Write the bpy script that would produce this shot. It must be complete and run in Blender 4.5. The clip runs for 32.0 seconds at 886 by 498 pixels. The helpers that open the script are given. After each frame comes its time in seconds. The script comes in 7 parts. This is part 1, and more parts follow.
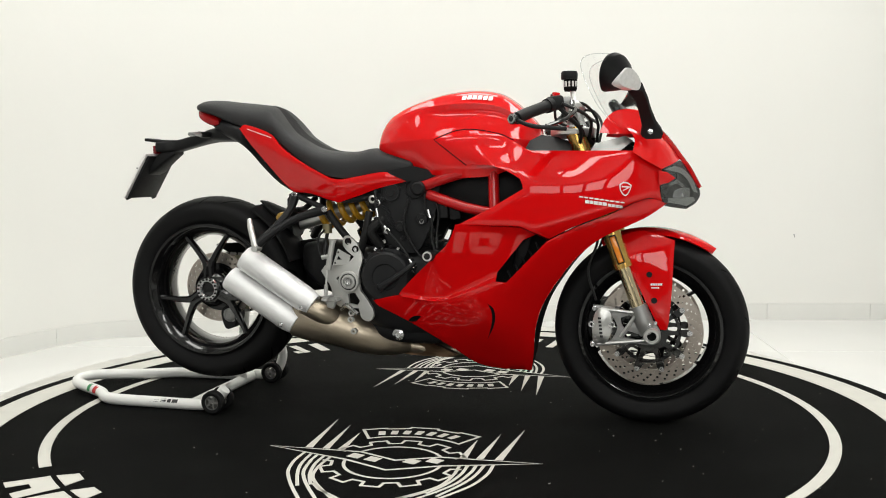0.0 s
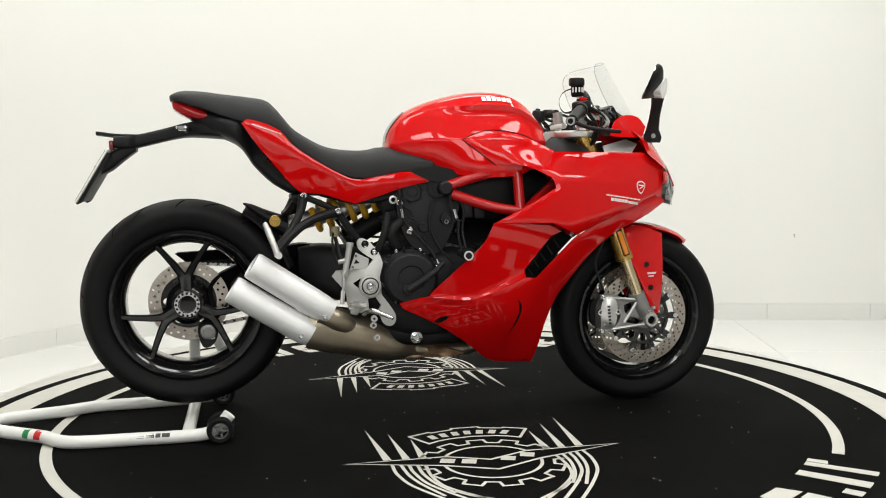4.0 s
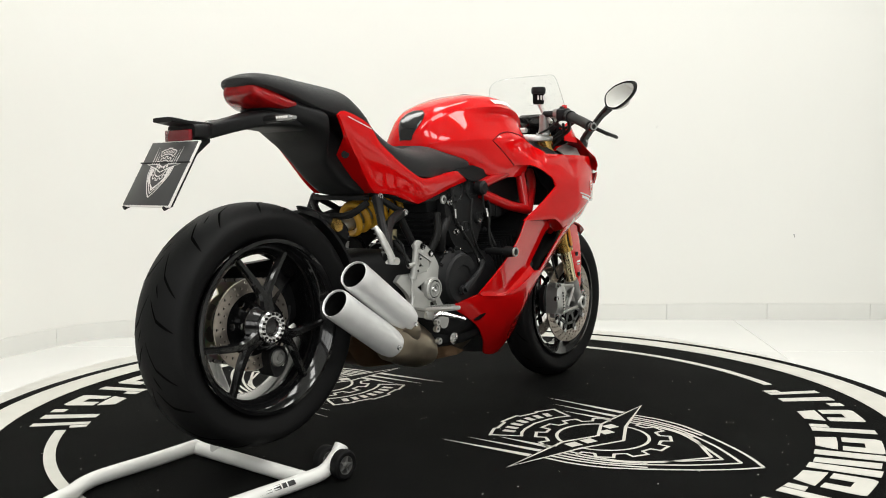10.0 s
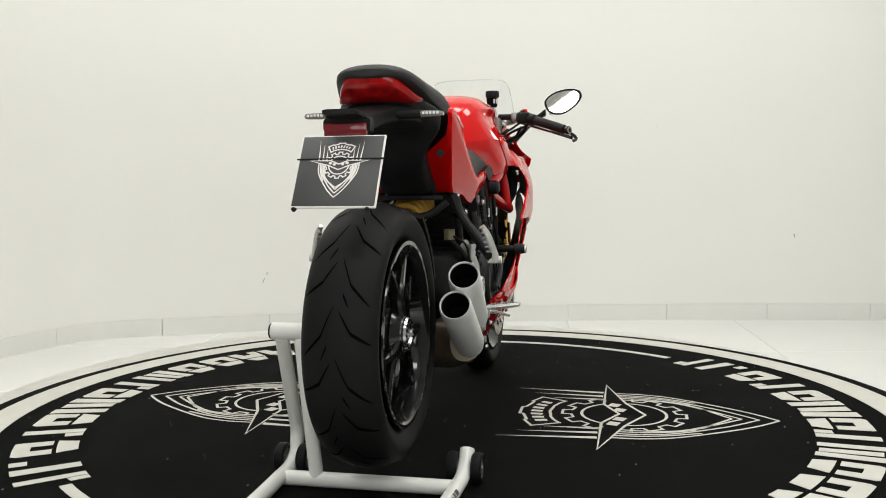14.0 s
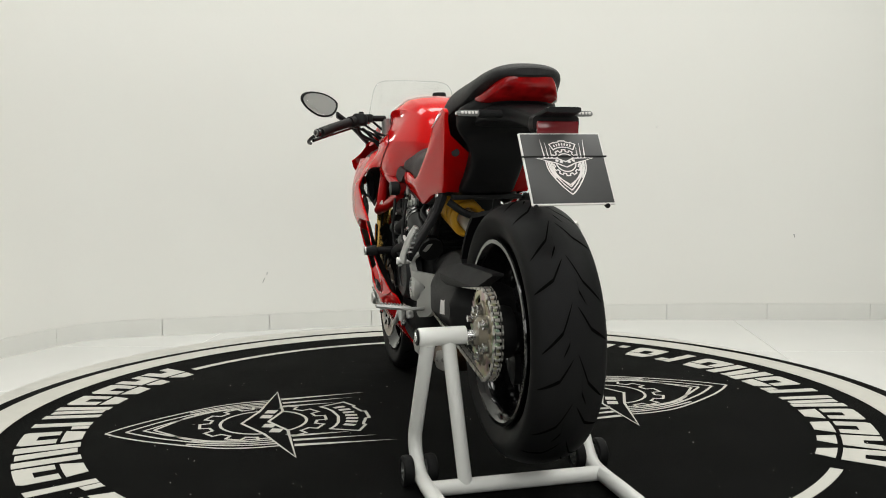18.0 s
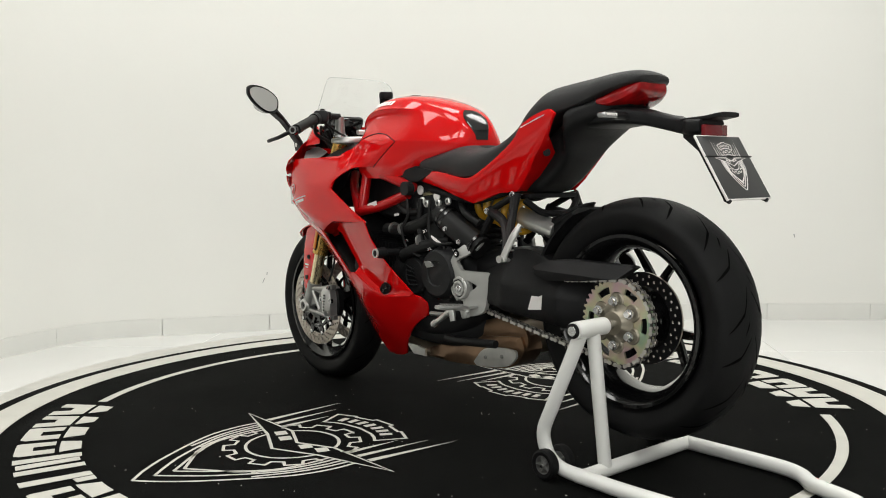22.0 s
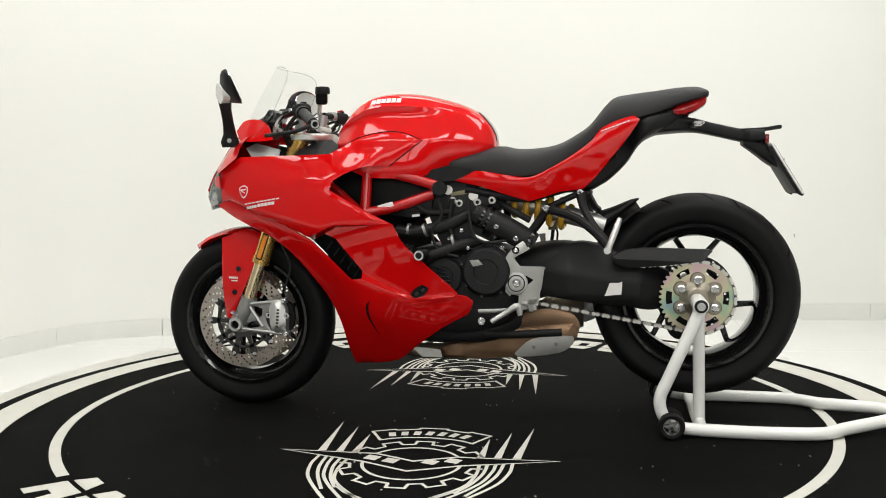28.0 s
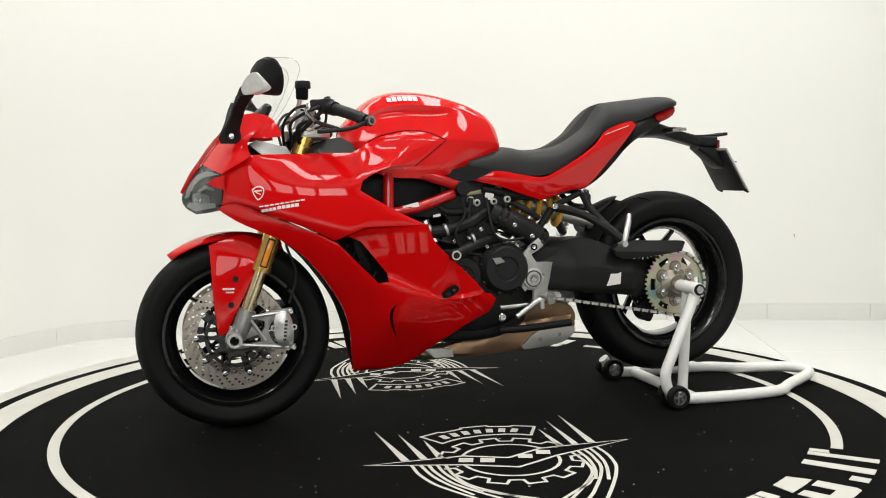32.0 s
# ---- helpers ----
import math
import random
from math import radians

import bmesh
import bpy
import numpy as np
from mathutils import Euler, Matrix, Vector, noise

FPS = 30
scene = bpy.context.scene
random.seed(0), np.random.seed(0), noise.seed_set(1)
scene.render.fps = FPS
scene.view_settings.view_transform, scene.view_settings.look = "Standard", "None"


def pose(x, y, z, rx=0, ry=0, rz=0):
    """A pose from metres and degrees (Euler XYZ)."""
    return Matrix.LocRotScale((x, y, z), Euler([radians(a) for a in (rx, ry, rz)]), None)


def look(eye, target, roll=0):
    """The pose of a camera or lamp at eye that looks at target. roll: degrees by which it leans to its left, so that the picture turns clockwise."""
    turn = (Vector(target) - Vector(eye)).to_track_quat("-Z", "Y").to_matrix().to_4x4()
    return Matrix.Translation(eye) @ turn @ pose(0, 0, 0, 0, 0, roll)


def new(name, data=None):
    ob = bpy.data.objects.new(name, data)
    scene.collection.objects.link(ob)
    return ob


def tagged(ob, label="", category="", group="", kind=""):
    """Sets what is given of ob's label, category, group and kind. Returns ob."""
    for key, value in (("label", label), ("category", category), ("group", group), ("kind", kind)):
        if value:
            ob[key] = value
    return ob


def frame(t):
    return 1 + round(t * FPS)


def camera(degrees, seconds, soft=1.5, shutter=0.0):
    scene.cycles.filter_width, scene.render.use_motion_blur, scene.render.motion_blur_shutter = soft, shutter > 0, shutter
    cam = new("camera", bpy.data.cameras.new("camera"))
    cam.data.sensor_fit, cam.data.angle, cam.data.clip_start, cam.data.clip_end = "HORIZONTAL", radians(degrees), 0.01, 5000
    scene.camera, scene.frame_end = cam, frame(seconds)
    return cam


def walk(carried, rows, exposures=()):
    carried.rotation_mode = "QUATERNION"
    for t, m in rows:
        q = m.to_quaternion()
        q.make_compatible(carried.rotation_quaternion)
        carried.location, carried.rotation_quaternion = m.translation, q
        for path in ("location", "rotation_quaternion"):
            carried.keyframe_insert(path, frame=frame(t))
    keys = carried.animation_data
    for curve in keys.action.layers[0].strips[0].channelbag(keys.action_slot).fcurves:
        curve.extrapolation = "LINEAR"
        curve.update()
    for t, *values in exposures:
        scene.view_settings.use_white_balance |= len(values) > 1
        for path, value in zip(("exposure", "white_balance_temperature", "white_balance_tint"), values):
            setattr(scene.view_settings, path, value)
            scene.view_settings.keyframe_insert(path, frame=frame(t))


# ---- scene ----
from mathutils.geometry import delaunay_2d_cdt

# ---- camera: it stands still on a tripod while the turntable turns ----
EYE = Vector((0.0, -2.949, 0.771))
cam = camera(52.59, 32.0, soft=1.0)
STAND = look(EYE, EYE + Vector((0.0015, 1.0, -0.0815)), roll=-0.645)
EXPOSURES = [(t, stops, 6500, tint) for t, stops, tint in ((0.0, 0.02, 8), (6.0, 0.05, 8), (9.0, 0.07, 8), (12.0, 0.02, 7.5), (14.0, -0.17, 7), (15.5, -0.24, 7), (17.0, -0.30, 7), (20.0, -0.31, 7), (23.0, -0.06, 8), (26.0, 0.0, 8), (29.0, 0.06, 8), (32.0, 0.06, 8))]
walk(cam, [(0.0, STAND), (32.0, STAND)], EXPOSURES)

START, RATE = -14.33, 6.569   # the turntable's first angle and its speed in degrees a second


def turned(t, m=Matrix()):
    return pose(0, 0, 0, 0, 0, START + RATE * t) @ m


# ---- world and lights ----
world = bpy.data.worlds.new("world")
scene.world = world
world.use_nodes = True
sky = world.node_tree.nodes.new("ShaderNodeTexSky")
sky.sky_type, sky.sun_disc = "NISHITA", False
sky.sun_elevation, sky.sun_rotation = radians(40), radians(180)
world.node_tree.links.new(sky.outputs[0], world.node_tree.nodes["Background"].inputs[0])
world.node_tree.nodes["Background"].inputs[1].default_value = 0.1

FLOOR, CEILING = -0.12, 3.2


def area_lamp(name, eye, target, sx, sy, watts, color=(1.0, 0.985, 0.955)):
    d = bpy.data.lights.new(name, "AREA")
    d.shape, d.size, d.size_y, d.energy, d.color = "RECTANGLE", sx, sy, watts, color
    ob = new(name, d)
    ob.matrix_world = look(eye, target)
    return ob


# ---- materials ----
def mat(name, color, rough=0.5, metal=0.0, coat=0.0, vary=0.12, scale=30.0, bump=0.0, bscale=300.0, spec=0.5, trans=0.0, ior=1.45, rvary=0.1, emit=0.0, coat_rough=0.03):
    m = bpy.data.materials.new(name)
    m.use_nodes = True
    nt = m.node_tree
    b = nt.nodes["Principled BSDF"]
    b.inputs["Roughness"].default_value = rough
    b.inputs["Metallic"].default_value = metal
    b.inputs["Coat Weight"].default_value = coat
    b.inputs["Coat Roughness"].default_value = coat_rough
    b.inputs["Specular IOR Level"].default_value = spec
    b.inputs["Transmission Weight"].default_value = trans
    b.inputs["IOR"].default_value = ior
    b.inputs["Base Color"].default_value = (*color, 1)
    if emit:
        b.inputs["Emission Color"].default_value = (*color, 1)
        b.inputs["Emission Strength"].default_value = emit
    co = nt.nodes.new("ShaderNodeTexCoord")
    if vary:
        n = nt.nodes.new("ShaderNodeTexNoise")
        n.inputs["Scale"].default_value = scale
        n.inputs["Detail"].default_value = 5
        nt.links.new(co.outputs["Object"], n.inputs["Vector"])
        r = nt.nodes.new("ShaderNodeMapRange")
        r.inputs["To Min"].default_value, r.inputs["To Max"].default_value = 1 - vary, 1 + vary
        nt.links.new(n.outputs["Fac"], r.inputs["Value"])
        mul = nt.nodes.new("ShaderNodeVectorMath")
        mul.operation = "SCALE"
        mul.inputs[0].default_value = color
        nt.links.new(r.outputs[0], mul.inputs["Scale"])
        nt.links.new(mul.outputs[0], b.inputs["Base Color"])
        if rvary:
            n2 = nt.nodes.new("ShaderNodeTexNoise")
            n2.inputs["Scale"].default_value = scale * 0.35
            n2.inputs["Detail"].default_value = 6
            nt.links.new(co.outputs["Object"], n2.inputs["Vector"])
            r2 = nt.nodes.new("ShaderNodeMapRange")
            r2.inputs["To Min"].default_value = max(0.0, rough * (1 - 2 * rvary))
            r2.inputs["To Max"].default_value = min(1.0, rough * (1 + 2 * rvary))
            nt.links.new(n2.outputs["Fac"], r2.inputs["Value"])
            nt.links.new(r2.outputs[0], b.inputs["Roughness"])
    if bump:
        n3 = nt.nodes.new("ShaderNodeTexNoise")
        n3.inputs["Scale"].default_value = bscale
        n3.inputs["Detail"].default_value = 3
        nt.links.new(co.outputs["Object"], n3.inputs["Vector"])
        bp = nt.nodes.new("ShaderNodeBump")
        bp.inputs["Strength"].default_value = bump
        bp.inputs["Distance"].default_value = 0.002
        nt.links.new(n3.outputs["Fac"], bp.inputs["Height"])
        nt.links.new(bp.outputs[0], b.inputs["Normal"])
    return m


WALL = mat("white wall paint", (0.81, 0.807, 0.77), 0.7, vary=0.015, scale=1.5, bump=0.08, bscale=60)
CEIL = mat("white ceiling paint", (0.7, 0.7, 0.69), 0.8, vary=0.01, scale=2)
DARKWALL = mat("dark grey for the unseen front wall", (0.07, 0.07, 0.07), 0.7, vary=0.03, scale=1.5)
GREYWALL = mat("grey wall paint", (0.32, 0.32, 0.31), 0.7, vary=0.03, scale=1.5)
SKIRT = mat("pale stone skirting", (0.75, 0.75, 0.715), 0.3, vary=0.04, scale=6)
TILE = mat("polished white floor tile", (0.80, 0.80, 0.78), 0.12, vary=0.03, scale=3, coat=0.3)
GROUT = mat("grey grout", (0.5, 0.49, 0.46), 0.8)
CARPET = mat("black carpet", (0.0032, 0.0034, 0.0031), 0.95, vary=0.4, scale=9, bump=0.6, bscale=900, spec=0.06)
PRINT = mat("white carpet print", (0.58, 0.57, 0.52), 0.9, vary=0.08, scale=14, bump=0.4, bscale=900, spec=0.2)
RIM_EDGE = mat("worn grey platform edge", (0.55, 0.54, 0.50), 0.5, vary=0.25, scale=12)
RED = mat("glossy red paint", (0.60, 0.003, 0.004), 0.4, coat=0.82, vary=0.02, scale=8, rvary=0.02, coat_rough=0.012, spec=0.0)
RED_FRAME = mat("red frame paint", (0.40, 0.004, 0.005), 0.3, coat=0.8, spec=0.1, vary=0.05, scale=20)
BLACK = mat("matt black plastic", (0.0082, 0.0082, 0.0086), 0.5, vary=0.12, scale=40, bump=0.15, bscale=900, spec=0.22)
BLACK_GLOSS = mat("gloss black enamel", (0.005, 0.005, 0.0053), 0.13, vary=0.05, coat=0.5, spec=0.35)
ENGINE = mat("charcoal cast engine paint", (0.0125, 0.0128, 0.0135), 0.45, vary=0.2, scale=25, bump=0.25, bscale=500, spec=0.22)
RUBBER = mat("tyre rubber", (0.0066, 0.0066, 0.0068), 0.56, vary=0.3, scale=14, bump=0.2, bscale=500, spec=0.16)
SEAT = mat("grained black seat vinyl", (0.022, 0.022, 0.0225), 0.5, vary=0.1, scale=20, bump=0.35, bscale=700, spec=0.22)
SEAT_SOFT = mat("suede black seat top", (0.014, 0.014, 0.0145), 0.8, vary=0.12, scale=30, bump=0.4, bscale=1200, spec=0.22)
SILVER = mat("satin silver muffler", (0.84, 0.84, 0.835), 0.5, metal=0.4, bump=0.12, bscale=700, vary=0.07, scale=30)
ALLOY_LIGHT = mat("bright cast alloy", (0.60, 0.60, 0.58), 0.36, metal=0.8, vary=0.14, scale=40, bump=0.16, bscale=600)
CAST = mat("silver painted casting", (0.45, 0.45, 0.43), 0.42, metal=0.45, vary=0.08, scale=40, bump=0.12, bscale=600)
ALLOY = mat("cast grey alloy", (0.31, 0.31, 0.30), 0.42, metal=0.75, vary=0.12, scale=40, bump=0.1, bscale=600)
ALLOY_WARM = mat("bronze-grey alloy", (0.30, 0.27, 0.215), 0.36, metal=0.85, vary=0.15, scale=40)
CHROME = mat("bright steel", (0.6, 0.6, 0.6), 0.2, metal=1.0, vary=0.08, scale=60)
DISC = mat("brake disc steel", (0.46, 0.41, 0.36), 0.32, metal=0.9, vary=0.14, scale=70)
GOLD = mat("gold anodised fork", (0.64, 0.40, 0.11), 0.22, metal=0.85, vary=0.08, scale=40)
GOLD_PALE = mat("pale gold fork slider", (0.74, 0.62, 0.40), 0.16, metal=0.95, vary=0.06, scale=40)
SPRING = mat("yellow painted spring", (0.62, 0.33, 0.02), 0.35, vary=0.08, scale=40, coat=0.3)
BRONZE = mat("heat-tinted steel collector", (0.44, 0.375, 0.285), 0.36, metal=0.9, vary=0.45, scale=8, rvary=0.2)
BROWN = mat("burnt brown steel", (0.20, 0.125, 0.075), 0.36, metal=0.85, vary=0.6, scale=9, rvary=0.2)
# soot in the outlets; elsewhere mostly shade in holes and gaps, painted near black
DEEP_BLACK = mat("deep black for soot, recess shade and dark plastic", (0.005, 0.005, 0.005), 0.9, spec=0.1)
SPROCKET = mat("pale gold zinc sprocket", (0.50, 0.50, 0.38), 0.3, metal=0.85, vary=0.16, scale=18)
_nt = SPROCKET.node_tree
_n, _r, _c = _nt.nodes.new("ShaderNodeTexNoise"), _nt.nodes.new("ShaderNodeValToRGB"), _nt.nodes.new("ShaderNodeTexCoord")
_n.inputs["Scale"].default_value, _n.inputs["Detail"].default_value = 11, 2
for _k, _col in enumerate(((0.30, 0.42, 0.46), (0.42, 0.55, 0.36), (0.60, 0.56, 0.38), (0.62, 0.44, 0.46))):
    _e = _r.color_ramp.elements[_k] if _k < 2 else _r.color_ramp.elements.new(1.0)
    _e.position, _e.color = 0.36 + 0.09 * _k, (*_col, 1)
_nt.links.new(_c.outputs["Object"], _n.inputs["Vector"])
_nt.links.new(_n.outputs["Fac"], _r.inputs[0])
_nt.links.new(_r.outputs[0], _nt.nodes["Principled BSDF"].inputs["Base Color"])
# inner plates darker than the outer ones, so that the links stand apart
CHAIN_DARK = mat("dark inner chain plates", (0.10, 0.095, 0.09), 0.4, metal=0.8, vary=0.2, scale=80)
CHAIN = mat("steel chain", (0.62, 0.60, 0.56), 0.35, metal=0.85, vary=0.2, scale=80)
AMBER = mat("amber reflector", (0.75, 0.22, 0.005), 0.15, coat=0.6, vary=0.1, scale=200)
LAMP_RED = mat("red lamp lens", (0.25, 0.003, 0.004), 0.14, coat=0.5, spec=0.1, vary=0.95, scale=34)
LED_GREY = mat("grey indicator lens", (0.20, 0.20, 0.195), 0.12, coat=0.8, vary=0.2, scale=90)
REFLECT_RED = mat("dark red reflector", (0.16, 0.006, 0.010), 0.2, coat=0.5, vary=0.1, scale=150)
CLEAR_LENS = mat("clear ribbed lens", (0.62, 0.62, 0.60), 0.15, coat=0.8, vary=0.2, scale=90)
HEADLAMP = mat("grey headlamp housing", (0.14, 0.14, 0.14), 0.28, metal=0.85, coat=0.2, vary=0.7, scale=26)
DECAL = mat("white decal", (0.75, 0.72, 0.70), 0.35, vary=0.02)
DECAL_DARK = mat("dark decal print", (0.03, 0.03, 0.03), 0.4)
WHITE = mat("white powder coat", (0.80, 0.80, 0.77), 0.32, vary=0.03, scale=12, coat=0.4, rvary=0.1)
FLAG_G = mat("green sticker", (0.02, 0.22, 0.07), 0.4)
FLAG_R = mat("red sticker", (0.5, 0.02, 0.02), 0.4)
PLATE = mat("dark grey show plate", (0.045, 0.045, 0.045), 0.45, vary=0.15, scale=18)
MIRROR = mat("mirror glass", (0.85, 0.85, 0.85), 0.02, metal=1.0, vary=0.0)
GLASS = mat("clear screen", (0.97, 0.98, 0.98), 0.02, vary=0.0)
_nt = GLASS.node_tree
_tr, _mx, _gl = _nt.nodes.new("ShaderNodeBsdfTransparent"), _nt.nodes.new("ShaderNodeMixShader"), _nt.nodes.new("ShaderNodeBsdfGlossy")
_tr.inputs[0].default_value, _gl.inputs["Roughness"].default_value, _mx.inputs[0].default_value = (0.975, 0.98, 0.98, 1), 0.02, 0.035
_nt.links.new(_tr.outputs[0], _mx.inputs[1])
_nt.links.new(_gl.outputs[0], _mx.inputs[2])
_nt.links.new(_mx.outputs[0], _nt.nodes["Material Output"].inputs[0])
LENS = mat("clear lamp lens", (0.97, 0.98, 0.98), 0.02, vary=0.0)
_nt = LENS.node_tree
_tr, _mx, _gl = _nt.nodes.new("ShaderNodeBsdfTransparent"), _nt.nodes.new("ShaderNodeMixShader"), _nt.nodes.new("ShaderNodeBsdfGlossy")
_tr.inputs[0].default_value, _gl.inputs["Roughness"].default_value, _mx.inputs[0].default_value = (0.85, 0.86, 0.86, 1), 0.03, 0.06
_nt.links.new(_tr.outputs[0], _mx.inputs[1])
_nt.links.new(_gl.outputs[0], _mx.inputs[2])
_nt.links.new(_mx.outputs[0], _nt.nodes["Material Output"].inputs[0])
HOSE = mat("black rubber hose", (0.012, 0.012, 0.012), 0.45, vary=0.1, spec=0.22)
PINK = mat("tan bracket", (0.25, 0.22, 0.13), 0.4, metal=0.6)


# ---- mesh helpers ----
def part(name, bm, material, parent=None, label="", smooth=True, lining=None):
    """Links a bmesh as one mesh object under its thing; lining: what its inner faces are made of, if it differs."""
    me = bpy.data.meshes.new(name)
    if not lining:
        for f in bm.faces:
            f.material_index = 0
    bmesh.ops.recalc_face_normals(bm, faces=bm.faces)
    bm.to_mesh(me)
    bm.free()
    if smooth:
        me.shade_smooth()
        me.set_sharp_from_angle(angle=radians(30))
    me.materials.append(material)
    if lining:
        me.materials.append(lining)
    ob = new(name, me)
    ob.parent = parent
    if label:
        ob["label"] = label
    return ob


def clone(ob, m, parent=None):
    """Another object on the same mesh."""
    c = new(ob.name.split(".")[0], ob.data)
    c.parent = parent if parent else ob.parent
    c.matrix_basis = m
    if ob.get("label"):
        c["label"] = ob["label"]
    return c


def empty(name, label, category, group=""):
    return tagged(new(name), label, category, group)


def join(*bms):
    out = bmesh.new()
    for b in bms:
        tmp = bpy.data.meshes.new("tmp")
        b.to_mesh(tmp)
        b.free()
        out.from_mesh(tmp)
        bpy.data.meshes.remove(tmp)
    return out


def moved(bm, m):
    bmesh.ops.transform(bm, matrix=m, verts=bm.verts)
    return bm


def mirrored(bm):
    bmesh.ops.scale(bm, vec=(1, -1, 1), verts=bm.verts)
    return bm


def box(cx, cy, cz, sx, sy, sz, bev=0.004, rot=None, segs=2):
    bm = bmesh.new()
    bmesh.ops.create_cube(bm, size=1)
    bmesh.ops.scale(bm, vec=(sx, sy, sz), verts=bm.verts)
    if bev:
        bmesh.ops.bevel(bm, geom=bm.edges[:], offset=min(bev, 0.45 * min(sx, sy, sz)), segments=segs, affect="EDGES", profile=0.5)
    m = Matrix.Translation((cx, cy, cz))
    if rot:
        m = m @ pose(0, 0, 0, *rot)
    return moved(bm, m)


def smooth_line(pts, per=6, closed=False):
    """Catmull-Rom through points; a point with one more number than the rest is a corner."""
    dim = min(len(p) for p in pts)
    corner = [len(p) > dim for p in pts]
    P = [np.array(p[:dim], float) for p in pts]
    n = len(P)
    out = []
    for i in range(n if closed else n - 1):
        j = (i + 1) % n
        a, b = P[i], P[j]
        a0 = a if corner[i] or (not closed and i == 0) else P[i - 1]
        b1 = b if corner[j] or (not closed and j == n - 1) else P[(j + 1) % n]
        chord = np.linalg.norm(b - a) + 1e-9
        ta = (b - a0) * chord / (chord + np.linalg.norm(a - a0) + 1e-9) if a0 is not a else (b - a)
        tb = (b1 - a) * chord / (chord + np.linalg.norm(b1 - b) + 1e-9) if b1 is not b else (b - a)
        for k in range(per):
            u = k / per
            h1, h2 = 2 * u**3 - 3 * u**2 + 1, -2 * u**3 + 3 * u**2
            h3, h4 = u**3 - 2 * u**2 + u, u**3 - u**2
            out.append(h1 * a + h2 * b + h3 * ta + h4 * tb)
    if not closed:
        out.append(P[-1])
    return out


def tube(pts, r, n=12, per=5, caps=True, flat=1.0):
    """A tube of radius r (a number or one for each point) along a smooth line."""
    line = smooth_line(pts, per)
    rs = r if isinstance(r, (list, tuple)) else [r] * len(pts)
    rad = [float(q) for q in np.interp(np.linspace(0, len(pts) - 1, len(line)), range(len(pts)), rs)]
    bm = bmesh.new()
    rings = []
    up = None
    for i, p in enumerate(line):
        d = Vector(line[min(i + 1, len(line) - 1)] - line[max(i - 1, 0)]).normalized()
        if up is None:
            up = d.orthogonal().normalized()
        side = d.cross(up)
        if side.length < 1e-4:
            up = d.orthogonal()
            side = d.cross(up)
        side.normalize()
        up = side.cross(d).normalized()
        rings.append([bm.verts.new(Vector(p) + rad[i] * (math.cos(a) * side * flat + math.sin(a) * up)) for a in [2 * math.pi * k / n for k in range(n)]])
    for a, b in zip(rings, rings[1:]):
        for k in range(n):
            bm.faces.new((a[k], a[(k + 1) % n], b[(k + 1) % n], b[k]))
    if caps:
        bm.faces.new(rings[0])
        bm.faces.new(rings[-1])
    return bm


def rod(a, b, r, n=14, r2=None):
    return tube([a, b], [r, r if r2 is None else r2], n, 1)


def lathe(profile, n=48, closed=False, arc=None):
    """Turns a profile of (radius, y) about the y axis."""
    bm = bmesh.new()
    rings = []
    for k in range(n):
        a = 2 * math.pi * k / n
        rings.append([bm.verts.new((r * math.cos(a), y, r * math.sin(a))) for r, y in profile])
    m = len(profile)
    for k in range(n):
        a, b = rings[k], rings[(k + 1) % n]
        for j in range(m if closed else m - 1):
            bm.faces.new((a[j], a[(j + 1) % m], b[(j + 1) % m], b[j]))
    if not closed:
        bm.faces.new([r[0] for r in rings])
        bm.faces.new([r[-1] for r in rings])
    return bm


def inside(x, y, poly):
    c, j = False, len(poly) - 1
    for i in range(len(poly)):
        if (poly[i][1] > y) != (poly[j][1] > y) and x < (poly[j][0] - poly[i][0]) * (y - poly[i][1]) / (poly[j][1] - poly[i][1]) + poly[i][0]:
            c = not c
        j = i
    return c


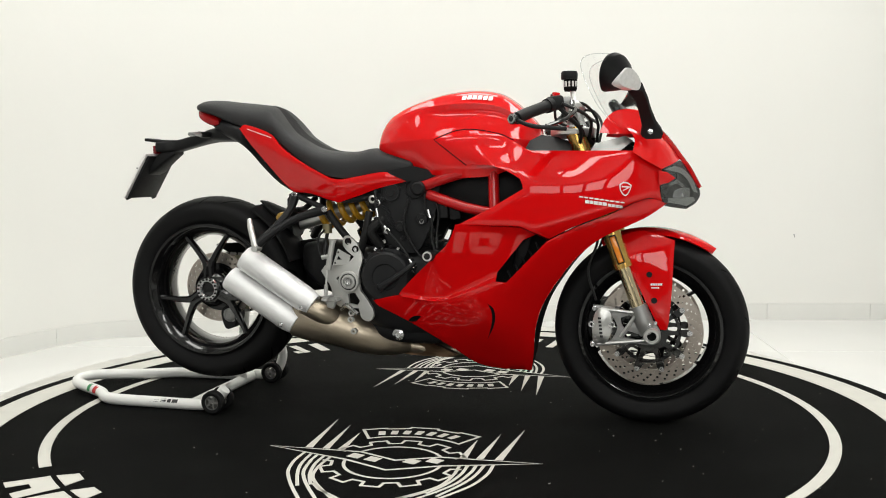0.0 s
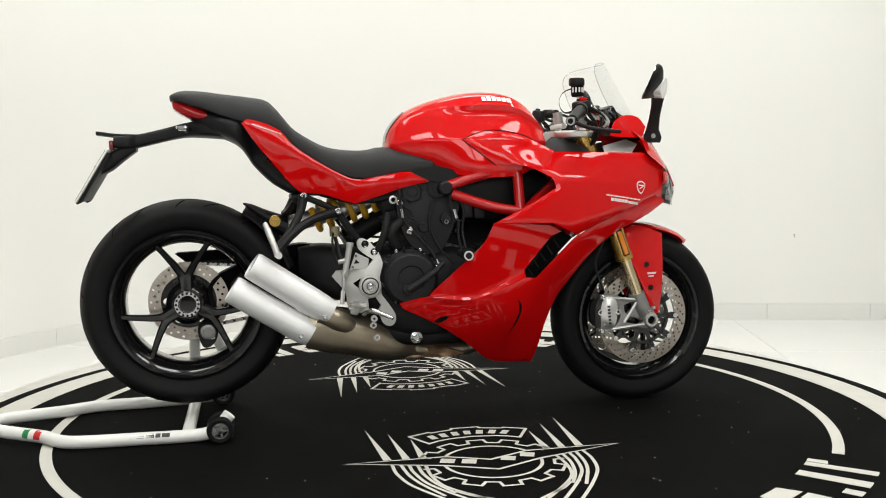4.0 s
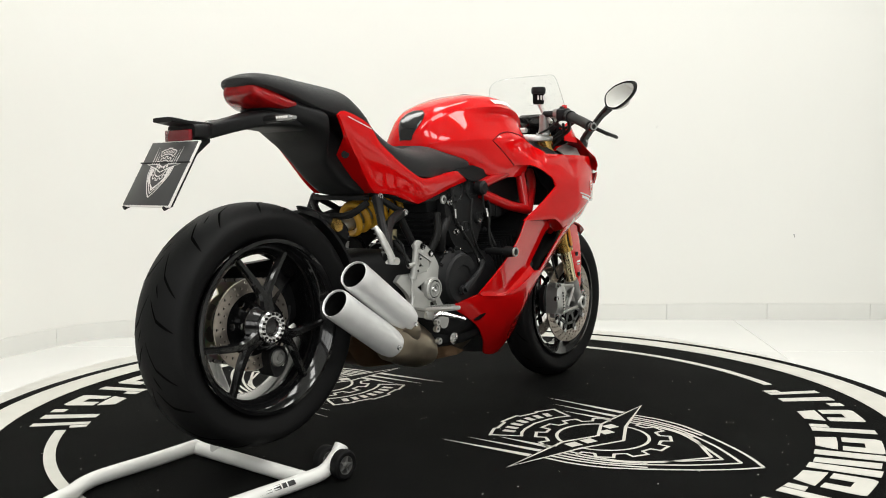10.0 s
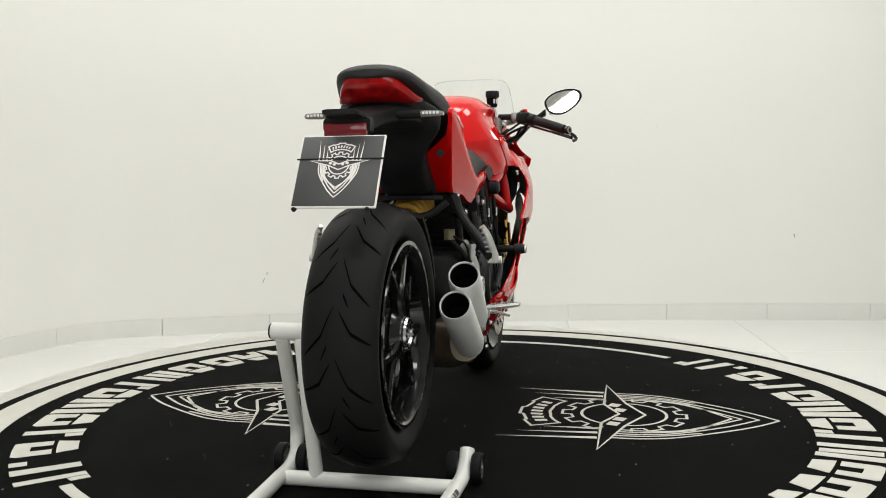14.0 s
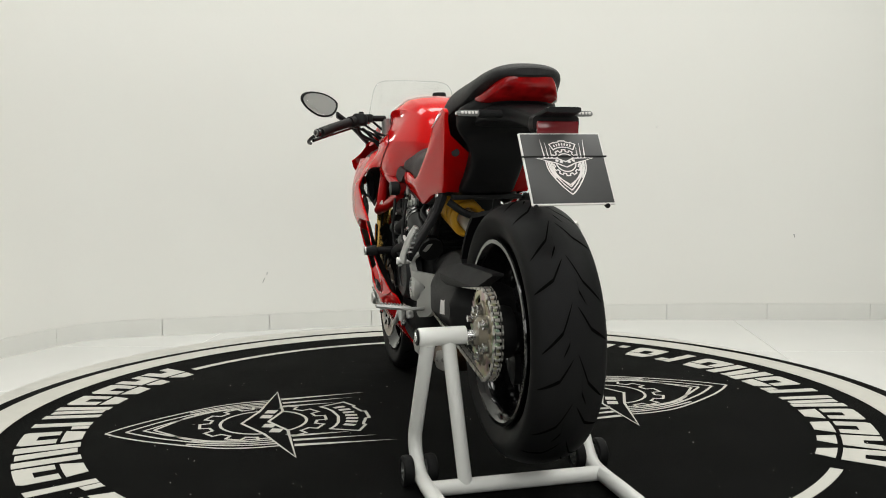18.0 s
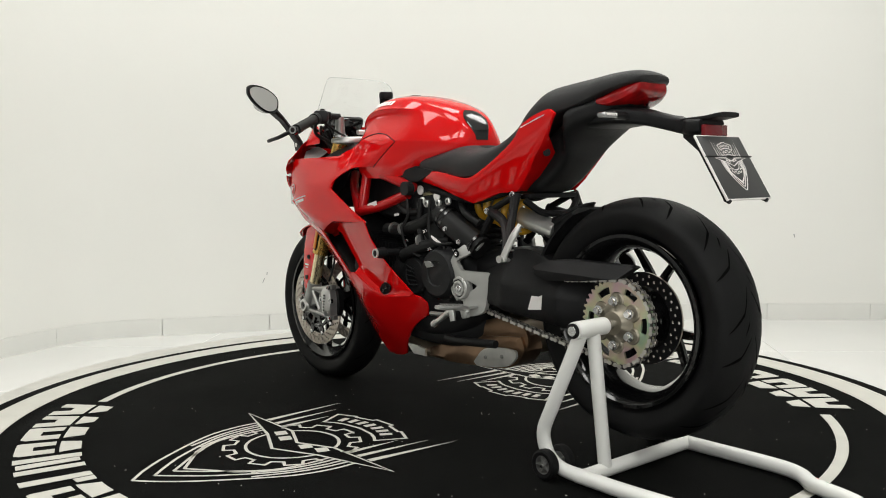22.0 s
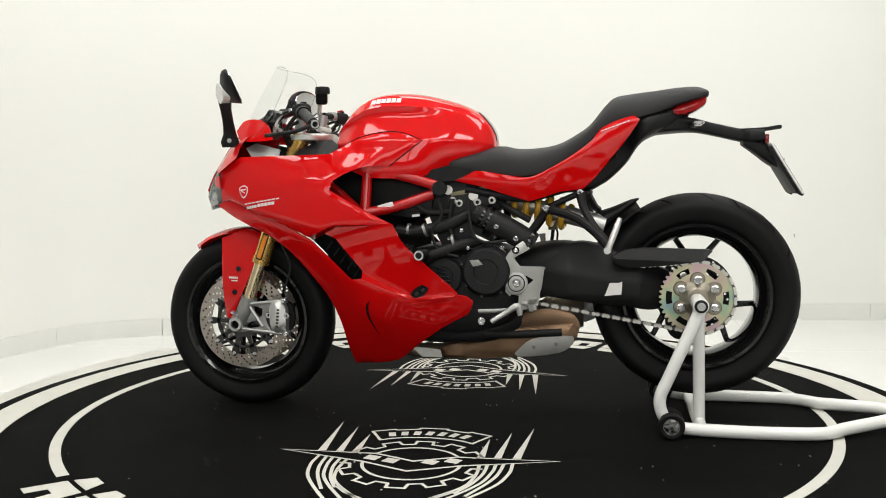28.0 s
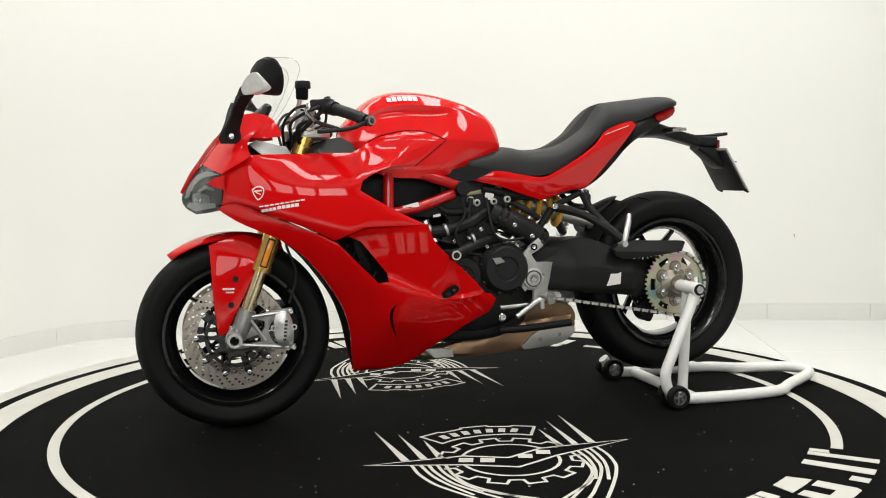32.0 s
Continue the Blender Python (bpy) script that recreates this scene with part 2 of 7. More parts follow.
def sheet(outline, fn, thick, holes=(), step=0.02, grid=True, lip=0.0, lines=()):
    """A shell whose outline is drawn in side view (x, z) and whose depth is y = fn(x, z); thick is taken off towards y = 0."""
    loops = []
    for loop in (outline, *holes):
        dense = []
        for i, p in enumerate(loop):
            q = loop[(i + 1) % len(loop)]
            k = max(1, int(math.hypot(q[0] - p[0], q[1] - p[1]) / step))
            dense += [(p[0] + (q[0] - p[0]) * j / k, p[1] + (q[1] - p[1]) * j / k) for j in range(k)]
        loops.append(dense)
    pts, edges = [], []
    for loop in loops:
        s = len(pts)
        pts += loop
        edges += [(s + i, s + (i + 1) % len(loop)) for i in range(len(loop))]
    for line in lines:   # folds that the mesh follows
        s = len(pts)
        pts += [tuple(p[:2]) for p in line]
        edges += [(s + i, s + i + 1) for i in range(len(line) - 1)]
    if grid:
        xs = [p[0] for p in loops[0]]
        zs = [p[1] for p in loops[0]]
        border = np.array(pts)
        row = 0
        z = min(zs) + step / 2
        while z < max(zs):
            x = min(xs) + (step / 2 if row % 2 else step)
            while x < max(xs):
                if inside(x, z, loops[0]) and not any(inside(x, z, h) for h in loops[1:]) and np.min(np.hypot(border[:, 0] - x, border[:, 1] - z)) > 0.55 * step:
                    pts.append((x, z))
                x += step
            z += step * 0.87
            row += 1
    v2, _, tris, _, _, _ = delaunay_2d_cdt([Vector(p) for p in pts], edges, [], 0, 1e-6)
    keep = []
    for t in tris:
        cx, cz = sum(v2[i].x for i in t) / len(t), sum(v2[i].y for i in t) / len(t)
        if inside(cx, cz, loops[0]) and not any(inside(cx, cz, h) for h in loops[1:]):
            keep.append(t)
    bm = bmesh.new()
    ys = [fn(p.x, p.y) for p in v2]
    if lip:
        edge = np.array([q for loop in loops for q in loop])
        for i, p in enumerate(v2):
            d = float(np.min(np.hypot(edge[:, 0] - p.x, edge[:, 1] - p.y)))
            ys[i] -= lip * max(0.0, 1 - d / 0.014) ** 2
    front = [bm.verts.new((p.x, y, p.y)) for p, y in zip(v2, ys)]
    back = [bm.verts.new((p.x, y - thick if y >= 0 else y + thick, p.y)) for p, y in zip(v2, ys)]
    count = {}
    for t in keep:
        bm.faces.new([front[i] for i in t])
        bm.faces.new([back[i] for i in reversed(t)]).material_index = 1
        for a, b in zip(t, t[1:] + t[:1]):
            count.setdefault((min(a, b), max(a, b)), []).append((a, b))
    for es in count.values():
        if len(es) == 1:
            a, b = es[0]
            bm.faces.new((front[b], front[a], back[a], back[b]))
    bmesh.ops.delete(bm, geom=[v for v in bm.verts if not v.link_faces], context="VERTS")
    return bm


def depth(*ctrl, ease=1e-5):
    """A smooth surface y(x, z) through control points (x, z, y)."""
    c = np.array(ctrl, float)
    n = len(c)

    def phi(r):
        return np.where(r > 1e-9, r * r * np.log(np.maximum(r, 1e-9)), 0.0)

    a = np.zeros((n + 3, n + 3))
    a[:n, :n] = phi(np.hypot(c[:, None, 0] - c[None, :, 0], c[:, None, 1] - c[None, :, 1])) + ease * np.eye(n)
    a[:n, n], a[:n, n + 1], a[:n, n + 2] = 1, c[:, 0], c[:, 1]
    a[n:, :n] = a[:n, n:].T
    w = np.linalg.solve(a, np.concatenate([c[:, 2], np.zeros(3)]))

    def fn(x, z):
        return float(phi(np.hypot(c[:, 0] - x, c[:, 1] - z)) @ w[:n] + w[n] + w[n + 1] * x + w[n + 2] * z)
    return fn


def flat(y):
    return lambda x, z: y


def plate(outline, y, thick, holes=(), step=0.03):
    """A flat plate in side view, from y outwards by thick, centred on y."""
    bm = sheet(outline, lambda x, z: 10.0, thick, holes, step, grid=False)
    return moved(bm, Matrix.Translation((0, y - 10.0 + thick / 2, 0)))


def ring_pts(cx, cz, r, n=16, r2=None, start=0.0):
    return [(cx + (r if r2 is None or k % 2 == 0 else r2) * math.cos(start + 2 * math.pi * k / n), cz + (r if r2 is None or k % 2 == 0 else r2) * math.sin(start + 2 * math.pi * k / n)) for k in range(n)]


def loft(rings, caps=True):
    bm = bmesh.new()
    vs = [[bm.verts.new(p) for p in r] for r in rings]
    n = len(rings[0])
    for a, b in zip(vs, vs[1:]):
        for k in range(n):
            bm.faces.new((a[k], a[(k + 1) % n], b[(k + 1) % n], b[k]))
    if caps:
        bm.faces.new(vs[0])
        bm.faces.new(vs[-1])
    return bm


def stations(rows, per=4):
    """Smoothly fills in rows of numbers."""
    return [list(p) for p in smooth_line([tuple(r) for r in rows], per)]


def oval(x, zlo, zhi, w, e=2.5, n=32, y0=0.0):
    mid, h = (zlo + zhi) / 2, (zhi - zlo) / 2
    out = []
    for k in range(n):
        a = 2 * math.pi * k / n
        c, s = math.cos(a), math.sin(a)
        out.append((x, y0 + w * math.copysign(abs(c) ** (2 / e), c), mid + h * math.copysign(abs(s) ** (2 / e), s)))
    return out


def dome(x, zlo, zhi, w, e=2.4, n=40, y0=0.0):
    """A closed section with a rounded top and a nearly flat underside."""
    out = []
    for k in range(n):
        t = 2 * math.pi * k / n
        c, s = math.cos(t), math.sin(t)
        y = w * math.copysign(abs(c) ** (2 / e), c)
        z = zlo + (zhi - zlo) * abs(s) ** (2 / e) if s >= 0 else zlo - 0.012 * abs(s) ** 0.6
        out.append((x, y0 + y, z))
    return out


def bolt(c, r, y, h, n=12):
    """A flanged bolt head that faces along y."""
    s = 1 if h > 0 else -1
    h = abs(h)
    bm = lathe([(0.0005, 0), (r, 0), (r, h * 0.4), (r * 0.8, h * 0.5), (r * 0.75, h), (r * 0.4, h), (r * 0.38, h * 0.5), (0.0005, h * 0.5)], n)
    if s < 0:
        mirrored(bm)
    return moved(bm, Matrix.Translation((c[0], y, c[1])))


# ---- the room ----
def wall_strip(name, pts, z0, z1, thick, material):
    bm = bmesh.new()
    n = len(pts)
    outs = []
    for i, p in enumerate(pts):
        a, b = Vector(pts[max(i - 1, 0)]), Vector(pts[min(i + 1, n - 1)])
        d = (b - a).normalized()
        outs.append(Vector(p) + thick * Vector((-d.y, d.x)))
    q = [[bm.verts.new((x, y, z)) for x, y, z in ((p[0], p[1], z0), (o.x, o.y, z0), (o.x, o.y, z1), (p[0], p[1], z1))] for p, o in zip(pts, outs)]
    for a, b in zip(q, q[1:]):
        for k in range(4):
            bm.faces.new((a[k], a[(k + 1) % 4], b[(k + 1) % 4], b[k]))
    bm.faces.new(q[0])
    bm.faces.new(q[-1])
    return part(name, bm, material)


curve = [tuple(p) for p in smooth_line([(-2.9, 0.2), (-2.23, 1.51), (-1.97, 1.99), (-1.5, 2.135), (-0.68, 2.33), (0.0, 2.44), (0.58, 2.489), (1.77, 2.45), (2.66, 2.37), (3.6, 2.25)], 4)]
back = curve[::-1]
tagged(wall_strip("wall_back", back, FLOOR, CEILING, -0.12, WALL), "plain curved white painted wall behind the turntable", kind="structure")
# side walls stay out of view; their grey is set to dim bounce and reflections
tagged(wall_strip("wall_left", [(-2.9, 0.2), (-2.9, -6.4)], FLOOR, CEILING, -0.12, GREYWALL), "unseen grey side wall added to cut bounced light", kind="structure")
tagged(wall_strip("wall_right", [(3.6, 2.25), (3.6, -6.4)], FLOOR, CEILING, 0.12, GREYWALL), "unseen grey side wall added to cut bounced light", kind="structure")
# never in view; kept dark so the red panels reflect little light
tagged(wall_strip("wall_front", [(-3.02, -6.4), (3.72, -6.4)], FLOOR, CEILING, -0.12, DARKWALL), "unseen dark wall behind the viewer, added to darken reflections", kind="structure")
ceiling = part("ceiling", box(0.3, -2.0, CEILING + 0.06, 7.2, 9.6, 0.12, 0), CEIL)
tagged(ceiling, "plain white ceiling", kind="structure")

floor = part("floor", box(0.3, -2.0, FLOOR - 0.055, 7.2, 9.6, 0.1, 0), GROUT)
tagged(floor, "glossy white tiled floor with fine grey joints", kind="structure")
tile_bm = box(0, 0, -0.004, 0.9975, 0.9975, 0.012, 0.0015, segs=1)
first = None
laid = pose(1.667, 1.46, FLOOR, 0, 0, -5.5)
for i in range(-6, 4):
    for j in range(-9, 3):
        m = laid @ Matrix.Translation((i + 0.5, j + 0.5, 0))
        if not (-3.4 < m.translation.x < 4.2 and -6.9 < m.translation.y < 3.2):
            continue
        if first is None:
            first = part("tile", tile_bm, TILE, floor)
            first.matrix_basis = m
        else:
            clone(first, m)


def skirting():
    root = None
    line = [Vector(p) for p in curve]
    seg = [0.0]
    for a, b in zip(line, line[1:]):
        seg.append(seg[-1] + (b - a).length)

    def at(s):
        i = max(k for k in range(len(seg)) if seg[k] <= s + 1e-9)
        i = min(i, len(line) - 2)
        return line[i].lerp(line[i + 1], (s - seg[i]) / (seg[i + 1] - seg[i]))

    s, k = 0.02, 0
    while s < seg[-1] - 0.4:
        e = min(s + 0.6, seg[-1])
        pts = [at(s + (e - s - 0.003) * u / 6) for u in range(7)]
        off = []
        for i, p in enumerate(pts):
            d = (pts[min(i + 1, 6)] - pts[max(i - 1, 0)]).normalized()
            off.append(p + 0.002 * Vector((d.y, -d.x)))
        ob = wall_strip("baseboard", [tuple(p) for p in off], FLOOR, FLOOR + 0.098, -0.012, SKIRT)
        if root is None:
            root = ob
            tagged(root, "pale stone skirting along the foot of the wall", kind="structure")
        else:
            ob.parent = root
        s = e


skirting()
for x, z, w, h, lean in ((-1.04, 0.175, 0.004, 0.030, 25), (-1.02, 0.215, 0.004, 0.018, 10), (2.12, 0.39, 0.006, 0.022, -15), (1.30, 1.05, 0.004, 0.010, 40)):
    y = float(np.interp(x, [p[0] for p in curve], [p[1] for p in curve]))
    part("scuff", box(x, y - 0.0015, z, w, 0.003, h, 0.001, (0, lean, 0)), GREYWALL, bpy.data.objects["wall_back"])

# flat light panels under the ceiling, seen only as reflections
PANELS = [(-1.5, -2.6, 22), (0.2, -2.6, 24), (1.9, -2.6, 27), (-1.5, -0.6, 20), (0.2, -0.6, 22), (1.9, -0.6, 25), (-1.5, 1.2, 15), (0.2, 1.2, 19), (1.9, 1.2, 21)]
for x, y, watts in PANELS:
    light = part("ceiling_light", box(x, y, CEILING - 0.02, 1.24, 0.64, 0.04, 0.006), WHITE)
    tagged(light, "white rectangular ceiling light panel", "light", "ceiling lights")
    area_lamp("panel_lamp", (x, y, CEILING - 0.05), (x, y + 0.001, 0), 1.2, 0.6, watts)
for x, watts in ((-2.0, 17), (-0.65, 20), (0.7, 24), (2.05, 27)):
    area_lamp("window_lamp", (x, -6.3, 1.9), (x, 0, 1.9), 1.1, 1.5, watts, (1.0, 0.99, 0.97))

# ---- the turntable ----
platform = part("platform", moved(lathe([(0.0005, -0.115), (1.565, -0.115), (1.58, -0.11), (1.58, -0.012), (1.57, -0.006), (0.0005, -0.006)], 160), pose(-0.05, 0.13, 0, 90, 0, 0)), RIM_EDGE)
tagged(platform, "low round platform with a worn grey edge", "platform")


CARPET_AT = (-0.0075, -0.013)   # the cloth lies a little off the axis


def carpet_shape(outline, holes=(), z=0.0):
    bm = sheet(outline, lambda x, y: 10.0, 0.0012, holes, 0.05, grid=False)
    for v in bm.verts:
        v.co = (v.co.x + CARPET_AT[0], v.co.z + CARPET_AT[1], v.co.y - 10.0 + z)
    return bm


def arc_band(r0, r1, a0, a1, z, n=60):
    pts = [(r0 * math.cos(radians(a0 + (a1 - a0) * k / n)), r0 * math.sin(radians(a0 + (a1 - a0) * k / n))) for k in range(n + 1)]
    pts += [(r1 * math.cos(radians(a1 - (a1 - a0) * k / n)), r1 * math.sin(radians(a1 - (a1 - a0) * k / n))) for k in range(n + 1)]
    return carpet_shape(pts, z=z)


carpet = part("carpet", moved(lathe([(0.0005, -0.006), (1.552, -0.006), (1.5545, -0.002), (1.552, -0.0015), (0.0005, -0.0015)], 160), pose(*CARPET_AT, 0, 90, 0, 0)), CARPET)
tagged(carpet, "round black carpet with white printed rings and emblems", "carpet")
ZP = 0.0008
part("outer_ring", join(arc_band(1.395, 1.503, 0, 180, ZP), arc_band(1.395, 1.503, 180, 360, ZP)), PRINT, carpet, "broad white printed ring")
part("inner_arc", arc_band(1.193, 1.225, -38.2, 44.0, ZP), PRINT, carpet)
part("inner_arc", arc_band(1.193, 1.225, 138.8, 222.5, ZP), PRINT, carpet)


def stroke(pts, w, closed=False, z=ZP, taper=None):
    """A flat printed line."""
    bm = bmesh.new()
    n = len(pts)
    L, Rr = [], []
    for i in range(n):
        p = Vector(pts[i])
        a = Vector(pts[i - 1]) if (i > 0 or closed) else p
        b = Vector(pts[(i + 1) % n]) if (i < n - 1 or closed) else p
        d1 = (p - a).normalized() if (p - a).length > 1e-9 else (b - p).normalized()
        d2 = (b - p).normalized() if (b - p).length > 1e-9 else d1
        nn = Vector((-(d1 + d2).y, (d1 + d2).x))
        nn = nn.normalized() if nn.length > 1e-6 else Vector((-d1.y, d1.x))
        k = 1 / max(0.5, nn.dot(Vector((-d1.y, d1.x))))
        ww = w * (taper[i] if taper else 1) / 2 * k
        L.append(bm.verts.new((p.x + nn.x * ww, p.y + nn.y * ww, z)))
        Rr.append(bm.verts.new((p.x - nn.x * ww, p.y - nn.y * ww, z)))
    for i in range(n if closed else n - 1):
        j = (i + 1) % n
        bm.faces.new((L[i], Rr[i], Rr[j], L[j]))
    return bm


def wedge(a, b, w, z):
    """A blade that tapers from the width w at a to a point at b."""
    return stroke([a, ((a[0] + b[0]) / 2, (a[1] + b[1]) / 2), b], w, False, z, [1.0, 0.55, 0.04])


def ring_arc(cy, r, a0, a1, n=30):
    return [(r * math.cos(radians(a0 + (a1 - a0) * k / n)), cy + r * math.sin(radians(a0 + (a1 - a0) * k / n))) for k in range(n + 1)]


def emblem(z=ZP, k=1.0):
    """A shield-and-gear emblem in plain lines; the tip points to -y, about 0.8 m wide."""
    b = []
    w = 0.0095 * k
    cy = -0.06
    # the winged bar across the middle
    b.append(stroke([(-0.39, 0.008), (-0.115, 0.007), (0.0, -0.045), (0.115, 0.007), (0.39, 0.008), (0.135, -0.066), (0.0, -0.128), (-0.135, -0.066)], w, True, z))
    for s in (-1, 1):
        for xb, xt, yt, wb in ((0.276, 0.300, 0.312, 0.023), (0.224, 0.238, 0.256, 0.021), (0.178, 0.181, 0.186, 0.022)):
            b.append(wedge((s * xb, 0.014), (s * xt, yt), wb, z))
        # nested pointed arches below the bar
        for pts in ([(0.270, -0.028), (0.268, -0.11), (0.240, -0.212), (0.128, -0.393), (0.055, -0.482), (0.0, -0.533)],
                    [(0.247, -0.034), (0.240, -0.12), (0.222, -0.19), (0.180, -0.29)],
                    [(0.226, -0.040), (0.224, -0.10), (0.200, -0.205), (0.108, -0.355), (0.048, -0.425), (0.0, -0.474)],
                    [(0.204, -0.047), (0.202, -0.12), (0.182, -0.205), (0.150, -0.275)],
                    [(0.183, -0.053), (0.184, -0.14), (0.165, -0.225), (0.090, -0.325), (0.040, -0.380), (0.0, -0.422)]):
            b.append(stroke([(s * p[0], p[1]) for p in smooth_line(pts, 6)], w, False, z))
        b.append(stroke([(s * 0.150, -0.262), (s * 0.118, -0.302), (s * 0.066, -0.340), (0.0, -0.392)], w, False, z))
    b.append(stroke(ring_arc(cy, 0.134, 30, 150), w, False, z))
    b.append(stroke(ring_arc(cy, 0.134, 184, 356), w, False, z))
    for first_tooth, last_tooth in ((1, 5), (6, 12)):
        pts = []
        for q in range(first_tooth, last_tooth + 1):
            for da, r in ((-13, 0.167), (-9, 0.168), (-7, 0.197), (7, 0.197), (9, 0.168), (13, 0.167)):
                a = 30 * q + da
                if 20 < a < 160 or 181 < a < 359:
                    pts.append((r * math.cos(radians(a)), cy + r * math.sin(radians(a))))
        b.append(stroke(pts, w * 0.95, False, z))
    # the scroll over the gear
    top = [(a, r) for a, r in ((57, 0.331), (69, 0.329), (70, 0.320), (82, 0.322), (83, 0.334), (97, 0.334), (98, 0.322), (110, 0.320), (111, 0.329), (123, 0.331))]
    under = [(125, 0.238), (116, 0.239), (107, 0.238), (90, 0.237), (73, 0.238), (64, 0.239), (55, 0.238)]
    b.append(stroke([(r * math.cos(radians(a)), cy + r * math.sin(radians(a))) for a, r in top + under], w, True, z))
    for q in range(7):
        a = radians(113.5 - q * 7.8)
        t, rr = Vector((-math.sin(a), math.cos(a))), Vector((math.cos(a), math.sin(a)))
        c = Vector((0, cy)) + rr * 0.279
        b.append(stroke([tuple(c - rr * 0.019 + t * 0.006), tuple(c + rr * 0.019 + t * 0.001)], 0.021, False, z + 0.0001))
    for x, y in ((-0.118, -0.030), (-0.062, -0.048), (0.048, -0.046), (0.108, -0.028)):
        b.append(stroke([(x - 0.006, y - 0.017), (x + 0.006, y + 0.017)], 0.040, False, z + 0.0001))
    return join(*b)


art = part("emblem", emblem(), PRINT, carpet, "white printed shield emblem")
art.matrix_basis = pose(0.009, -0.532, 0, 0, 0, 0)
clone(art, pose(-0.020, 0.532, 0, 0, 0, 180))


def glyph(kind):
    """Plain bold stencil blocks, drawn 1 x 1 with the foot at y = 0."""
    def slab(x0, x1, y0, y1, lean=0.0):
        return [(x0 - lean * y0, y0), (x1 - lean * y0, y0), (x1 - lean * y1, y1), (x0 - lean * y1, y1)]
    if kind == "slotted":
        return [[(-0.46, 0), (0.42, 0), (0.5, 0.08), (0.48, 0.60), (0.14, 0.60), (0.16, 0.27), (-0.18, 0.27), (-0.20, 0.60), (-0.5, 0.60), (-0.5, 0.06)], [(-0.5, 0.67), (0.46, 0.67), (0.34, 1), (-0.34, 1)]]
    if kind == "stepped":
        return [[(-0.5, 0), (-0.2, 0), (-0.16, 0.3), (0.12, 0.3), (0.18, 0), (0.5, 0), (0.44, 0.62), (-0.42, 0.62)], [(-0.38, 0.70), (0.38, 0.70), (0.2, 1), (-0.24, 1)]]
    if kind == "bars":
        return [slab(-0.5, -0.22, 0, 1, 0.05), slab(-0.10, 0.16, 0.04, 0.96, 0.12), slab(0.28, 0.54, 0, 1, 0.05)]
    if kind == "post":
        return [slab(-0.16, 0.16, 0, 1), [(0.22, 0.70), (0.5, 0.72), (0.5, 1), (0.22, 1)]]
    if kind == "dot":
        return [slab(-0.5, 0.5, 0, 0.26)]
    return [slab(-0.5, 0.5, 0, 1)]


# middle angle, width in degrees and shape of each block
BLOCKS = [(48.9, 6.2, "stepped"), (55.5, 5.8, "stepped"), (62.1, 6.0, "slotted"), (69.4, 5.6, "slotted"), (76.8, 6.2, "bars"), (83.7, 5.6, "post"), (90.4, 6.0, "slotted"), (98.6, 8.2, "bars"), (106.8, 6.2, "slotted"), (113.4, 5.6, "post"), (121.4, 6.2, "slotted"), (127.6, 1.6, "dot"), (131.0, 2.0, "slab"), (135.3, 4.6, "post")]


def ring_text(turn):
    for mid, wide, kind in BLOCKS:
        pieces = []
        for outline in glyph(kind):
            pts = []
            for i, (x, y) in enumerate(outline):
                x2, y2 = outline[(i + 1) % len(outline)]
                for u in (0.0, 0.34, 0.67):
                    px, py = x + (x2 - x) * u, y + (y2 - y) * u
                    r, a = 1.318 - 0.178 * py, radians(turn + mid + px * wide)
                    pts.append((r * math.cos(a), r * math.sin(a)))
            pieces.append(carpet_shape(pts, z=ZP))
        part("block", join(*pieces), PRINT, carpet)


ring_text(0)
ring_text(180.4)

random.seed(5)
specks = bmesh.new()
for _ in range(170):
    r, a, q = 1.36 * math.sqrt(random.random()), random.random() * 6.283, random.uniform(0.0006, 0.0022)
    c = Vector((r * math.cos(a), r * math.sin(a), 0.0006))
    w = random.uniform(0.5, 2.2)
    vs = [specks.verts.new(c + Vector((q * w * math.cos(b + a), q * math.sin(b + a), 0.0012 * (k % 2)))) for k, b in enumerate((0, 1.3, 2.6, 3.9, 5.1))]
    specks.faces.new(vs)
tagged(part("dust", specks, PRINT, carpet), kind="stuff")

# ---- the motorcycle; x forward, y to its left, z up from the carpet ----
bike = empty("motorcycle", "glossy red faired sport motorcycle held upright by a rear stand", "motorcycle")
FW, RW = (0.672, 0.290), (-0.808, 0.392)   # wheel centres (x, z)
FR, RR = 0.296, 0.318


def M(x=0.0, y=0.0, z=0.0, rx=0, ry=0, rz=0):
    return pose(x, y, z, rx, ry, rz)


def tyre_profile(R, half, rim, n=14):
    out = []
    side = R - rim
    pts = [(rim, half * 0.66), (rim + side * 0.18, half * 0.86), (rim + side * 0.45, half * 0.99), (rim + side * 0.62, half), (rim + side * 0.78, half * 0.86), (rim + side * 0.91, half * 0.57), (R - side * 0.015, half * 0.25), (R, 0.0)]
    right = smooth_line(pts, 4)
    out = [tuple(p) for p in right] + [(p[0], -p[1]) for p in reversed(right[:-1])]
    inner = [(rim - 0.006, -half * 0.5), (rim - 0.006, half * 0.5)]
    return out + inner


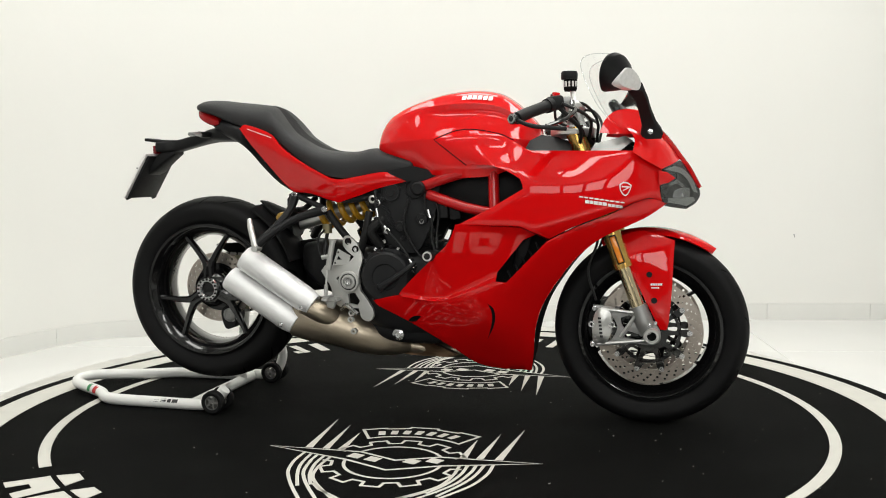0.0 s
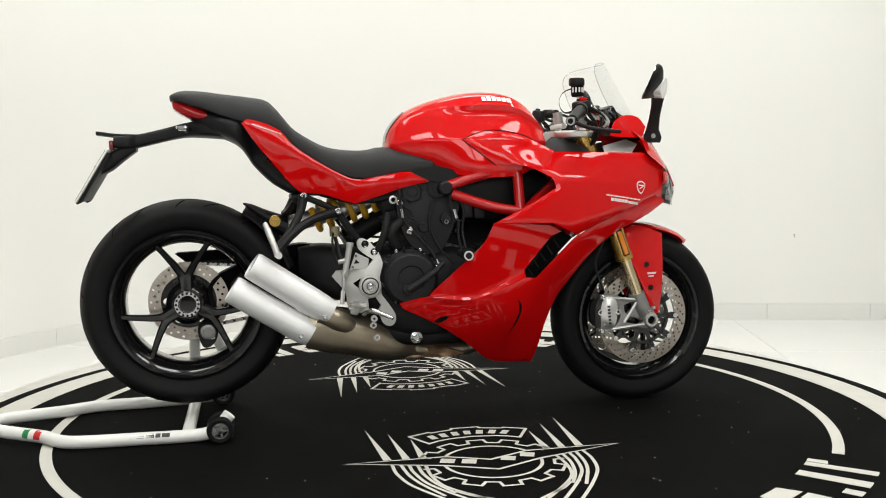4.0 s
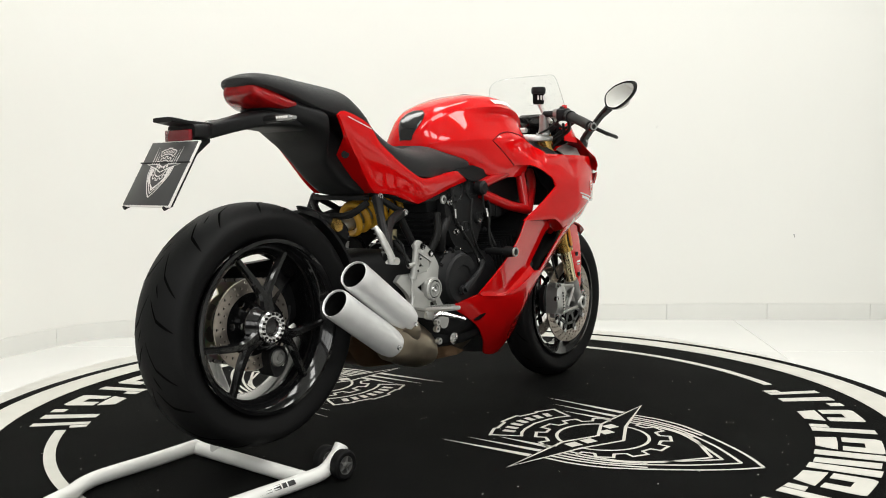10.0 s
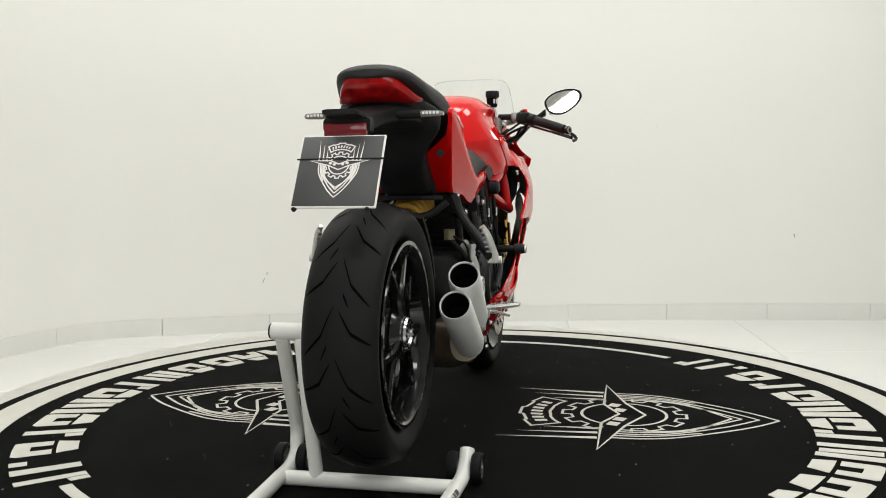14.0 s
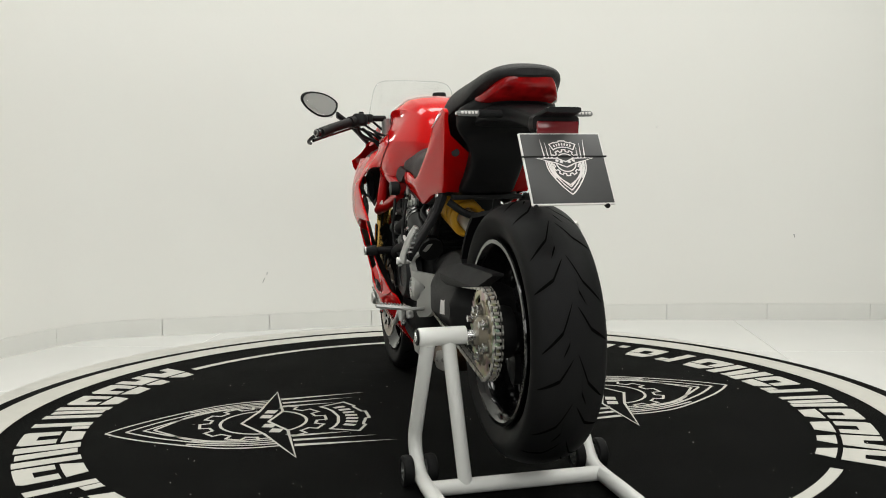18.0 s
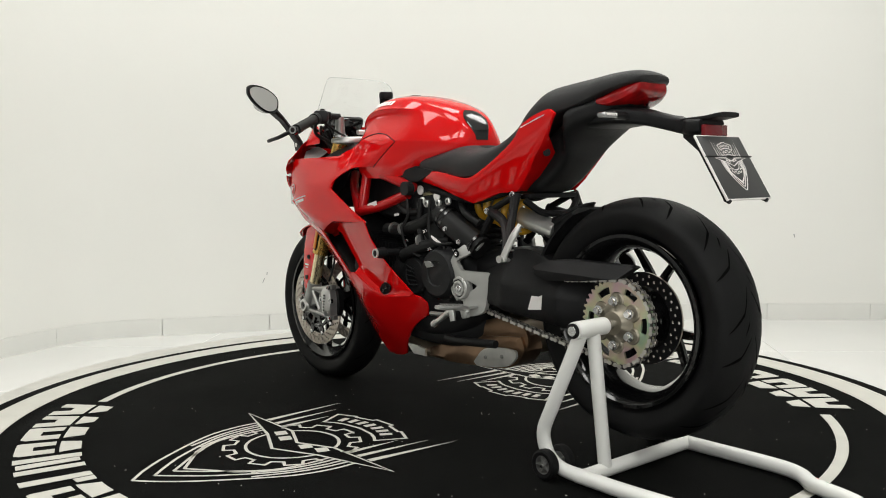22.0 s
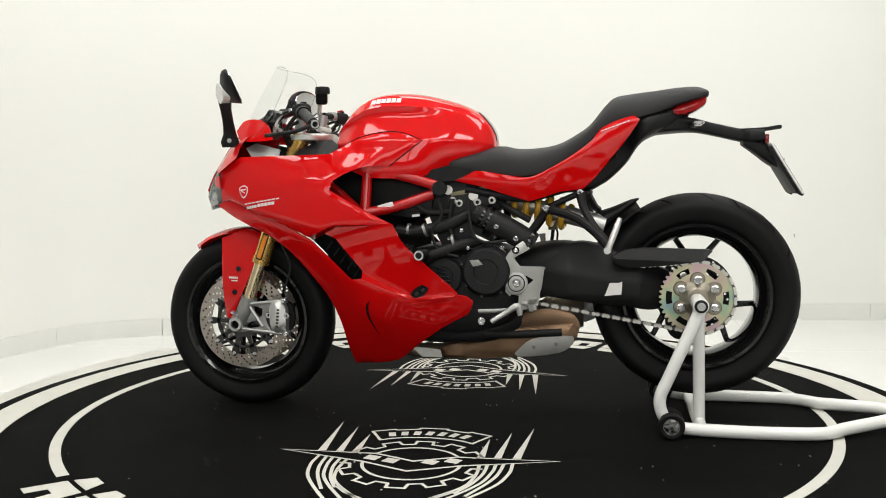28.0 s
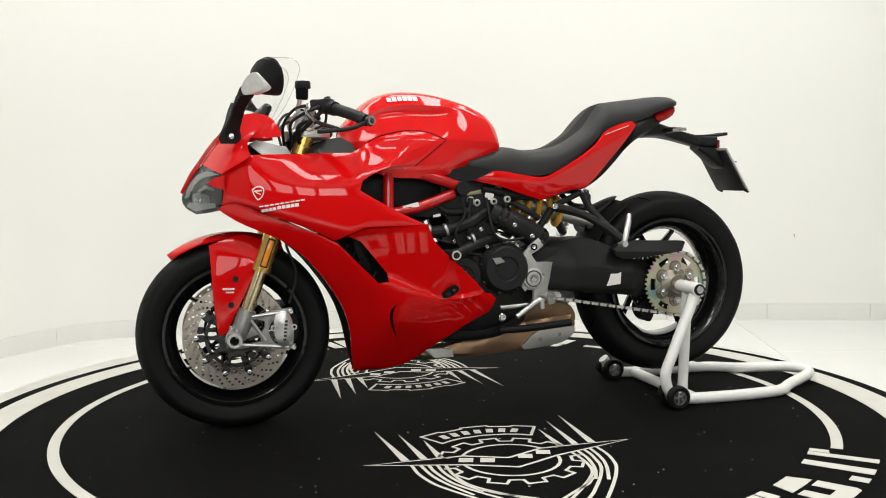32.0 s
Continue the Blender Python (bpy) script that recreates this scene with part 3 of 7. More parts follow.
def groove_mesh(R, half, rim, repeats, shape, width):
    """Dark sipes on the tread: thin strips just above the crown that paint the grooves' shade."""
    prof = [p for p in tyre_profile(R, half, rim) if p[1] >= 0 and p[0] > rim + (R - rim) * 0.5]
    prof.sort(key=lambda p: p[1])
    bm = bmesh.new()
    for k in range(repeats):
        base = 2 * math.pi * k / repeats
        for s in (-1, 1):
            for line in shape:
                sm = smooth_line(line, 5)
                prev = None
                for i, (u, a) in enumerate(p[:2] for p in sm):
                    yy = half * u * s
                    r = np.interp(abs(yy), [p[1] for p in prof], [p[0] for p in prof]) + 0.0009
                    w = width * (1 - 0.75 * abs(2 * i / (len(sm) - 1) - 1) ** 3) / R / 2
                    aa = base + a + (math.pi / repeats if s < 0 else 0)
                    q = [bm.verts.new((r * math.cos(aa + d), yy, r * math.sin(aa + d))) for d in (-w, w)]
                    if prev:
                        bm.faces.new((prev[0], prev[1], q[1], q[0]))
                    prev = q
    return bm


# black of the strips stands for the shade inside the grooves
GROOVE_SHADE = mat("near-black shade of tread grooves", (0.0012, 0.0012, 0.0012), 0.95, vary=0.0, spec=0.05)


def spoke_bm(r0, r1, spread, w0, w1, y0, y1, th):
    """One forked spoke that points along +x: a stem that splits into two arms at the rim."""
    bms = []
    for s in (-1, 1):
        pts = [(r0, 0.004 * s), (r0 + (r1 - r0) * 0.3, 0.010 * s), (r1, spread * s)]
        rings = []
        line = smooth_line(pts, 4)
        for i, p in enumerate(line):
            u = i / (len(line) - 1)
            w = w0 + (w1 - w0) * u
            yc = y0 + (y1 - y0) * u
            t = th * (1 - 0.3 * u)
            rings.append([(p[0], yc + dy * t, p[1] + dz * w) for dy, dz in ((-0.5, -0.3), (-0.5, 0.3), (-0.25, 0.5), (0.25, 0.5), (0.5, 0.3), (0.5, -0.3), (0.25, -0.5), (-0.25, -0.5))])
        bms.append(loft(rings))
    return join(*bms)


def rim_bm(r, half, well):
    """A rim with a lip on both sides and a dropped well."""
    return lathe([(r + 0.012, half), (r + 0.013, half - 0.004), (r + 0.002, half - 0.008), (r - 0.004, half - 0.02), (r - well, half * 0.35), (r - well, -half * 0.35), (r - 0.004, -half + 0.02),
                  (r + 0.002, -half + 0.008), (r + 0.013, -half + 0.004), (r + 0.012, -half), (r + 0.003, -half), (r - 0.012, -half + 0.012), (r - well - 0.008, -half * 0.4), (r - well - 0.008, half * 0.4), (r - 0.012, half - 0.012), (r + 0.003, half)], 96, closed=True)


def drilled_disc(r_out, r_in, y, th, rows, wave=0.0):
    hs = []
    for r, n, off in rows:
        for k in range(n):
            a = 2 * math.pi * (k + off) / n
            hs.append(ring_pts(r * math.cos(a), r * math.sin(a), 0.0042, 8))
    hs.append(ring_pts(0, 0, r_in, 48))
    return plate([(p[0], p[1]) for p in ring_pts(0, 0, r_out, 96)], y, th, hs, 0.05)


# front wheel
fw = part("front_wheel", moved(rim_bm(0.205, 0.056, 0.021), M(FW[0], 0, FW[1])), BLACK_GLOSS, bike, "gloss black front wheel rim")
bm = lathe(tyre_profile(FR, 0.060, 0.211), 120, closed=True)
part("tyre", moved(bm, M(FW[0], 0, FW[1])), RUBBER, fw, "worn black front tyre")
tagged(part("groove_shade", moved(groove_mesh(FR, 0.060, 0.211, 11, [[(0.08, 0.0), (0.35, 0.16), (0.6, 0.22)], [(0.3, 0.3), (0.62, 0.42), (0.8, 0.46)]], 0.0055), M(FW[0], 0, FW[1])), GROOVE_SHADE, fw), kind="stuff")
sp = spoke_bm(0.035, 0.196, 0.088, 0.022, 0.012, 0.0, 0.0, 0.030)
spoke = part("spoke", sp, BLACK_GLOSS, fw)
spoke.matrix_basis = M(FW[0], 0, FW[1], 0, 57, 0)
for k in range(1, 3):
    clone(spoke, M(FW[0], 0, FW[1], 0, 57 + 120 * k, 0))
part("hub", moved(lathe([(0.012, -0.075), (0.03, -0.07), (0.034, -0.05), (0.045, -0.03), (0.045, 0.03), (0.034, 0.05), (0.03, 0.07), (0.012, 0.075)], 32), M(FW[0], 0, FW[1])), BLACK, fw)
part("valve", moved(rod((0.19, 0, 0.03), (0.165, 0.0, 0.026), 0.004, 8), M(FW[0], 0, FW[1], 0, 25, 0)), BLACK, fw)
for s in (-1, 1):
    y = s * 0.072
    rows = [(0.150, 30, 0.0), (0.141, 30, 0.33), (0.132, 30, 0.66), (0.124, 30, 0.0)]
    d = part("brake_disc", moved(drilled_disc(0.159, 0.117, y, 0.005, rows), M(FW[0], 0, FW[1])), DISC, fw, "drilled steel brake disc")
    part("disc_carrier", moved(plate(ring_pts(0, 0, 0.056, 32), y + s * 0.004, 0.008, [ring_pts(0, 0, 0.028, 24)]), M(FW[0], 0, FW[1])), BLACK_GLOSS, fw, "black disc carrier")
    part("carrier_ring", moved(plate(ring_pts(0, 0, 0.094, 48), y + s * 0.004, 0.006, [ring_pts(0, 0, 0.084, 40)]), M(FW[0], 0, FW[1])), BLACK_GLOSS, fw)
    arm = bob = None
    for k in range(10):
        turn = M(FW[0], 0, FW[1], 0, 36 * k, 0)
        if arm is None:
            arm = part("carrier_arm", plate([(0.045, -0.010), (0.075, -0.006), (0.106, -0.012), (0.119, -0.009), (0.119, 0.009), (0.106, 0.012), (0.075, 0.006), (0.045, 0.010)], y + s * 0.004, 0.006), BLACK_GLOSS, fw)
            bob = part("bobbin", moved(lathe([(0.003, 0), (0.0085, 0), (0.0085, 0.004), (0.0045, 0.005), (0.003, 0.005)], 14), pose(0.119, y + (0.004 if s > 0 else -0.009), 0)), CHROME, fw)
            arm.matrix_basis = bob.matrix_basis = turn
        else:
            clone(arm, turn)
            clone(bob, turn)

# rear wheel
rw = part("rear_wheel", moved(rim_bm(0.213, 0.082, 0.020), M(RW[0], 0, RW[1])), BLACK_GLOSS, bike, "gloss black rear wheel rim with pale inner face")
bm = lathe(tyre_profile(RR, 0.085, 0.219), 120, closed=True)
part("tyre", moved(bm, M(RW[0], 0, RW[1])), RUBBER, rw, "worn wide black rear tyre")
tagged(part("groove_shade", moved(groove_mesh(RR, 0.085, 0.219, 9, [[(0.04, 0.0), (0.34, 0.20, 0), (0.84, 0.34)], [(0.16, 0.085), (0.18, 0.27, 0), (0.34, 0.36)], [(0.10, 0.38), (0.42, 0.53, 0), (0.90, 0.61)]], 0.0088), M(RW[0], 0, RW[1])), GROOVE_SHADE, rw), kind="stuff")
sp = spoke_bm(0.040, 0.202, 0.092, 0.036, 0.019, -0.058, -0.050, 0.030)
spoke = part("spoke", sp, BLACK_GLOSS, rw)
for k in range(3):
    m = M(RW[0], 0, RW[1], 0, -93 + 120 * k, 0)
    if k == 0:
        spoke.matrix_basis = m
    else:
        clone(spoke, m)
part("hub", moved(lathe([(0.03, -0.073), (0.046, -0.071), (0.056, -0.062), (0.064, -0.05), (0.062, -0.03), (0.05, -0.01), (0.05, 0.05), (0.03, 0.05)], 40), M(RW[0], 0, RW[1])), BLACK_GLOSS, rw)
part("wheel_nut", moved(lathe([(0.023, -0.078), (0.027, -0.084), (0.038, -0.084), (0.042, -0.078), (0.042, -0.066), (0.023, -0.066)], 24, closed=True), M(RW[0], 0, RW[1])), CHROME, rw, "ring-shaped silver wheel nut")
# near-black disc and studs paint the shade in the bore and nut holes
part("bore", moved(lathe([(0.0005, -0.07), (0.023, -0.07), (0.023, -0.066), (0.0005, -0.066)], 24), M(RW[0], 0, RW[1])), DEEP_BLACK, rw)
pins = [moved(lathe([(0.0005, -0.0865), (0.0035, -0.0865), (0.0035, -0.083), (0.0005, -0.083)], 8), pose(0.033 * math.cos(a), 0, 0.034 * math.sin(a))) for a in np.linspace(0, 2 * math.pi, 17)[:-1]]
part("nut_recess", moved(join(*pins), M(RW[0], 0, RW[1])), DEEP_BLACK, rw)
DISC_Y = 0.0
rows = [(0.113, 18, 0.0), (0.103, 18, 0.5), (0.094, 18, 0.0)]
part("brake_disc", moved(drilled_disc(0.122, 0.084, DISC_Y, 0.005, rows), M(RW[0], 0, RW[1])), DISC, rw, "drilled steel rear brake disc")
# thin drilled black plate that makes this face of the disc dark
part("disc_backing", moved(drilled_disc(0.1218, 0.080, DISC_Y + 0.004, 0.003, rows), M(RW[0], 0, RW[1])), BLACK, rw, "black plate over the inner face of the rear disc")
part("disc_carrier", moved(plate(ring_pts(0, 0, 0.087, 48), DISC_Y + 0.003, 0.006, [ring_pts(0, 0, 0.04, 32)] + [ring_pts(0.066 * math.cos(a), 0.066 * math.sin(a), 0.011, 16) for a in [k * math.pi / 3 for k in range(6)]]), M(RW[0], 0, RW[1])), BLACK_GLOSS, rw)

# sprocket and its carrier on the left of the wheel
teeth = []
for k in range(43 * 4):
    a = 2 * math.pi * k / (43 * 4)
    teeth.append(((0.114 if k % 4 in (0, 1) else 0.106) * math.cos(a), (0.114 if k % 4 in (0, 1) else 0.106) * math.sin(a)))
slots = []
for k in range(6):
    a0 = 2 * math.pi * k / 6
    slots.append([((0.094 if i < 5 else 0.076) * math.cos(a0 + 0.115 * ((i if i < 5 else 9 - i) - 2)), (0.094 if i < 5 else 0.076) * math.sin(a0 + 0.115 * ((i if i < 5 else 9 - i) - 2))) for i in range(10)])
spk = part("sprocket", moved(plate(teeth, 0.108, 0.006, [*slots, ring_pts(0, 0, 0.05, 32)], 0.05), M(RW[0], 0, RW[1])), SPROCKET, bike, "pale gold toothed rear sprocket")
part("carrier", moved(lathe([(0.028, 0.05), (0.045, 0.075), (0.048, 0.098), (0.052, 0.1005), (0.054, 0.114), (0.046, 0.118), (0.040, 0.121), (0.03, 0.130), (0.02, 0.131)], 40), M(RW[0], 0, RW[1])), ALLOY_WARM, spk, "bronze-grey alloy sprocket carrier")
for k in range(6):
    a = math.pi / 6 + math.pi * k / 3
    part("lobe", moved(lathe([(0.0005, 0.105), (0.022, 0.105), (0.023, 0.112), (0.020, 0.116), (0.0005, 0.116)], 20), M(RW[0] + 0.057 * math.cos(a), 0, RW[1] + 0.057 * math.sin(a))), ALLOY_WARM, spk)
nuts = [moved(lathe([(0.0005, 0.118), (0.013, 0.118), (0.013, 0.127), (0.0085, 0.128), (0.0085, 0.137), (0.0005, 0.137)], 6 * 2), pose(0.057 * math.cos(a), 0, 0.057 * math.sin(a))) for a in [math.pi / 6 + 2 * math.pi * k / 6 for k in range(6)]]
for i, nm in enumerate(nuts):
    part("nut", moved(nm, M(RW[0], 0, RW[1])), CHROME, spk)

# chain: links round the sprocket and along the lower and upper runs
links, inner_links = [], []
line = []
r = 0.111
a_top, a_bot = radians(97), radians(263)
for k in range(40):
    a = a_top + (a_bot - a_top) * k / 39
    line.append((RW[0] + r * math.cos(a), RW[1] + r * math.sin(a)))
bot_end, top_end = (-0.30, 0.374), (-0.30, 0.462)
line = [top_end] + line + [bot_end]
seg = [0.0]
for p, q in zip(line, line[1:]):
    seg.append(seg[-1] + math.hypot(q[0] - p[0], q[1] - p[1]))
n = int(seg[-1] / 0.0159)
for k in range(n):
    s0 = (k + 0.5) * 0.0159
    i = max(j for j in range(len(seg) - 1) if seg[j] <= s0)
    u = (s0 - seg[i]) / (seg[i + 1] - seg[i])
    x, z = line[i][0] + (line[i + 1][0] - line[i][0]) * u, line[i][1] + (line[i + 1][1] - line[i][1]) * u
    ang = math.atan2(line[i + 1][1] - line[i][1], line[i + 1][0] - line[i][0])
    w = 0.011 if k % 2 else 0.0075
    for sy in (-1, 1):
        o = [(-0.0118, -0.0022), (-0.0095, -0.0052), (-0.006, -0.0052), (0, -0.0030), (0.006, -0.0052), (0.0095, -0.0052), (0.0118, -0.0022), (0.0118, 0.0022), (0.0095, 0.0052), (0.006, 0.0052), (0, 0.0030), (-0.006, 0.0052), (-0.0095, 0.0052), (-0.0118, 0.0022)]
        (links if k % 2 else inner_links).append(moved(plate(o, sy * w, 0.0025), pose(x, 0.108, z, 0, -math.degrees(ang), 0)))
    links.append(moved(lathe([(0.0005, -0.0105), (0.0045, -0.0105), (0.0045, 0.0105), (0.0005, 0.0105)], 8), pose(x - 0.00795 * math.cos(ang), 0.108, z - 0.00795 * math.sin(ang))))
chain = part("chain", join(*links), CHAIN, bike, "steel drive chain")
tagged(part("inner_strand", join(*inner_links), CHAIN_DARK, chain), kind="stuff")

# single-sided swingarm on the left
ARM = smooth_line([(-0.24, 0.50, 0), (-0.33, 0.532), (-0.40, 0.552), (-0.465, 0.560), (-0.53, 0.545), (-0.60, 0.515), (-0.66, 0.495, 0), (-0.72, 0.47), (-0.75, 0.43), (-0.74, 0.37, 0), (-0.68, 0.352), (-0.60, 0.366), (-0.47, 0.378), (-0.36, 0.392), (-0.25, 0.39, 0)], 4, True)
def fold(v, soft=0.004):
    """max(v, 0) with a rounded bend."""
    return 0.5 * (v + math.sqrt(v * v + soft * soft))


def ARMY(x, z):
    """Flank of the swingarm: a flat face with folds towards its top, its foot and both ends."""
    return 0.150 - 0.62 * fold(z - 0.462 - 0.12 * (x + 0.47), 0.002) - 0.4 * fold(0.398 - z) - 0.34 * fold(x + 0.42, 0.002) - 0.75 * fold(-0.635 - x, 0.002)


ARM_FOLDS = [[(x, 0.462 + 0.12 * (x + 0.47)) for x in np.linspace(-0.70, -0.26, 36)], [(-0.42, z) for z in np.linspace(0.392, 0.545, 14)], [(-0.635, z) for z in np.linspace(0.365, 0.50, 12)]]
swing = part("swingarm", sheet(ARM, ARMY, 0.075, lip=0.005, step=0.014, lines=ARM_FOLDS), BLACK, bike, "matt black single-sided swingarm")
part("hub_carrier", moved(lathe([(0.03, 0.04), (0.062, 0.045), (0.066, 0.06), (0.062, 0.085), (0.04, 0.095), (0.03, 0.095)], 36), M(RW[0], 0, RW[1])), BLACK, swing)
part("arm_end", moved(loft([oval(x, lo, hi, w, 3, 20, 0.065) for x, lo, hi, w in stations([(-0.62, 0.37, 0.49, 0.028), (-0.72, 0.345, 0.455, 0.026), (-0.80, 0.335, 0.445, 0.022)])]), M()), BLACK, swing)
part("cross_body", moved(loft([oval(x, lo, hi, w, 3.5, 28, yc) for x, lo, hi, w, yc in stations([(-0.2, 0.37, 0.52, 0.10, 0.0), (-0.3, 0.37, 0.55, 0.11, 0.0), (-0.4, 0.40, 0.56, 0.10, 0.01), (-0.47, 0.45, 0.55, 0.07, 0.03)])]), M()), BLACK, swing)
guard_line = [(x, 0.5085 + 0.045 * (x + 0.70)) for x in np.linspace(-0.80, -0.565, 22)]
part("chain_guard", sheet([(-0.552, 0.522), (-0.592, 0.540), (-0.650, 0.545), (-0.845, 0.538), (-0.852, 0.534), (-0.822, 0.506), (-0.703, 0.492), (-0.597, 0.486), (-0.560, 0.500)], lambda x, z: 0.157 - 0.10 * (-0.6 - x) - 0.9 * fold(z - 0.5085 - 0.045 * (x + 0.70), 0.002) - 0.25 * fold(0.5085 + 0.045 * (x + 0.70) - z, 0.002), 0.030, lip=0.001, step=0.012, lines=[guard_line]), BLACK, swing, "matt black wedge-shaped chain guard")
part("sticker", sheet([(-0.53, 0.40), (-0.58, 0.405), (-0.583, 0.445), (-0.572, 0.44), (-0.545, 0.44)], lambda x, z: ARMY(x, z) + 0.0015, 0.003, step=0.02), DECAL, swing, "torn white sticker")
part("hugger", join(loft([[(RW[0] + r * math.cos(a), y, RW[1] + r * math.sin(a)) for y, r in ((-0.08, 0.325), (-0.06, 0.338), (0.0, 0.343), (0.06, 0.338), (0.09, 0.325), (0.088, 0.318), (0.0, 0.336), (-0.078, 0.318))] for a in [radians(d) for d in np.linspace(18, 58, 14)]])), BLACK, bike, "black plastic rear wheel hugger")
part("hugger_tip", loft([oval(x, z - h, z + h, w, 2.2, 14) for x, z, h, w in stations([(-0.50, 0.61, 0.04, 0.055), (-0.56, 0.645, 0.025, 0.045), (-0.61, 0.678, 0.012, 0.03), (-0.635, 0.692, 0.003, 0.012)])]), BLACK, bike)

# ---- bodywork: half-widths as smooth surfaces in side view ----
# tank: creased sections along x (x, low, high, half-width)
TANK_REAR = [(0.0, 1.0), (0.34, 0.985), (0.60, 0.935), (0.71, 0.86), (0.80, 0.75), (0.92, 0.58), (0.99, 0.45), (1.0, 0.41), (0.97, 0.27), (0.90, 0.14), (0.80, 0.0)]
TANK_HALF = [(0.0, 1.0), (0.30, 0.988), (0.52, 0.955), (0.77, 0.825), (0.745, 0.73), (0.86, 0.57), (0.975, 0.452), (0.995, 0.425), (1.015, 0.27), (1.02, 0.13), (0.96, 0.0)]
tank_rows = stations([(-0.187, 0.862, 0.880, 0.04), (-0.183, 0.845, 0.903, 0.072), (-0.167, 0.825, 0.935, 0.100), (-0.136, 0.81, 0.968, 0.122), (-0.088, 0.795, 0.995, 0.146), (-0.03, 0.785, 1.015, 0.166), (0.045, 0.77, 1.033, 0.180), (0.131, 0.765, 1.040, 0.184), (0.205, 0.77, 1.030, 0.178), (0.25, 0.785, 1.006, 0.165), (0.29, 0.81, 0.970, 0.140), (0.322, 0.835, 0.935, 0.10), (0.334, 0.86, 0.915, 0.06)], 5)


def tank_ring(x, lo, hi, w, grow=0.0):
    u = min(1.0, max(0.0, (x + 0.07) / 0.15))
    u = u * u * (3 - 2 * u)
    half = smooth_line([(a[0] + (b[0] - a[0]) * u, a[1] + (b[1] - a[1]) * u, *([0] if k in (2, 3) else [])) for k, (a, b) in enumerate(zip(TANK_REAR, TANK_HALF))], 4)
    pts = [(x, p[0] * (w + grow), lo + (hi - lo) * p[1] + grow) for p in half]
    return pts + [(q[0], -q[1], q[2]) for q in reversed(pts[1:])]


def tank_side(x, z):
    """Half-width of the tank at x and z."""
    xs = [r[0] for r in tank_rows]
    ring = tank_ring(x, *(float(np.interp(x, xs, [r[k] for r in tank_rows])) for k in (1, 2, 3)))
    ring = sorted((p[2], p[1]) for p in ring if p[1] >= 0)
    return float(np.interp(z, [p[0] for p in ring], [p[1] for p in ring]))


PANEL_REAR = [(0.300, 0.858), (0.230, 0.893), (0.145, 0.909), (0.090, 0.904), (0.030, 0.881), (0.082, 0.842), (0.133, 0.803)]


def near_line(x, z, line):
    """Distance in side view to a broken line."""
    best = 9.0
    for (ax, az), (bx, bz) in zip(line, line[1:]):
        dx, dz = bx - ax, bz - az
        u = min(1.0, max(0.0, ((x - ax) * dx + (z - az) * dz) / (dx * dx + dz * dz)))
        best = min(best, math.hypot(x - ax - u * dx, z - az - u * dz))
    return best


def SIDE(x, z):
    """Upper flank: an upright band that tapers to the nose, folded in above and below."""
    base = 0.242 - 0.86 * fold(x - 0.40, 0.03) ** 2
    lean = float(np.interp(x, [0.0, 0.2, 0.45, 0.63], [0.30, 0.38, 0.43, 0.02]))
    y = base - lean * fold(z - 0.745, 0.02) - 0.9 * max(0.0, z - 0.745) ** 2 - 0.5 * fold(0.60 + 0.31 * (x - 0.31) - z)
    if x < 0.31 and z > 0.76:
        # the rear corner lies flush on the tank
        u = max(0.0, 1 - near_line(x, z, PANEL_REAR) / 0.085) * min(1.0, (0.31 - x) / 0.07)
        y += u * u * (3 - 2 * u) * (tank_side(x, z) + 0.003 - y)
    return y


def crease(x):
    return float(np.interp(x, [-0.17, -0.078, 0.062, 0.159, 0.219, 0.30], [0.383, 0.401, 0.393, 0.426, 0.450, 0.49]))


def MID(x, z):
    """Recessed flank, flat and leaning in towards the foot, with a narrow ledge along the crease."""
    plane = 0.245 - 0.19 * (x - 0.118) + 0.236 * (z - 0.625) - 1.7 * min(0.0, x - 0.05) ** 2
    foot = 0.245 - 0.19 * (x - 0.118) + 0.236 * (crease(x) - 0.625) - 1.7 * min(0.0, x - 0.05) ** 2 + float(np.interp(x, [-0.08, 0.03, 0.14, 0.22], [0.0, 0.003, 0.014, 0.022]))
    return plane + fold(foot - 1.1 * (z - crease(x)) - plane, 0.004)


LOW = depth((-0.174, 0.380, 0.182), (-0.065, 0.405, 0.205), (0.029, 0.392, 0.212), (0.151, 0.425, 0.224), (0.222, 0.45, 0.213), (0.254, 0.449, 0.212), (0.316, 0.512, 0.219), (0.383, 0.575, 0.225), (0.461, 0.615, 0.214), (0.56, 0.645, 0.19), (0.666, 0.69, 0.165), (0.71, 0.668, 0.146), (0.607, 0.617, 0.165), (0.538, 0.588, 0.168), (0.461, 0.534, 0.168),
            (0.392, 0.452, 0.15), (0.349, 0.391, 0.13), (0.325, 0.30, 0.095), (0.315, 0.20, 0.045), (0.305, 0.145, 0.012), (0.03, 0.30, 0.165), (-0.16, 0.362, 0.175), (0.146, 0.18, 0.07), (0.063, 0.235, 0.12), (-0.041, 0.30, 0.16), (0.18, 0.33, 0.185), ease=4e-4)

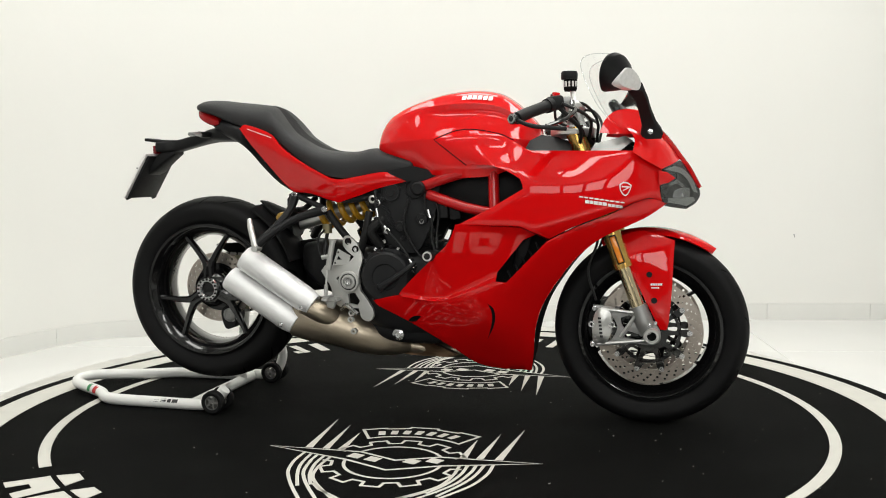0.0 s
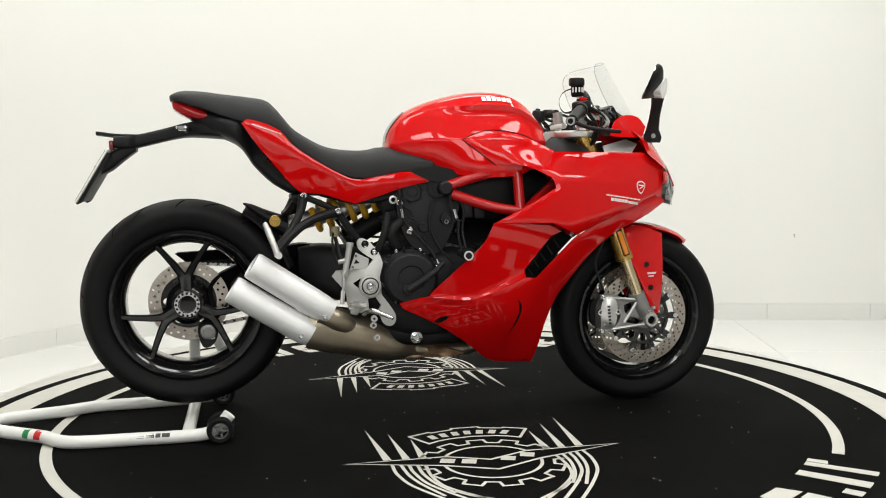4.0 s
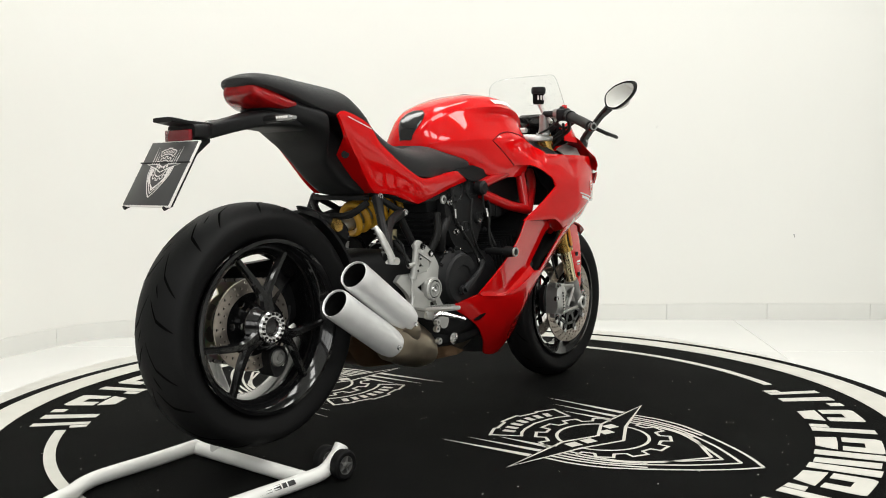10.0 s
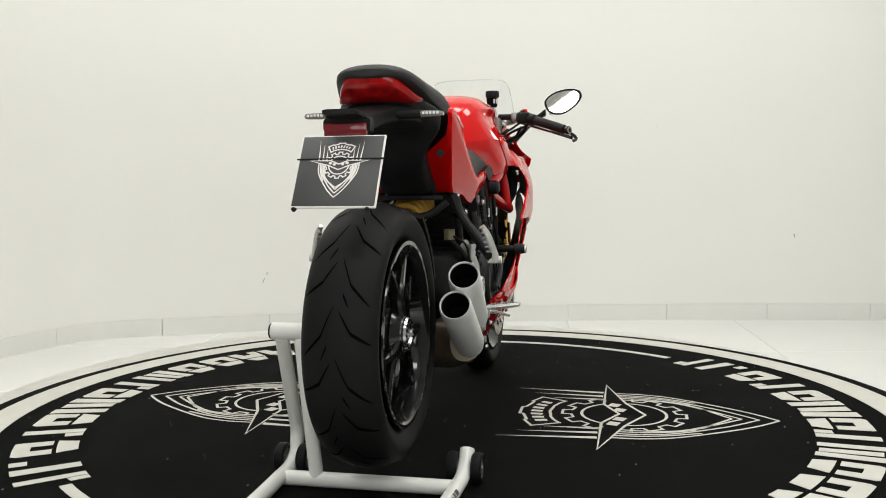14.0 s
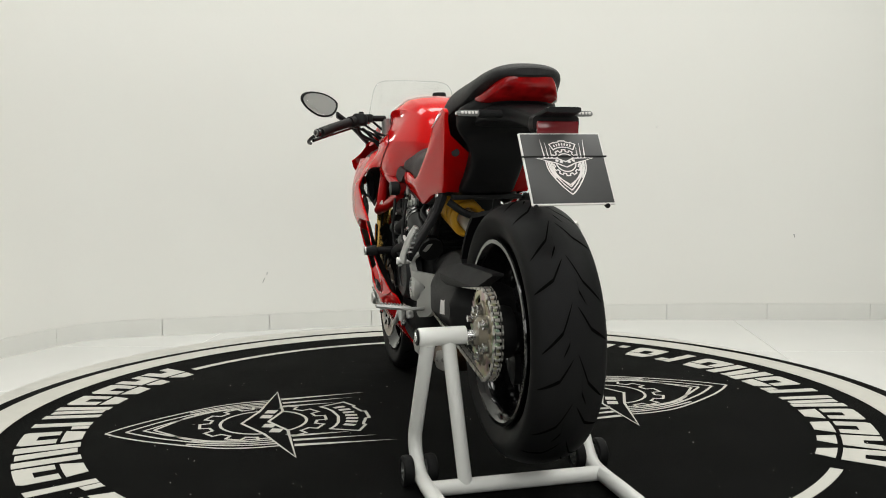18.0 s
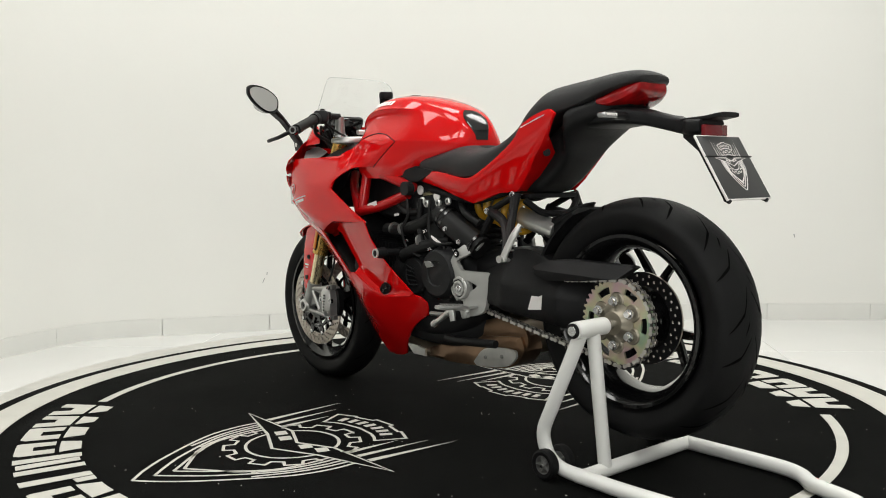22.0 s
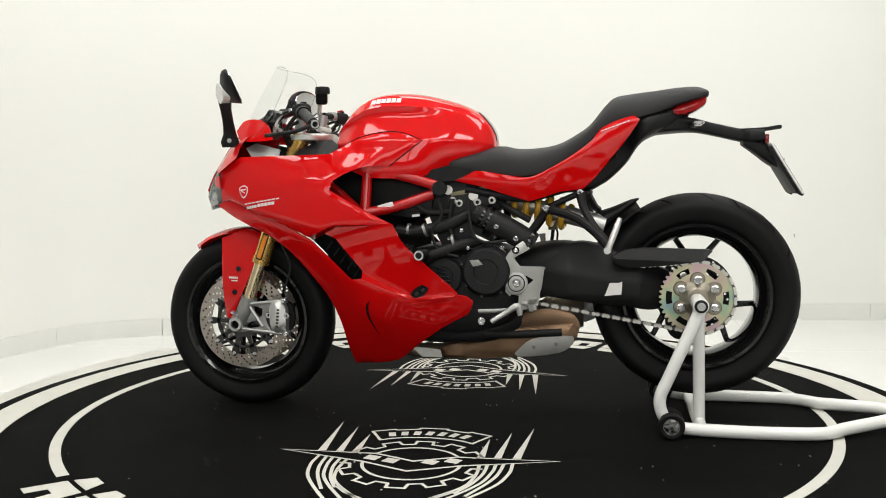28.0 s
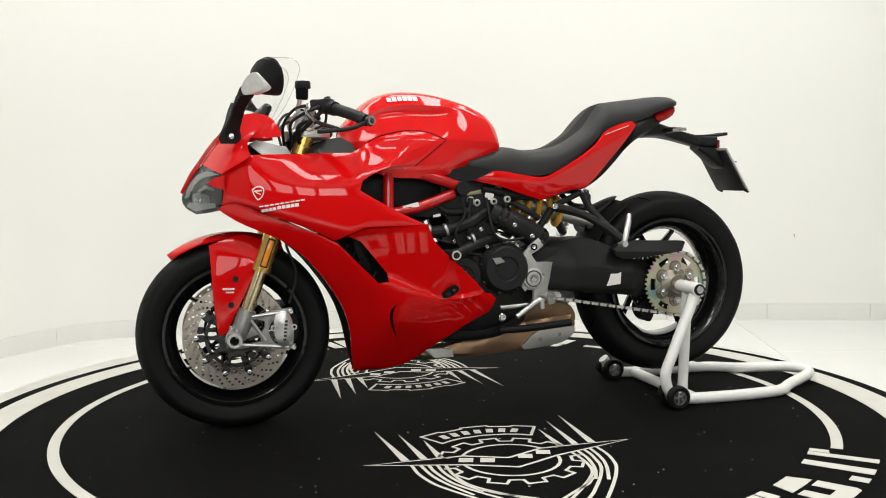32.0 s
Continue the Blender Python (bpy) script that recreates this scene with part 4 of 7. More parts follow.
UPPER = smooth_line([(0.030, 0.881, 0), (0.090, 0.904), (0.145, 0.909), (0.230, 0.893), (0.325, 0.843, 0), (0.622, 0.838, 0), (0.66, 0.815), (0.706, 0.788, 0), (0.700, 0.731), (0.706, 0.690, 0), (0.666, 0.700), (0.56, 0.658), (0.461, 0.620), (0.386, 0.583, 0), (0.300, 0.622, 0), (0.111, 0.624, 0),
                     (0.204, 0.669), (0.312, 0.731, 0), (0.298, 0.762), (0.213, 0.800), (0.133, 0.803, 0)], 5, True)
MIDL = smooth_line([(0.109, 0.626, 0), (0.296, 0.624, 0), (0.352, 0.598, 0), (0.306, 0.578, 0), (0.223, 0.476, 0), (0.222, 0.449, 0), (0.159, 0.424), (0.062, 0.391), (-0.07, 0.399, 0), (-0.083, 0.409), (0.031, 0.519), (0.083, 0.570)], 5, True)
MID_FOLD = [(x, crease(x) + float(np.interp(x, [-0.04, 0.03, 0.14, 0.22], [0.001, 0.003, 0.0105, 0.0165]))) for x in np.linspace(0.0, 0.2195, 24)]
LOWER = smooth_line([(-0.175, 0.383, 0), (-0.065, 0.406), (0.062, 0.396), (0.159, 0.429), (0.222, 0.453, 0), (0.254, 0.449, 0), (0.316, 0.512), (0.379, 0.576, 0), (0.461, 0.616), (0.56, 0.654), (0.666, 0.698), (0.722, 0.684, 0), (0.665, 0.645), (0.607, 0.617), (0.538, 0.585), (0.461, 0.524), (0.392, 0.437), (0.349, 0.365), (0.325, 0.29), (0.312, 0.2), (0.300, 0.142, 0),
                     (0.146, 0.165), (0.063, 0.228), (-0.041, 0.302), (-0.161, 0.364, 0)], 5, True)
NOSE = depth((0.608, 0.95, 0.050), (0.682, 0.904, 0.052), (0.71, 0.876, 0.046), (0.756, 0.815, 0.030), (0.58, 0.935, 0.11), (0.61, 0.90, 0.155), (0.629, 0.845, 0.196), (0.66, 0.83, 0.182), (0.706, 0.79, 0.166), (0.735, 0.80, 0.115), (0.66, 0.88, 0.125), (0.735, 0.845, 0.040), (0.69, 0.845, 0.135), ease=3e-4)
NOSE_L = smooth_line([(0.575, 0.935), (0.608, 0.952), (0.65, 0.93), (0.682, 0.906), (0.71, 0.878), (0.735, 0.845), (0.757, 0.814, 0), (0.737, 0.800), (0.706, 0.784, 0), (0.66, 0.810), (0.624, 0.834, 0), (0.628, 0.87), (0.605, 0.905)], 5, True)
LAMP = depth((0.700, 0.731, 0.163), (0.708, 0.79, 0.165), (0.737, 0.80, 0.112), (0.757, 0.812, 0.030), (0.794, 0.765, 0.020), (0.817, 0.71, 0.010), (0.804, 0.68, 0.016), (0.776, 0.664, 0.075), (0.714, 0.674, 0.150), (0.744, 0.676, 0.135), (0.765, 0.73, 0.085), (0.735, 0.745, 0.135), ease=3e-4)
LAMP_L = smooth_line([(0.708, 0.789, 0), (0.737, 0.800), (0.757, 0.811, 0), (0.778, 0.79), (0.797, 0.765), (0.818, 0.71), (0.806, 0.682), (0.776, 0.664, 0), (0.714, 0.676, 0), (0.703, 0.731)], 5, True)

for s in (-1, 1):
    def put(name, bm, material, label="", parent=bike, s=s, lining=None):
        return part(name, mirrored(bm) if s < 0 else bm, material, parent, label, lining=lining)
    up = put("upper_fairing", sheet(UPPER, SIDE, 0.005, lip=0.003, step=0.012), RED, "glossy red upper side fairing", lining=BLACK)
    put("mid_fairing", sheet(MIDL, MID, 0.004, step=0.011, lines=[MID_FOLD]), RED, "glossy red recessed fairing flank", lining=BLACK)
    low = put("lower_fairing", sheet(LOWER if s < 0 else [p if p[0] > -0.11 else (-0.11 + 0.28 * (p[0] + 0.11), p[1]) for p in LOWER], LOW, 0.005, step=0.016, lip=0.004), RED, "glossy red lower fairing", lining=BLACK)
    put("nose_fairing", sheet(NOSE_L, NOSE, 0.004, step=0.012, lip=0.002), RED, "glossy red nose fairing")
    hl = put("headlamp", sheet(LAMP_L, LAMP, 0.003, step=0.012), LENS, "clear headlamp lens over a dark housing")
    put("lamp_housing", sheet(LAMP_L, lambda x, z: LAMP(x, z) * 0.88 - 0.004, 0.004, step=0.012), HEADLAMP, parent=hl)
    bm = bmesh.new()
    rim = [(x, z) for x, z in ((0.115, 0.6235), (0.16, 0.6235), (0.21, 0.6230), (0.26, 0.6225), (0.300, 0.6215), (0.33, 0.6085), (0.36, 0.5950), (0.384, 0.5845))]
    strip = [(bm.verts.new((x, SIDE(x, z) - 0.001, z)), bm.verts.new((x, MID(min(x, 0.345), z) - 0.004, z - 0.012 * (x - 0.115) / 0.27))) for x, z in rim]
    for p, q in zip(strip, strip[1:]):
        bm.faces.new((p[0], p[1], q[1], q[0]))
    bmesh.ops.solidify(bm, geom=bm.faces[:], thickness=0.003)
    put("fairing_ledge", bm, RED, "glossy red underside of the upper fairing")
    # shade along the recess edge, painted as a dark sheet on the panel
    put("slot_shade", sheet(smooth_line([(0.196, 0.384, 0), (0.211, 0.368), (0.215, 0.342), (0.206, 0.306), (0.182, 0.262, 0), (0.199, 0.306), (0.2065, 0.342), (0.204, 0.366)], 4, True), lambda x, z: LOW(x, z) + 0.0012, 0.004, step=0.012), DEEP_BLACK, "narrow dark sheet painting the shade of a recess in the lower fairing", parent=low)
    # air duct behind the vent; its deep shade is painted near black
    put("air_duct", sheet([(0.20, 0.45), (0.26, 0.44), (0.33, 0.50), (0.40, 0.575), (0.37, 0.60), (0.29, 0.585), (0.21, 0.49)], depth((0.20, 0.45, 0.120), (0.26, 0.44, 0.130), (0.40, 0.575, 0.150), (0.29, 0.585, 0.100), (0.21, 0.49, 0.105)), 0.004), DEEP_BLACK)
    for k in range(5):
        x = 0.262 + 0.022 * k
        put("duct_vane", rod((x, 0.145 + 0.06 * (x - 0.26), 0.452 + 1.0 * (x - 0.262)), (x - 0.016, 0.135 + 0.06 * (x - 0.26), 0.478 + 1.0 * (x - 0.262)), 0.003, 8), BLACK, "black duct vane")
    # inner faces of the cockpit
    put("cockpit_panel", sheet([(0.30, 0.835), (0.45, 0.835), (0.44, 0.862), (0.40, 0.884), (0.345, 0.893), (0.315, 0.875)], depth((0.30, 0.835, 0.175), (0.45, 0.84, 0.172), (0.40, 0.88, 0.10), (0.33, 0.89, 0.10)), 0.004), BLACK, "black inner cockpit panel")
    put("cockpit_lining", sheet([(0.42, 0.80), (0.632, 0.80), (0.63, 0.845), (0.60, 0.865), (0.50, 0.85)], flat(0.085), 0.004), BLACK)
    put("cockpit_insert", sheet([(0.50, 0.838), (0.585, 0.836), (0.622, 0.868), (0.598, 0.884), (0.51, 0.862)], depth((0.50, 0.838, 0.165), (0.585, 0.836, 0.175), (0.61, 0.88, 0.115), (0.51, 0.862, 0.12)), 0.004), ALLOY, "grey inner cockpit insert")
    put("cockpit_shell", sheet(smooth_line([(0.525, 0.893, 0), (0.545, 0.938), (0.580, 0.960), (0.640, 0.957), (0.668, 0.925, 0), (0.640, 0.893), (0.58, 0.888)], 4, True), depth((0.525, 0.893, 0.145), (0.58, 0.96, 0.120), (0.64, 0.957, 0.098), (0.668, 0.925, 0.100), (0.60, 0.89, 0.150)), 0.004, step=0.012), RED, "glossy red inner shell round the instruments")
    put("panel_gap", tube([(x, tank_side(x, z) + 0.0006, z) for x, z in smooth_line([(0.270, 0.8765), (0.230, 0.895), (0.145, 0.911), (0.088, 0.906), (0.0275, 0.8815, 0), (0.080, 0.841), (0.131, 0.802)], 8)], 0.0015, 6, 1), DEEP_BLACK, parent=up)
    put("lamp_reflector", sheet(smooth_line([(0.735, 0.712), (0.765, 0.728), (0.792, 0.722), (0.80, 0.700), (0.782, 0.684), (0.75, 0.685)], 3, True), lambda x, z: LAMP(x, z) * 0.94 - 0.004 - 9 * (x - 0.768) ** 2, 0.003, step=0.008), CHROME, parent=hl)
    put("lamp_strip", sheet(smooth_line([(0.712, 0.782, 0), (0.742, 0.792), (0.770, 0.782), (0.795, 0.752), (0.810, 0.712, 0), (0.797, 0.716), (0.782, 0.748), (0.760, 0.770), (0.738, 0.777)], 3, True), lambda x, z: LAMP(x, z) * 0.96 - 0.002, 0.003, step=0.01), ALLOY_LIGHT, parent=hl)
    # pale strip added to paint the bright lower edge of the lens
    put("lamp_bright_edge", sheet([(0.722, 0.686), (0.75, 0.681), (0.778, 0.673), (0.803, 0.688), (0.797, 0.700), (0.762, 0.697), (0.724, 0.699)], lambda x, z: LAMP(x, z) * 0.96 - 0.002, 0.003, step=0.01), ALLOY_LIGHT, parent=hl)
    put("lamp_divider", sheet([(0.726, 0.742), (0.75, 0.752), (0.772, 0.735), (0.768, 0.728), (0.748, 0.741), (0.728, 0.733)], lambda x, z: LAMP(x, z) * 0.97 - 0.002, 0.003, step=0.01), CHROME, parent=hl)
    put("lamp_bulb", moved(lathe([(0.0005, 0), (0.014, 0), (0.016, 0.006), (0.010, 0.012), (0.0005, 0.014)], 16), M(0.752, 0.075, 0.705)), DECAL, parent=hl)
    put("lamp_surround", sheet([(0.697, 0.779), (0.722, 0.774), (0.744, 0.757), (0.724, 0.744), (0.697, 0.737)], lambda x, z: LAMP(x, z) + 0.003, 0.004, step=0.012, lip=0.002), RED)

bm = bmesh.new()
rows = []
for x, z in smooth_line([(0.600, 0.953), (0.65, 0.932), (0.682, 0.907), (0.71, 0.879), (0.735, 0.847), (0.758, 0.814), (0.782, 0.780), (0.802, 0.742), (0.812, 0.722)], 4):
    w = NOSE(x, z) + 0.003 if x < 0.756 else float(np.interp(x, [0.756, 0.78, 0.80, 0.812], [0.033, 0.030, 0.022, 0.006]))
    rows.append([bm.verts.new((x + 0.010 * (1 - u * u), u * w, z + 0.008 * (1 - u * u))) for u in np.linspace(-1, 1, 9)])
for p, q in zip(rows, rows[1:]):
    for k in range(8):
        bm.faces.new((p[k], p[k + 1], q[k + 1], q[k]))
bmesh.ops.solidify(bm, geom=bm.faces[:], thickness=0.004)
part("nose_bridge", bm, RED, bike, "glossy red nose ridge")

tank = part("fuel_tank", loft([tank_ring(*r) for r in tank_rows]), RED, bike, "glossy red fuel tank")
pad_bm = bmesh.new()
pad_rows = []
for r in tank_rows:
    if -0.188 < r[0] < -0.118:
        ring = tank_ring(*r, grow=0.0025)
        n = len(ring)
        u = (r[0] + 0.188) / 0.07
        pick = [ring[k % n] for k in range(-7, 8)]
        lim = 0.022 + 0.024 * math.sin(math.pi * min(1, u * 1.15)) ** 0.8
        pad_rows.append([pad_bm.verts.new((p[0] - 0.0015, max(-lim, min(lim, p[1] * 1.0)), p[2])) for p in pick])
for p, q in zip(pad_rows, pad_rows[1:]):
    for k in range(14):
        pad_bm.faces.new((p[k], p[k + 1], q[k + 1], q[k]))
part("tank_pad", pad_bm, BLACK_GLOSS, tank, "black tank pad with white outline")

# seat: one piece with a raised pillion part
seat_rows = stations([(-0.842, 1.017, 1.022, 0.040, 1.5), (-0.834, 1.012, 1.028, 0.066, 1.55), (-0.805, 1.003, 1.037, 0.089, 1.6), (-0.745, 0.985, 1.035, 0.107, 1.65), (-0.69, 0.962, 1.028, 0.119, 1.7), (-0.62, 0.942, 1.020, 0.130, 1.75), (-0.565, 0.930, 1.011, 0.136, 1.85), (-0.535, 0.918, 0.988, 0.138, 2.1), (-0.505, 0.895, 0.951, 0.142, 2.5), (-0.476, 0.868, 0.918, 0.140, 2.6), (-0.431, 0.832, 0.889, 0.143, 2.6), (-0.386, 0.804, 0.867, 0.150, 2.6),
                      (-0.331, 0.780, 0.856, 0.157, 2.6), (-0.257, 0.772, 0.854, 0.156, 2.5), (-0.20, 0.780, 0.864, 0.150, 2.4), (-0.14, 0.790, 0.850, 0.150, 2.5), (-0.075, 0.795, 0.835, 0.150, 2.6), (-0.058, 0.797, 0.829, 0.147, 2.6), (-0.050, 0.801, 0.821, 0.140, 2.4)], 4)
seat = part("seat", loft([dome(x, lo, hi, w, e, 44) for x, lo, hi, w, e in [(*r[:4], r[4] * 1.45) for r in seat_rows]]), SEAT, bike, "black vinyl stepped seat")
part("seat_cover", loft([dome(x, hi - 0.03, hi + 0.0012, w * 0.70, e, 32) for x, lo, hi, w, e in seat_rows if -0.575 < x < -0.20]), SEAT_SOFT, seat, "suede-look black rider seat top")

# tail panels and undertail
def tail_top(x):
    """Height of the tail panel's upper edge."""
    return 0.764 + 0.533 * fold(-0.30 - x, 0.012) + 0.09 * fold(x + 0.28, 0.02)


def TAIL(x, z):
    """Tail flank: a narrow upper strip, then a face that leans in below it."""
    rim = 0.165 - 0.07 * (x + 0.32) ** 2 - 0.5 * max(0.0, x + 0.2) ** 2
    return rim - 0.36 * fold(tail_top(x) - 0.017 - z, 0.003)


TAIL_FOLD = [(x, tail_top(x) - 0.017) for x in np.linspace(-0.585, -0.10, 40)]
TAIL_L = smooth_line([(-0.632, 0.932, 0), (-0.612, 0.944), (-0.524, 0.912), (-0.485, 0.868), (-0.421, 0.823), (-0.352, 0.784), (-0.299, 0.764), (-0.229, 0.772), (-0.132, 0.785), (-0.062, 0.757, 0), (-0.159, 0.735), (-0.221, 0.714), (-0.299, 0.690, 0), (-0.336, 0.700), (-0.397, 0.719), (-0.462, 0.725, 0), (-0.493, 0.753), (-0.544, 0.815), (-0.595, 0.877)], 4, True)
for s in (-1, 1):
    def put(name, bm, material, label="", parent=bike, s=s):
        return part(name, mirrored(bm) if s < 0 else bm, material, parent, label)
    tail = put("tail_panel", sheet(TAIL_L, TAIL, 0.010, lip=0.002, step=0.012, lines=[TAIL_FOLD]), RED, "glossy red tail side panel")
    edge = [(-0.628, 0.930), (-0.595, 0.877), (-0.544, 0.815), (-0.497, 0.757), (-0.463, 0.727)]
    inner = [(-0.629, 0.150, 0.927), (-0.592, 0.132, 0.877), (-0.556, 0.062, 0.822), (-0.509, 0.066, 0.770), (-0.452, 0.074, 0.725)]
    bm = bmesh.new()
    rows = [[bm.verts.new(Vector((x, TAIL(x, z) - 0.001, z)).lerp(Vector(q), u)) for u in (0, 0.25, 0.5, 0.75, 1)] for (x, z), q in zip(edge, inner)]
    for p, q in zip(rows, rows[1:]):
        for k in range(4):
            bm.faces.new((p[k], p[k + 1], q[k + 1], q[k]))
    bmesh.ops.solidify(bm, geom=bm.faces[:], thickness=0.004)
    put("tail_rear_face", bm, RED, "glossy red inward face of the tail panel", parent=tail)
    put("seat_trim", sheet([(-0.14, 0.787), (-0.05, 0.803), (0.05, 0.780), (-0.03, 0.752), (-0.07, 0.757)], flat(0.158), 0.05), BLACK, "black plastic side trim")
under_rows = stations([(-0.80, 0.965, 0.998, 0.055, 2.5), (-0.765, 0.93, 0.985, 0.080, 2.6), (-0.72, 0.905, 0.974, 0.108, 2.8), (-0.67, 0.885, 0.960, 0.130, 3.0), (-0.640, 0.866, 0.950, 0.128, 3.6), (-0.618, 0.838, 0.94, 0.102, 4.5), (-0.592, 0.80, 0.92, 0.078, 5.5), (-0.537, 0.748, 0.88, 0.074, 6), (-0.492, 0.722, 0.84, 0.078, 6), (-0.38, 0.712, 0.79, 0.08, 3.5), (-0.30, 0.71, 0.775, 0.10, 3.4), (-0.10, 0.73, 0.79, 0.12, 3)], 4)
part("undertail", loft([oval(x, lo, hi, w, e, 36) for x, lo, hi, w, e in under_rows]), BLACK, bike, "black plastic undertail")
tl = part("tail_lamp", loft([dome(x, lo, hi, w, 2.3, 36) for x, lo, hi, w in stations([(-0.836, 1.000, 1.017, 0.040), (-0.830, 0.988, 1.018, 0.062), (-0.808, 0.972, 1.016, 0.079), (-0.78, 0.960, 1.006, 0.091), (-0.755, 0.954, 0.992, 0.100), (-0.732, 0.958, 0.974, 0.106)])]), LAMP_RED, bike, "red tail lamp lens")

# plate holder arm, plate, reflector and rear indicators
part("plate_arm", loft([oval(x, lo, hi, w, 4.5, 24) for x, lo, hi, w in stations([(-0.66, 0.89, 0.93, 0.10), (-0.75, 0.897, 0.945, 0.088), (-0.80, 0.897, 0.940, 0.056), (-0.85, 0.888, 0.927, 0.038), (-0.94, 0.866, 0.906, 0.034), (-0.965, 0.862, 0.904, 0.050), (-1.005, 0.864, 0.902, 0.054)])]), BLACK, bike, "black licence plate arm")
part("plate_hood", loft([oval(x, lo, hi, w, 5, 20) for x, lo, hi, w in stations([(-0.93, 0.888, 0.906, 0.030), (-0.965, 0.894, 0.907, 0.040), (-1.01, 0.897, 0.909, 0.042), (-1.045, 0.902, 0.914, 0.041), (-1.056, 0.903, 0.915, 0.038)])]), BLACK, bike)
part("reflector", box(-1.013, 0.0, 0.873, 0.012, 0.096, 0.028, 0.003), REFLECT_RED, bike, "dark red rear reflector")
pl = part("plate", box(-1.064, 0.0, 0.783, 0.006, 0.188, 0.178, 0.002, (0, 31, 0)), DECAL, bike, "dark grey show plate with white emblem and edge")
face = part("plate_face", box(0, 0, 0, 0.003, 0.181, 0.171, 0.001), PLATE, pl)
face.matrix_basis = M(-1.064, 0, 0.783, 0, 31, 0) @ M(-0.003, 0, 0)
bk = part("plate_back", box(0, 0, 0, 0.01, 0.17, 0.165, 0.003), BLACK, pl)
bk.matrix_basis = M(-1.064, 0, 0.783, 0, 31, 0) @ M(0.0085, 0, 0)
cord = part("cord", box(0, 0, 0, 0.004, 0.194, 0.003, 0.001), HOSE, pl, "thin black cord round the plate")
cord.matrix_basis = M(-1.064, 0, 0.783, 0, 31, 0) @ M(-0.005, 0, 0.028)
part("plate_bracket", loft([oval(x, lo, hi, w, 4.0, 20) for x, lo, hi, w in stations([(-0.945, 0.855, 0.872, 0.030), (-0.985, 0.825, 0.87, 0.040), (-1.02, 0.797, 0.85, 0.045), (-1.045, 0.785, 0.815, 0.045)])]), BLACK, bike)
em = part("emblem", emblem(0.0, 1.8), DECAL, pl)
em.matrix_basis = M(-1.064, 0, 0.783, 0, 31, 0) @ M(-0.006, 0, 0.022) @ Matrix(((0, 0, -1, 0), (-1, 0, 0, 0), (0, 1, 0, 0), (0, 0, 0, 1))) @ Matrix.Scale(0.165, 4)
for y in (-0.075, 0.085):
    part("plate_bolt", moved(rod((0, 0, 0), (0.014, 0, 0.006), 0.0055, 10), M(-1.112, y, 0.704)), BLACK, pl)
for s in (-1, 1):
    ind = part("rear_indicator", loft([[(x, s * y, 0.918 + z) for x, z in ((-0.80 - w, 0), (-0.80 - w * 0.7, h), (-0.80 + w * 0.7, h), (-0.80 + w, 0), (-0.80 + w * 0.7, -h), (-0.80 - w * 0.7, -h))] for y, w, h in ((0.118, 0.013, 0.0065), (0.128, 0.016, 0.0075), (0.165, 0.015, 0.0065), (0.172, 0.008, 0.004))]), LED_GREY, bike, "clear rear indicator lens")
    for k in range(5):
        part("led", box(-0.813, s * (0.126 + 0.0085 * k), 0.919, 0.008, 0.0055, 0.006, 0.001), DECAL, ind)
    part("stalk", rod((-0.79, s * 0.05, 0.918), (-0.798, s * 0.119, 0.918), 0.0105, 10), BLACK, ind)

# ---- exhaust on the right ----
def muffler(a, b, r):
    a, b = Vector(a), Vector(b)
    L = (b - a).length
    m = Matrix.Translation(a) @ (b - a).to_track_quat("Y", "Z").to_matrix().to_4x4()
    body = lathe([(0.0005, 0.088), (r * 0.86, 0.088), (r * 0.86, 0.0), (r * 0.92, -0.003), (r * 0.97, 0.002), (r, 0.012), (r, L - 0.04), (r * 0.96, L - 0.02), (r * 0.86, L), (r * 0.5, L)], 40)
    ob = part("muffler", moved(body, m), SILVER, bike, "satin silver short muffler")
    part("outlet", moved(lathe([(r * 0.83, 0.004), (r * 0.83, 0.084), (0.0005, 0.084), (0.0005, 0.086), (r * 0.85, 0.086), (r * 0.85, 0.004)], 32, closed=True), m), DEEP_BLACK, ob, "sooty outlet")
    return ob


muffler((-0.612, -0.18, 0.514), (-0.385, -0.165, 0.360), 0.0425)
muffler((-0.672, -0.168, 0.444), (-0.445, -0.165, 0.298), 0.0425)
coll = part("collector", loft([oval(x, lo, hi, w, 2.4, 28, yc) for x, lo, hi, w, yc in stations([(-0.46, 0.255, 0.36, 0.04, -0.15), (-0.40, 0.235, 0.385, 0.055, -0.13), (-0.33, 0.215, 0.355, 0.085, -0.08), (-0.25, 0.188, 0.335, 0.105, -0.04), (-0.18, 0.180, 0.295, 0.085, -0.025), (-0.13, 0.182, 0.262, 0.060, -0.01), (-0.10, 0.19, 0.235, 0.035, 0.0)])]), BRONZE, bike, "heat-tinted steel exhaust collector")
part("link_pipe", tube([(-0.42, -0.16, 0.36), (-0.36, -0.15, 0.33), (-0.31, -0.10, 0.29)], 0.036, 16), BRONZE, coll)
part("header_pipe", tube([(-0.14, 0.0, 0.212), (-0.02, 0.02, 0.195), (0.10, 0.03, 0.20), (0.2, 0.02, 0.26)], 0.026, 14), BRONZE, coll)
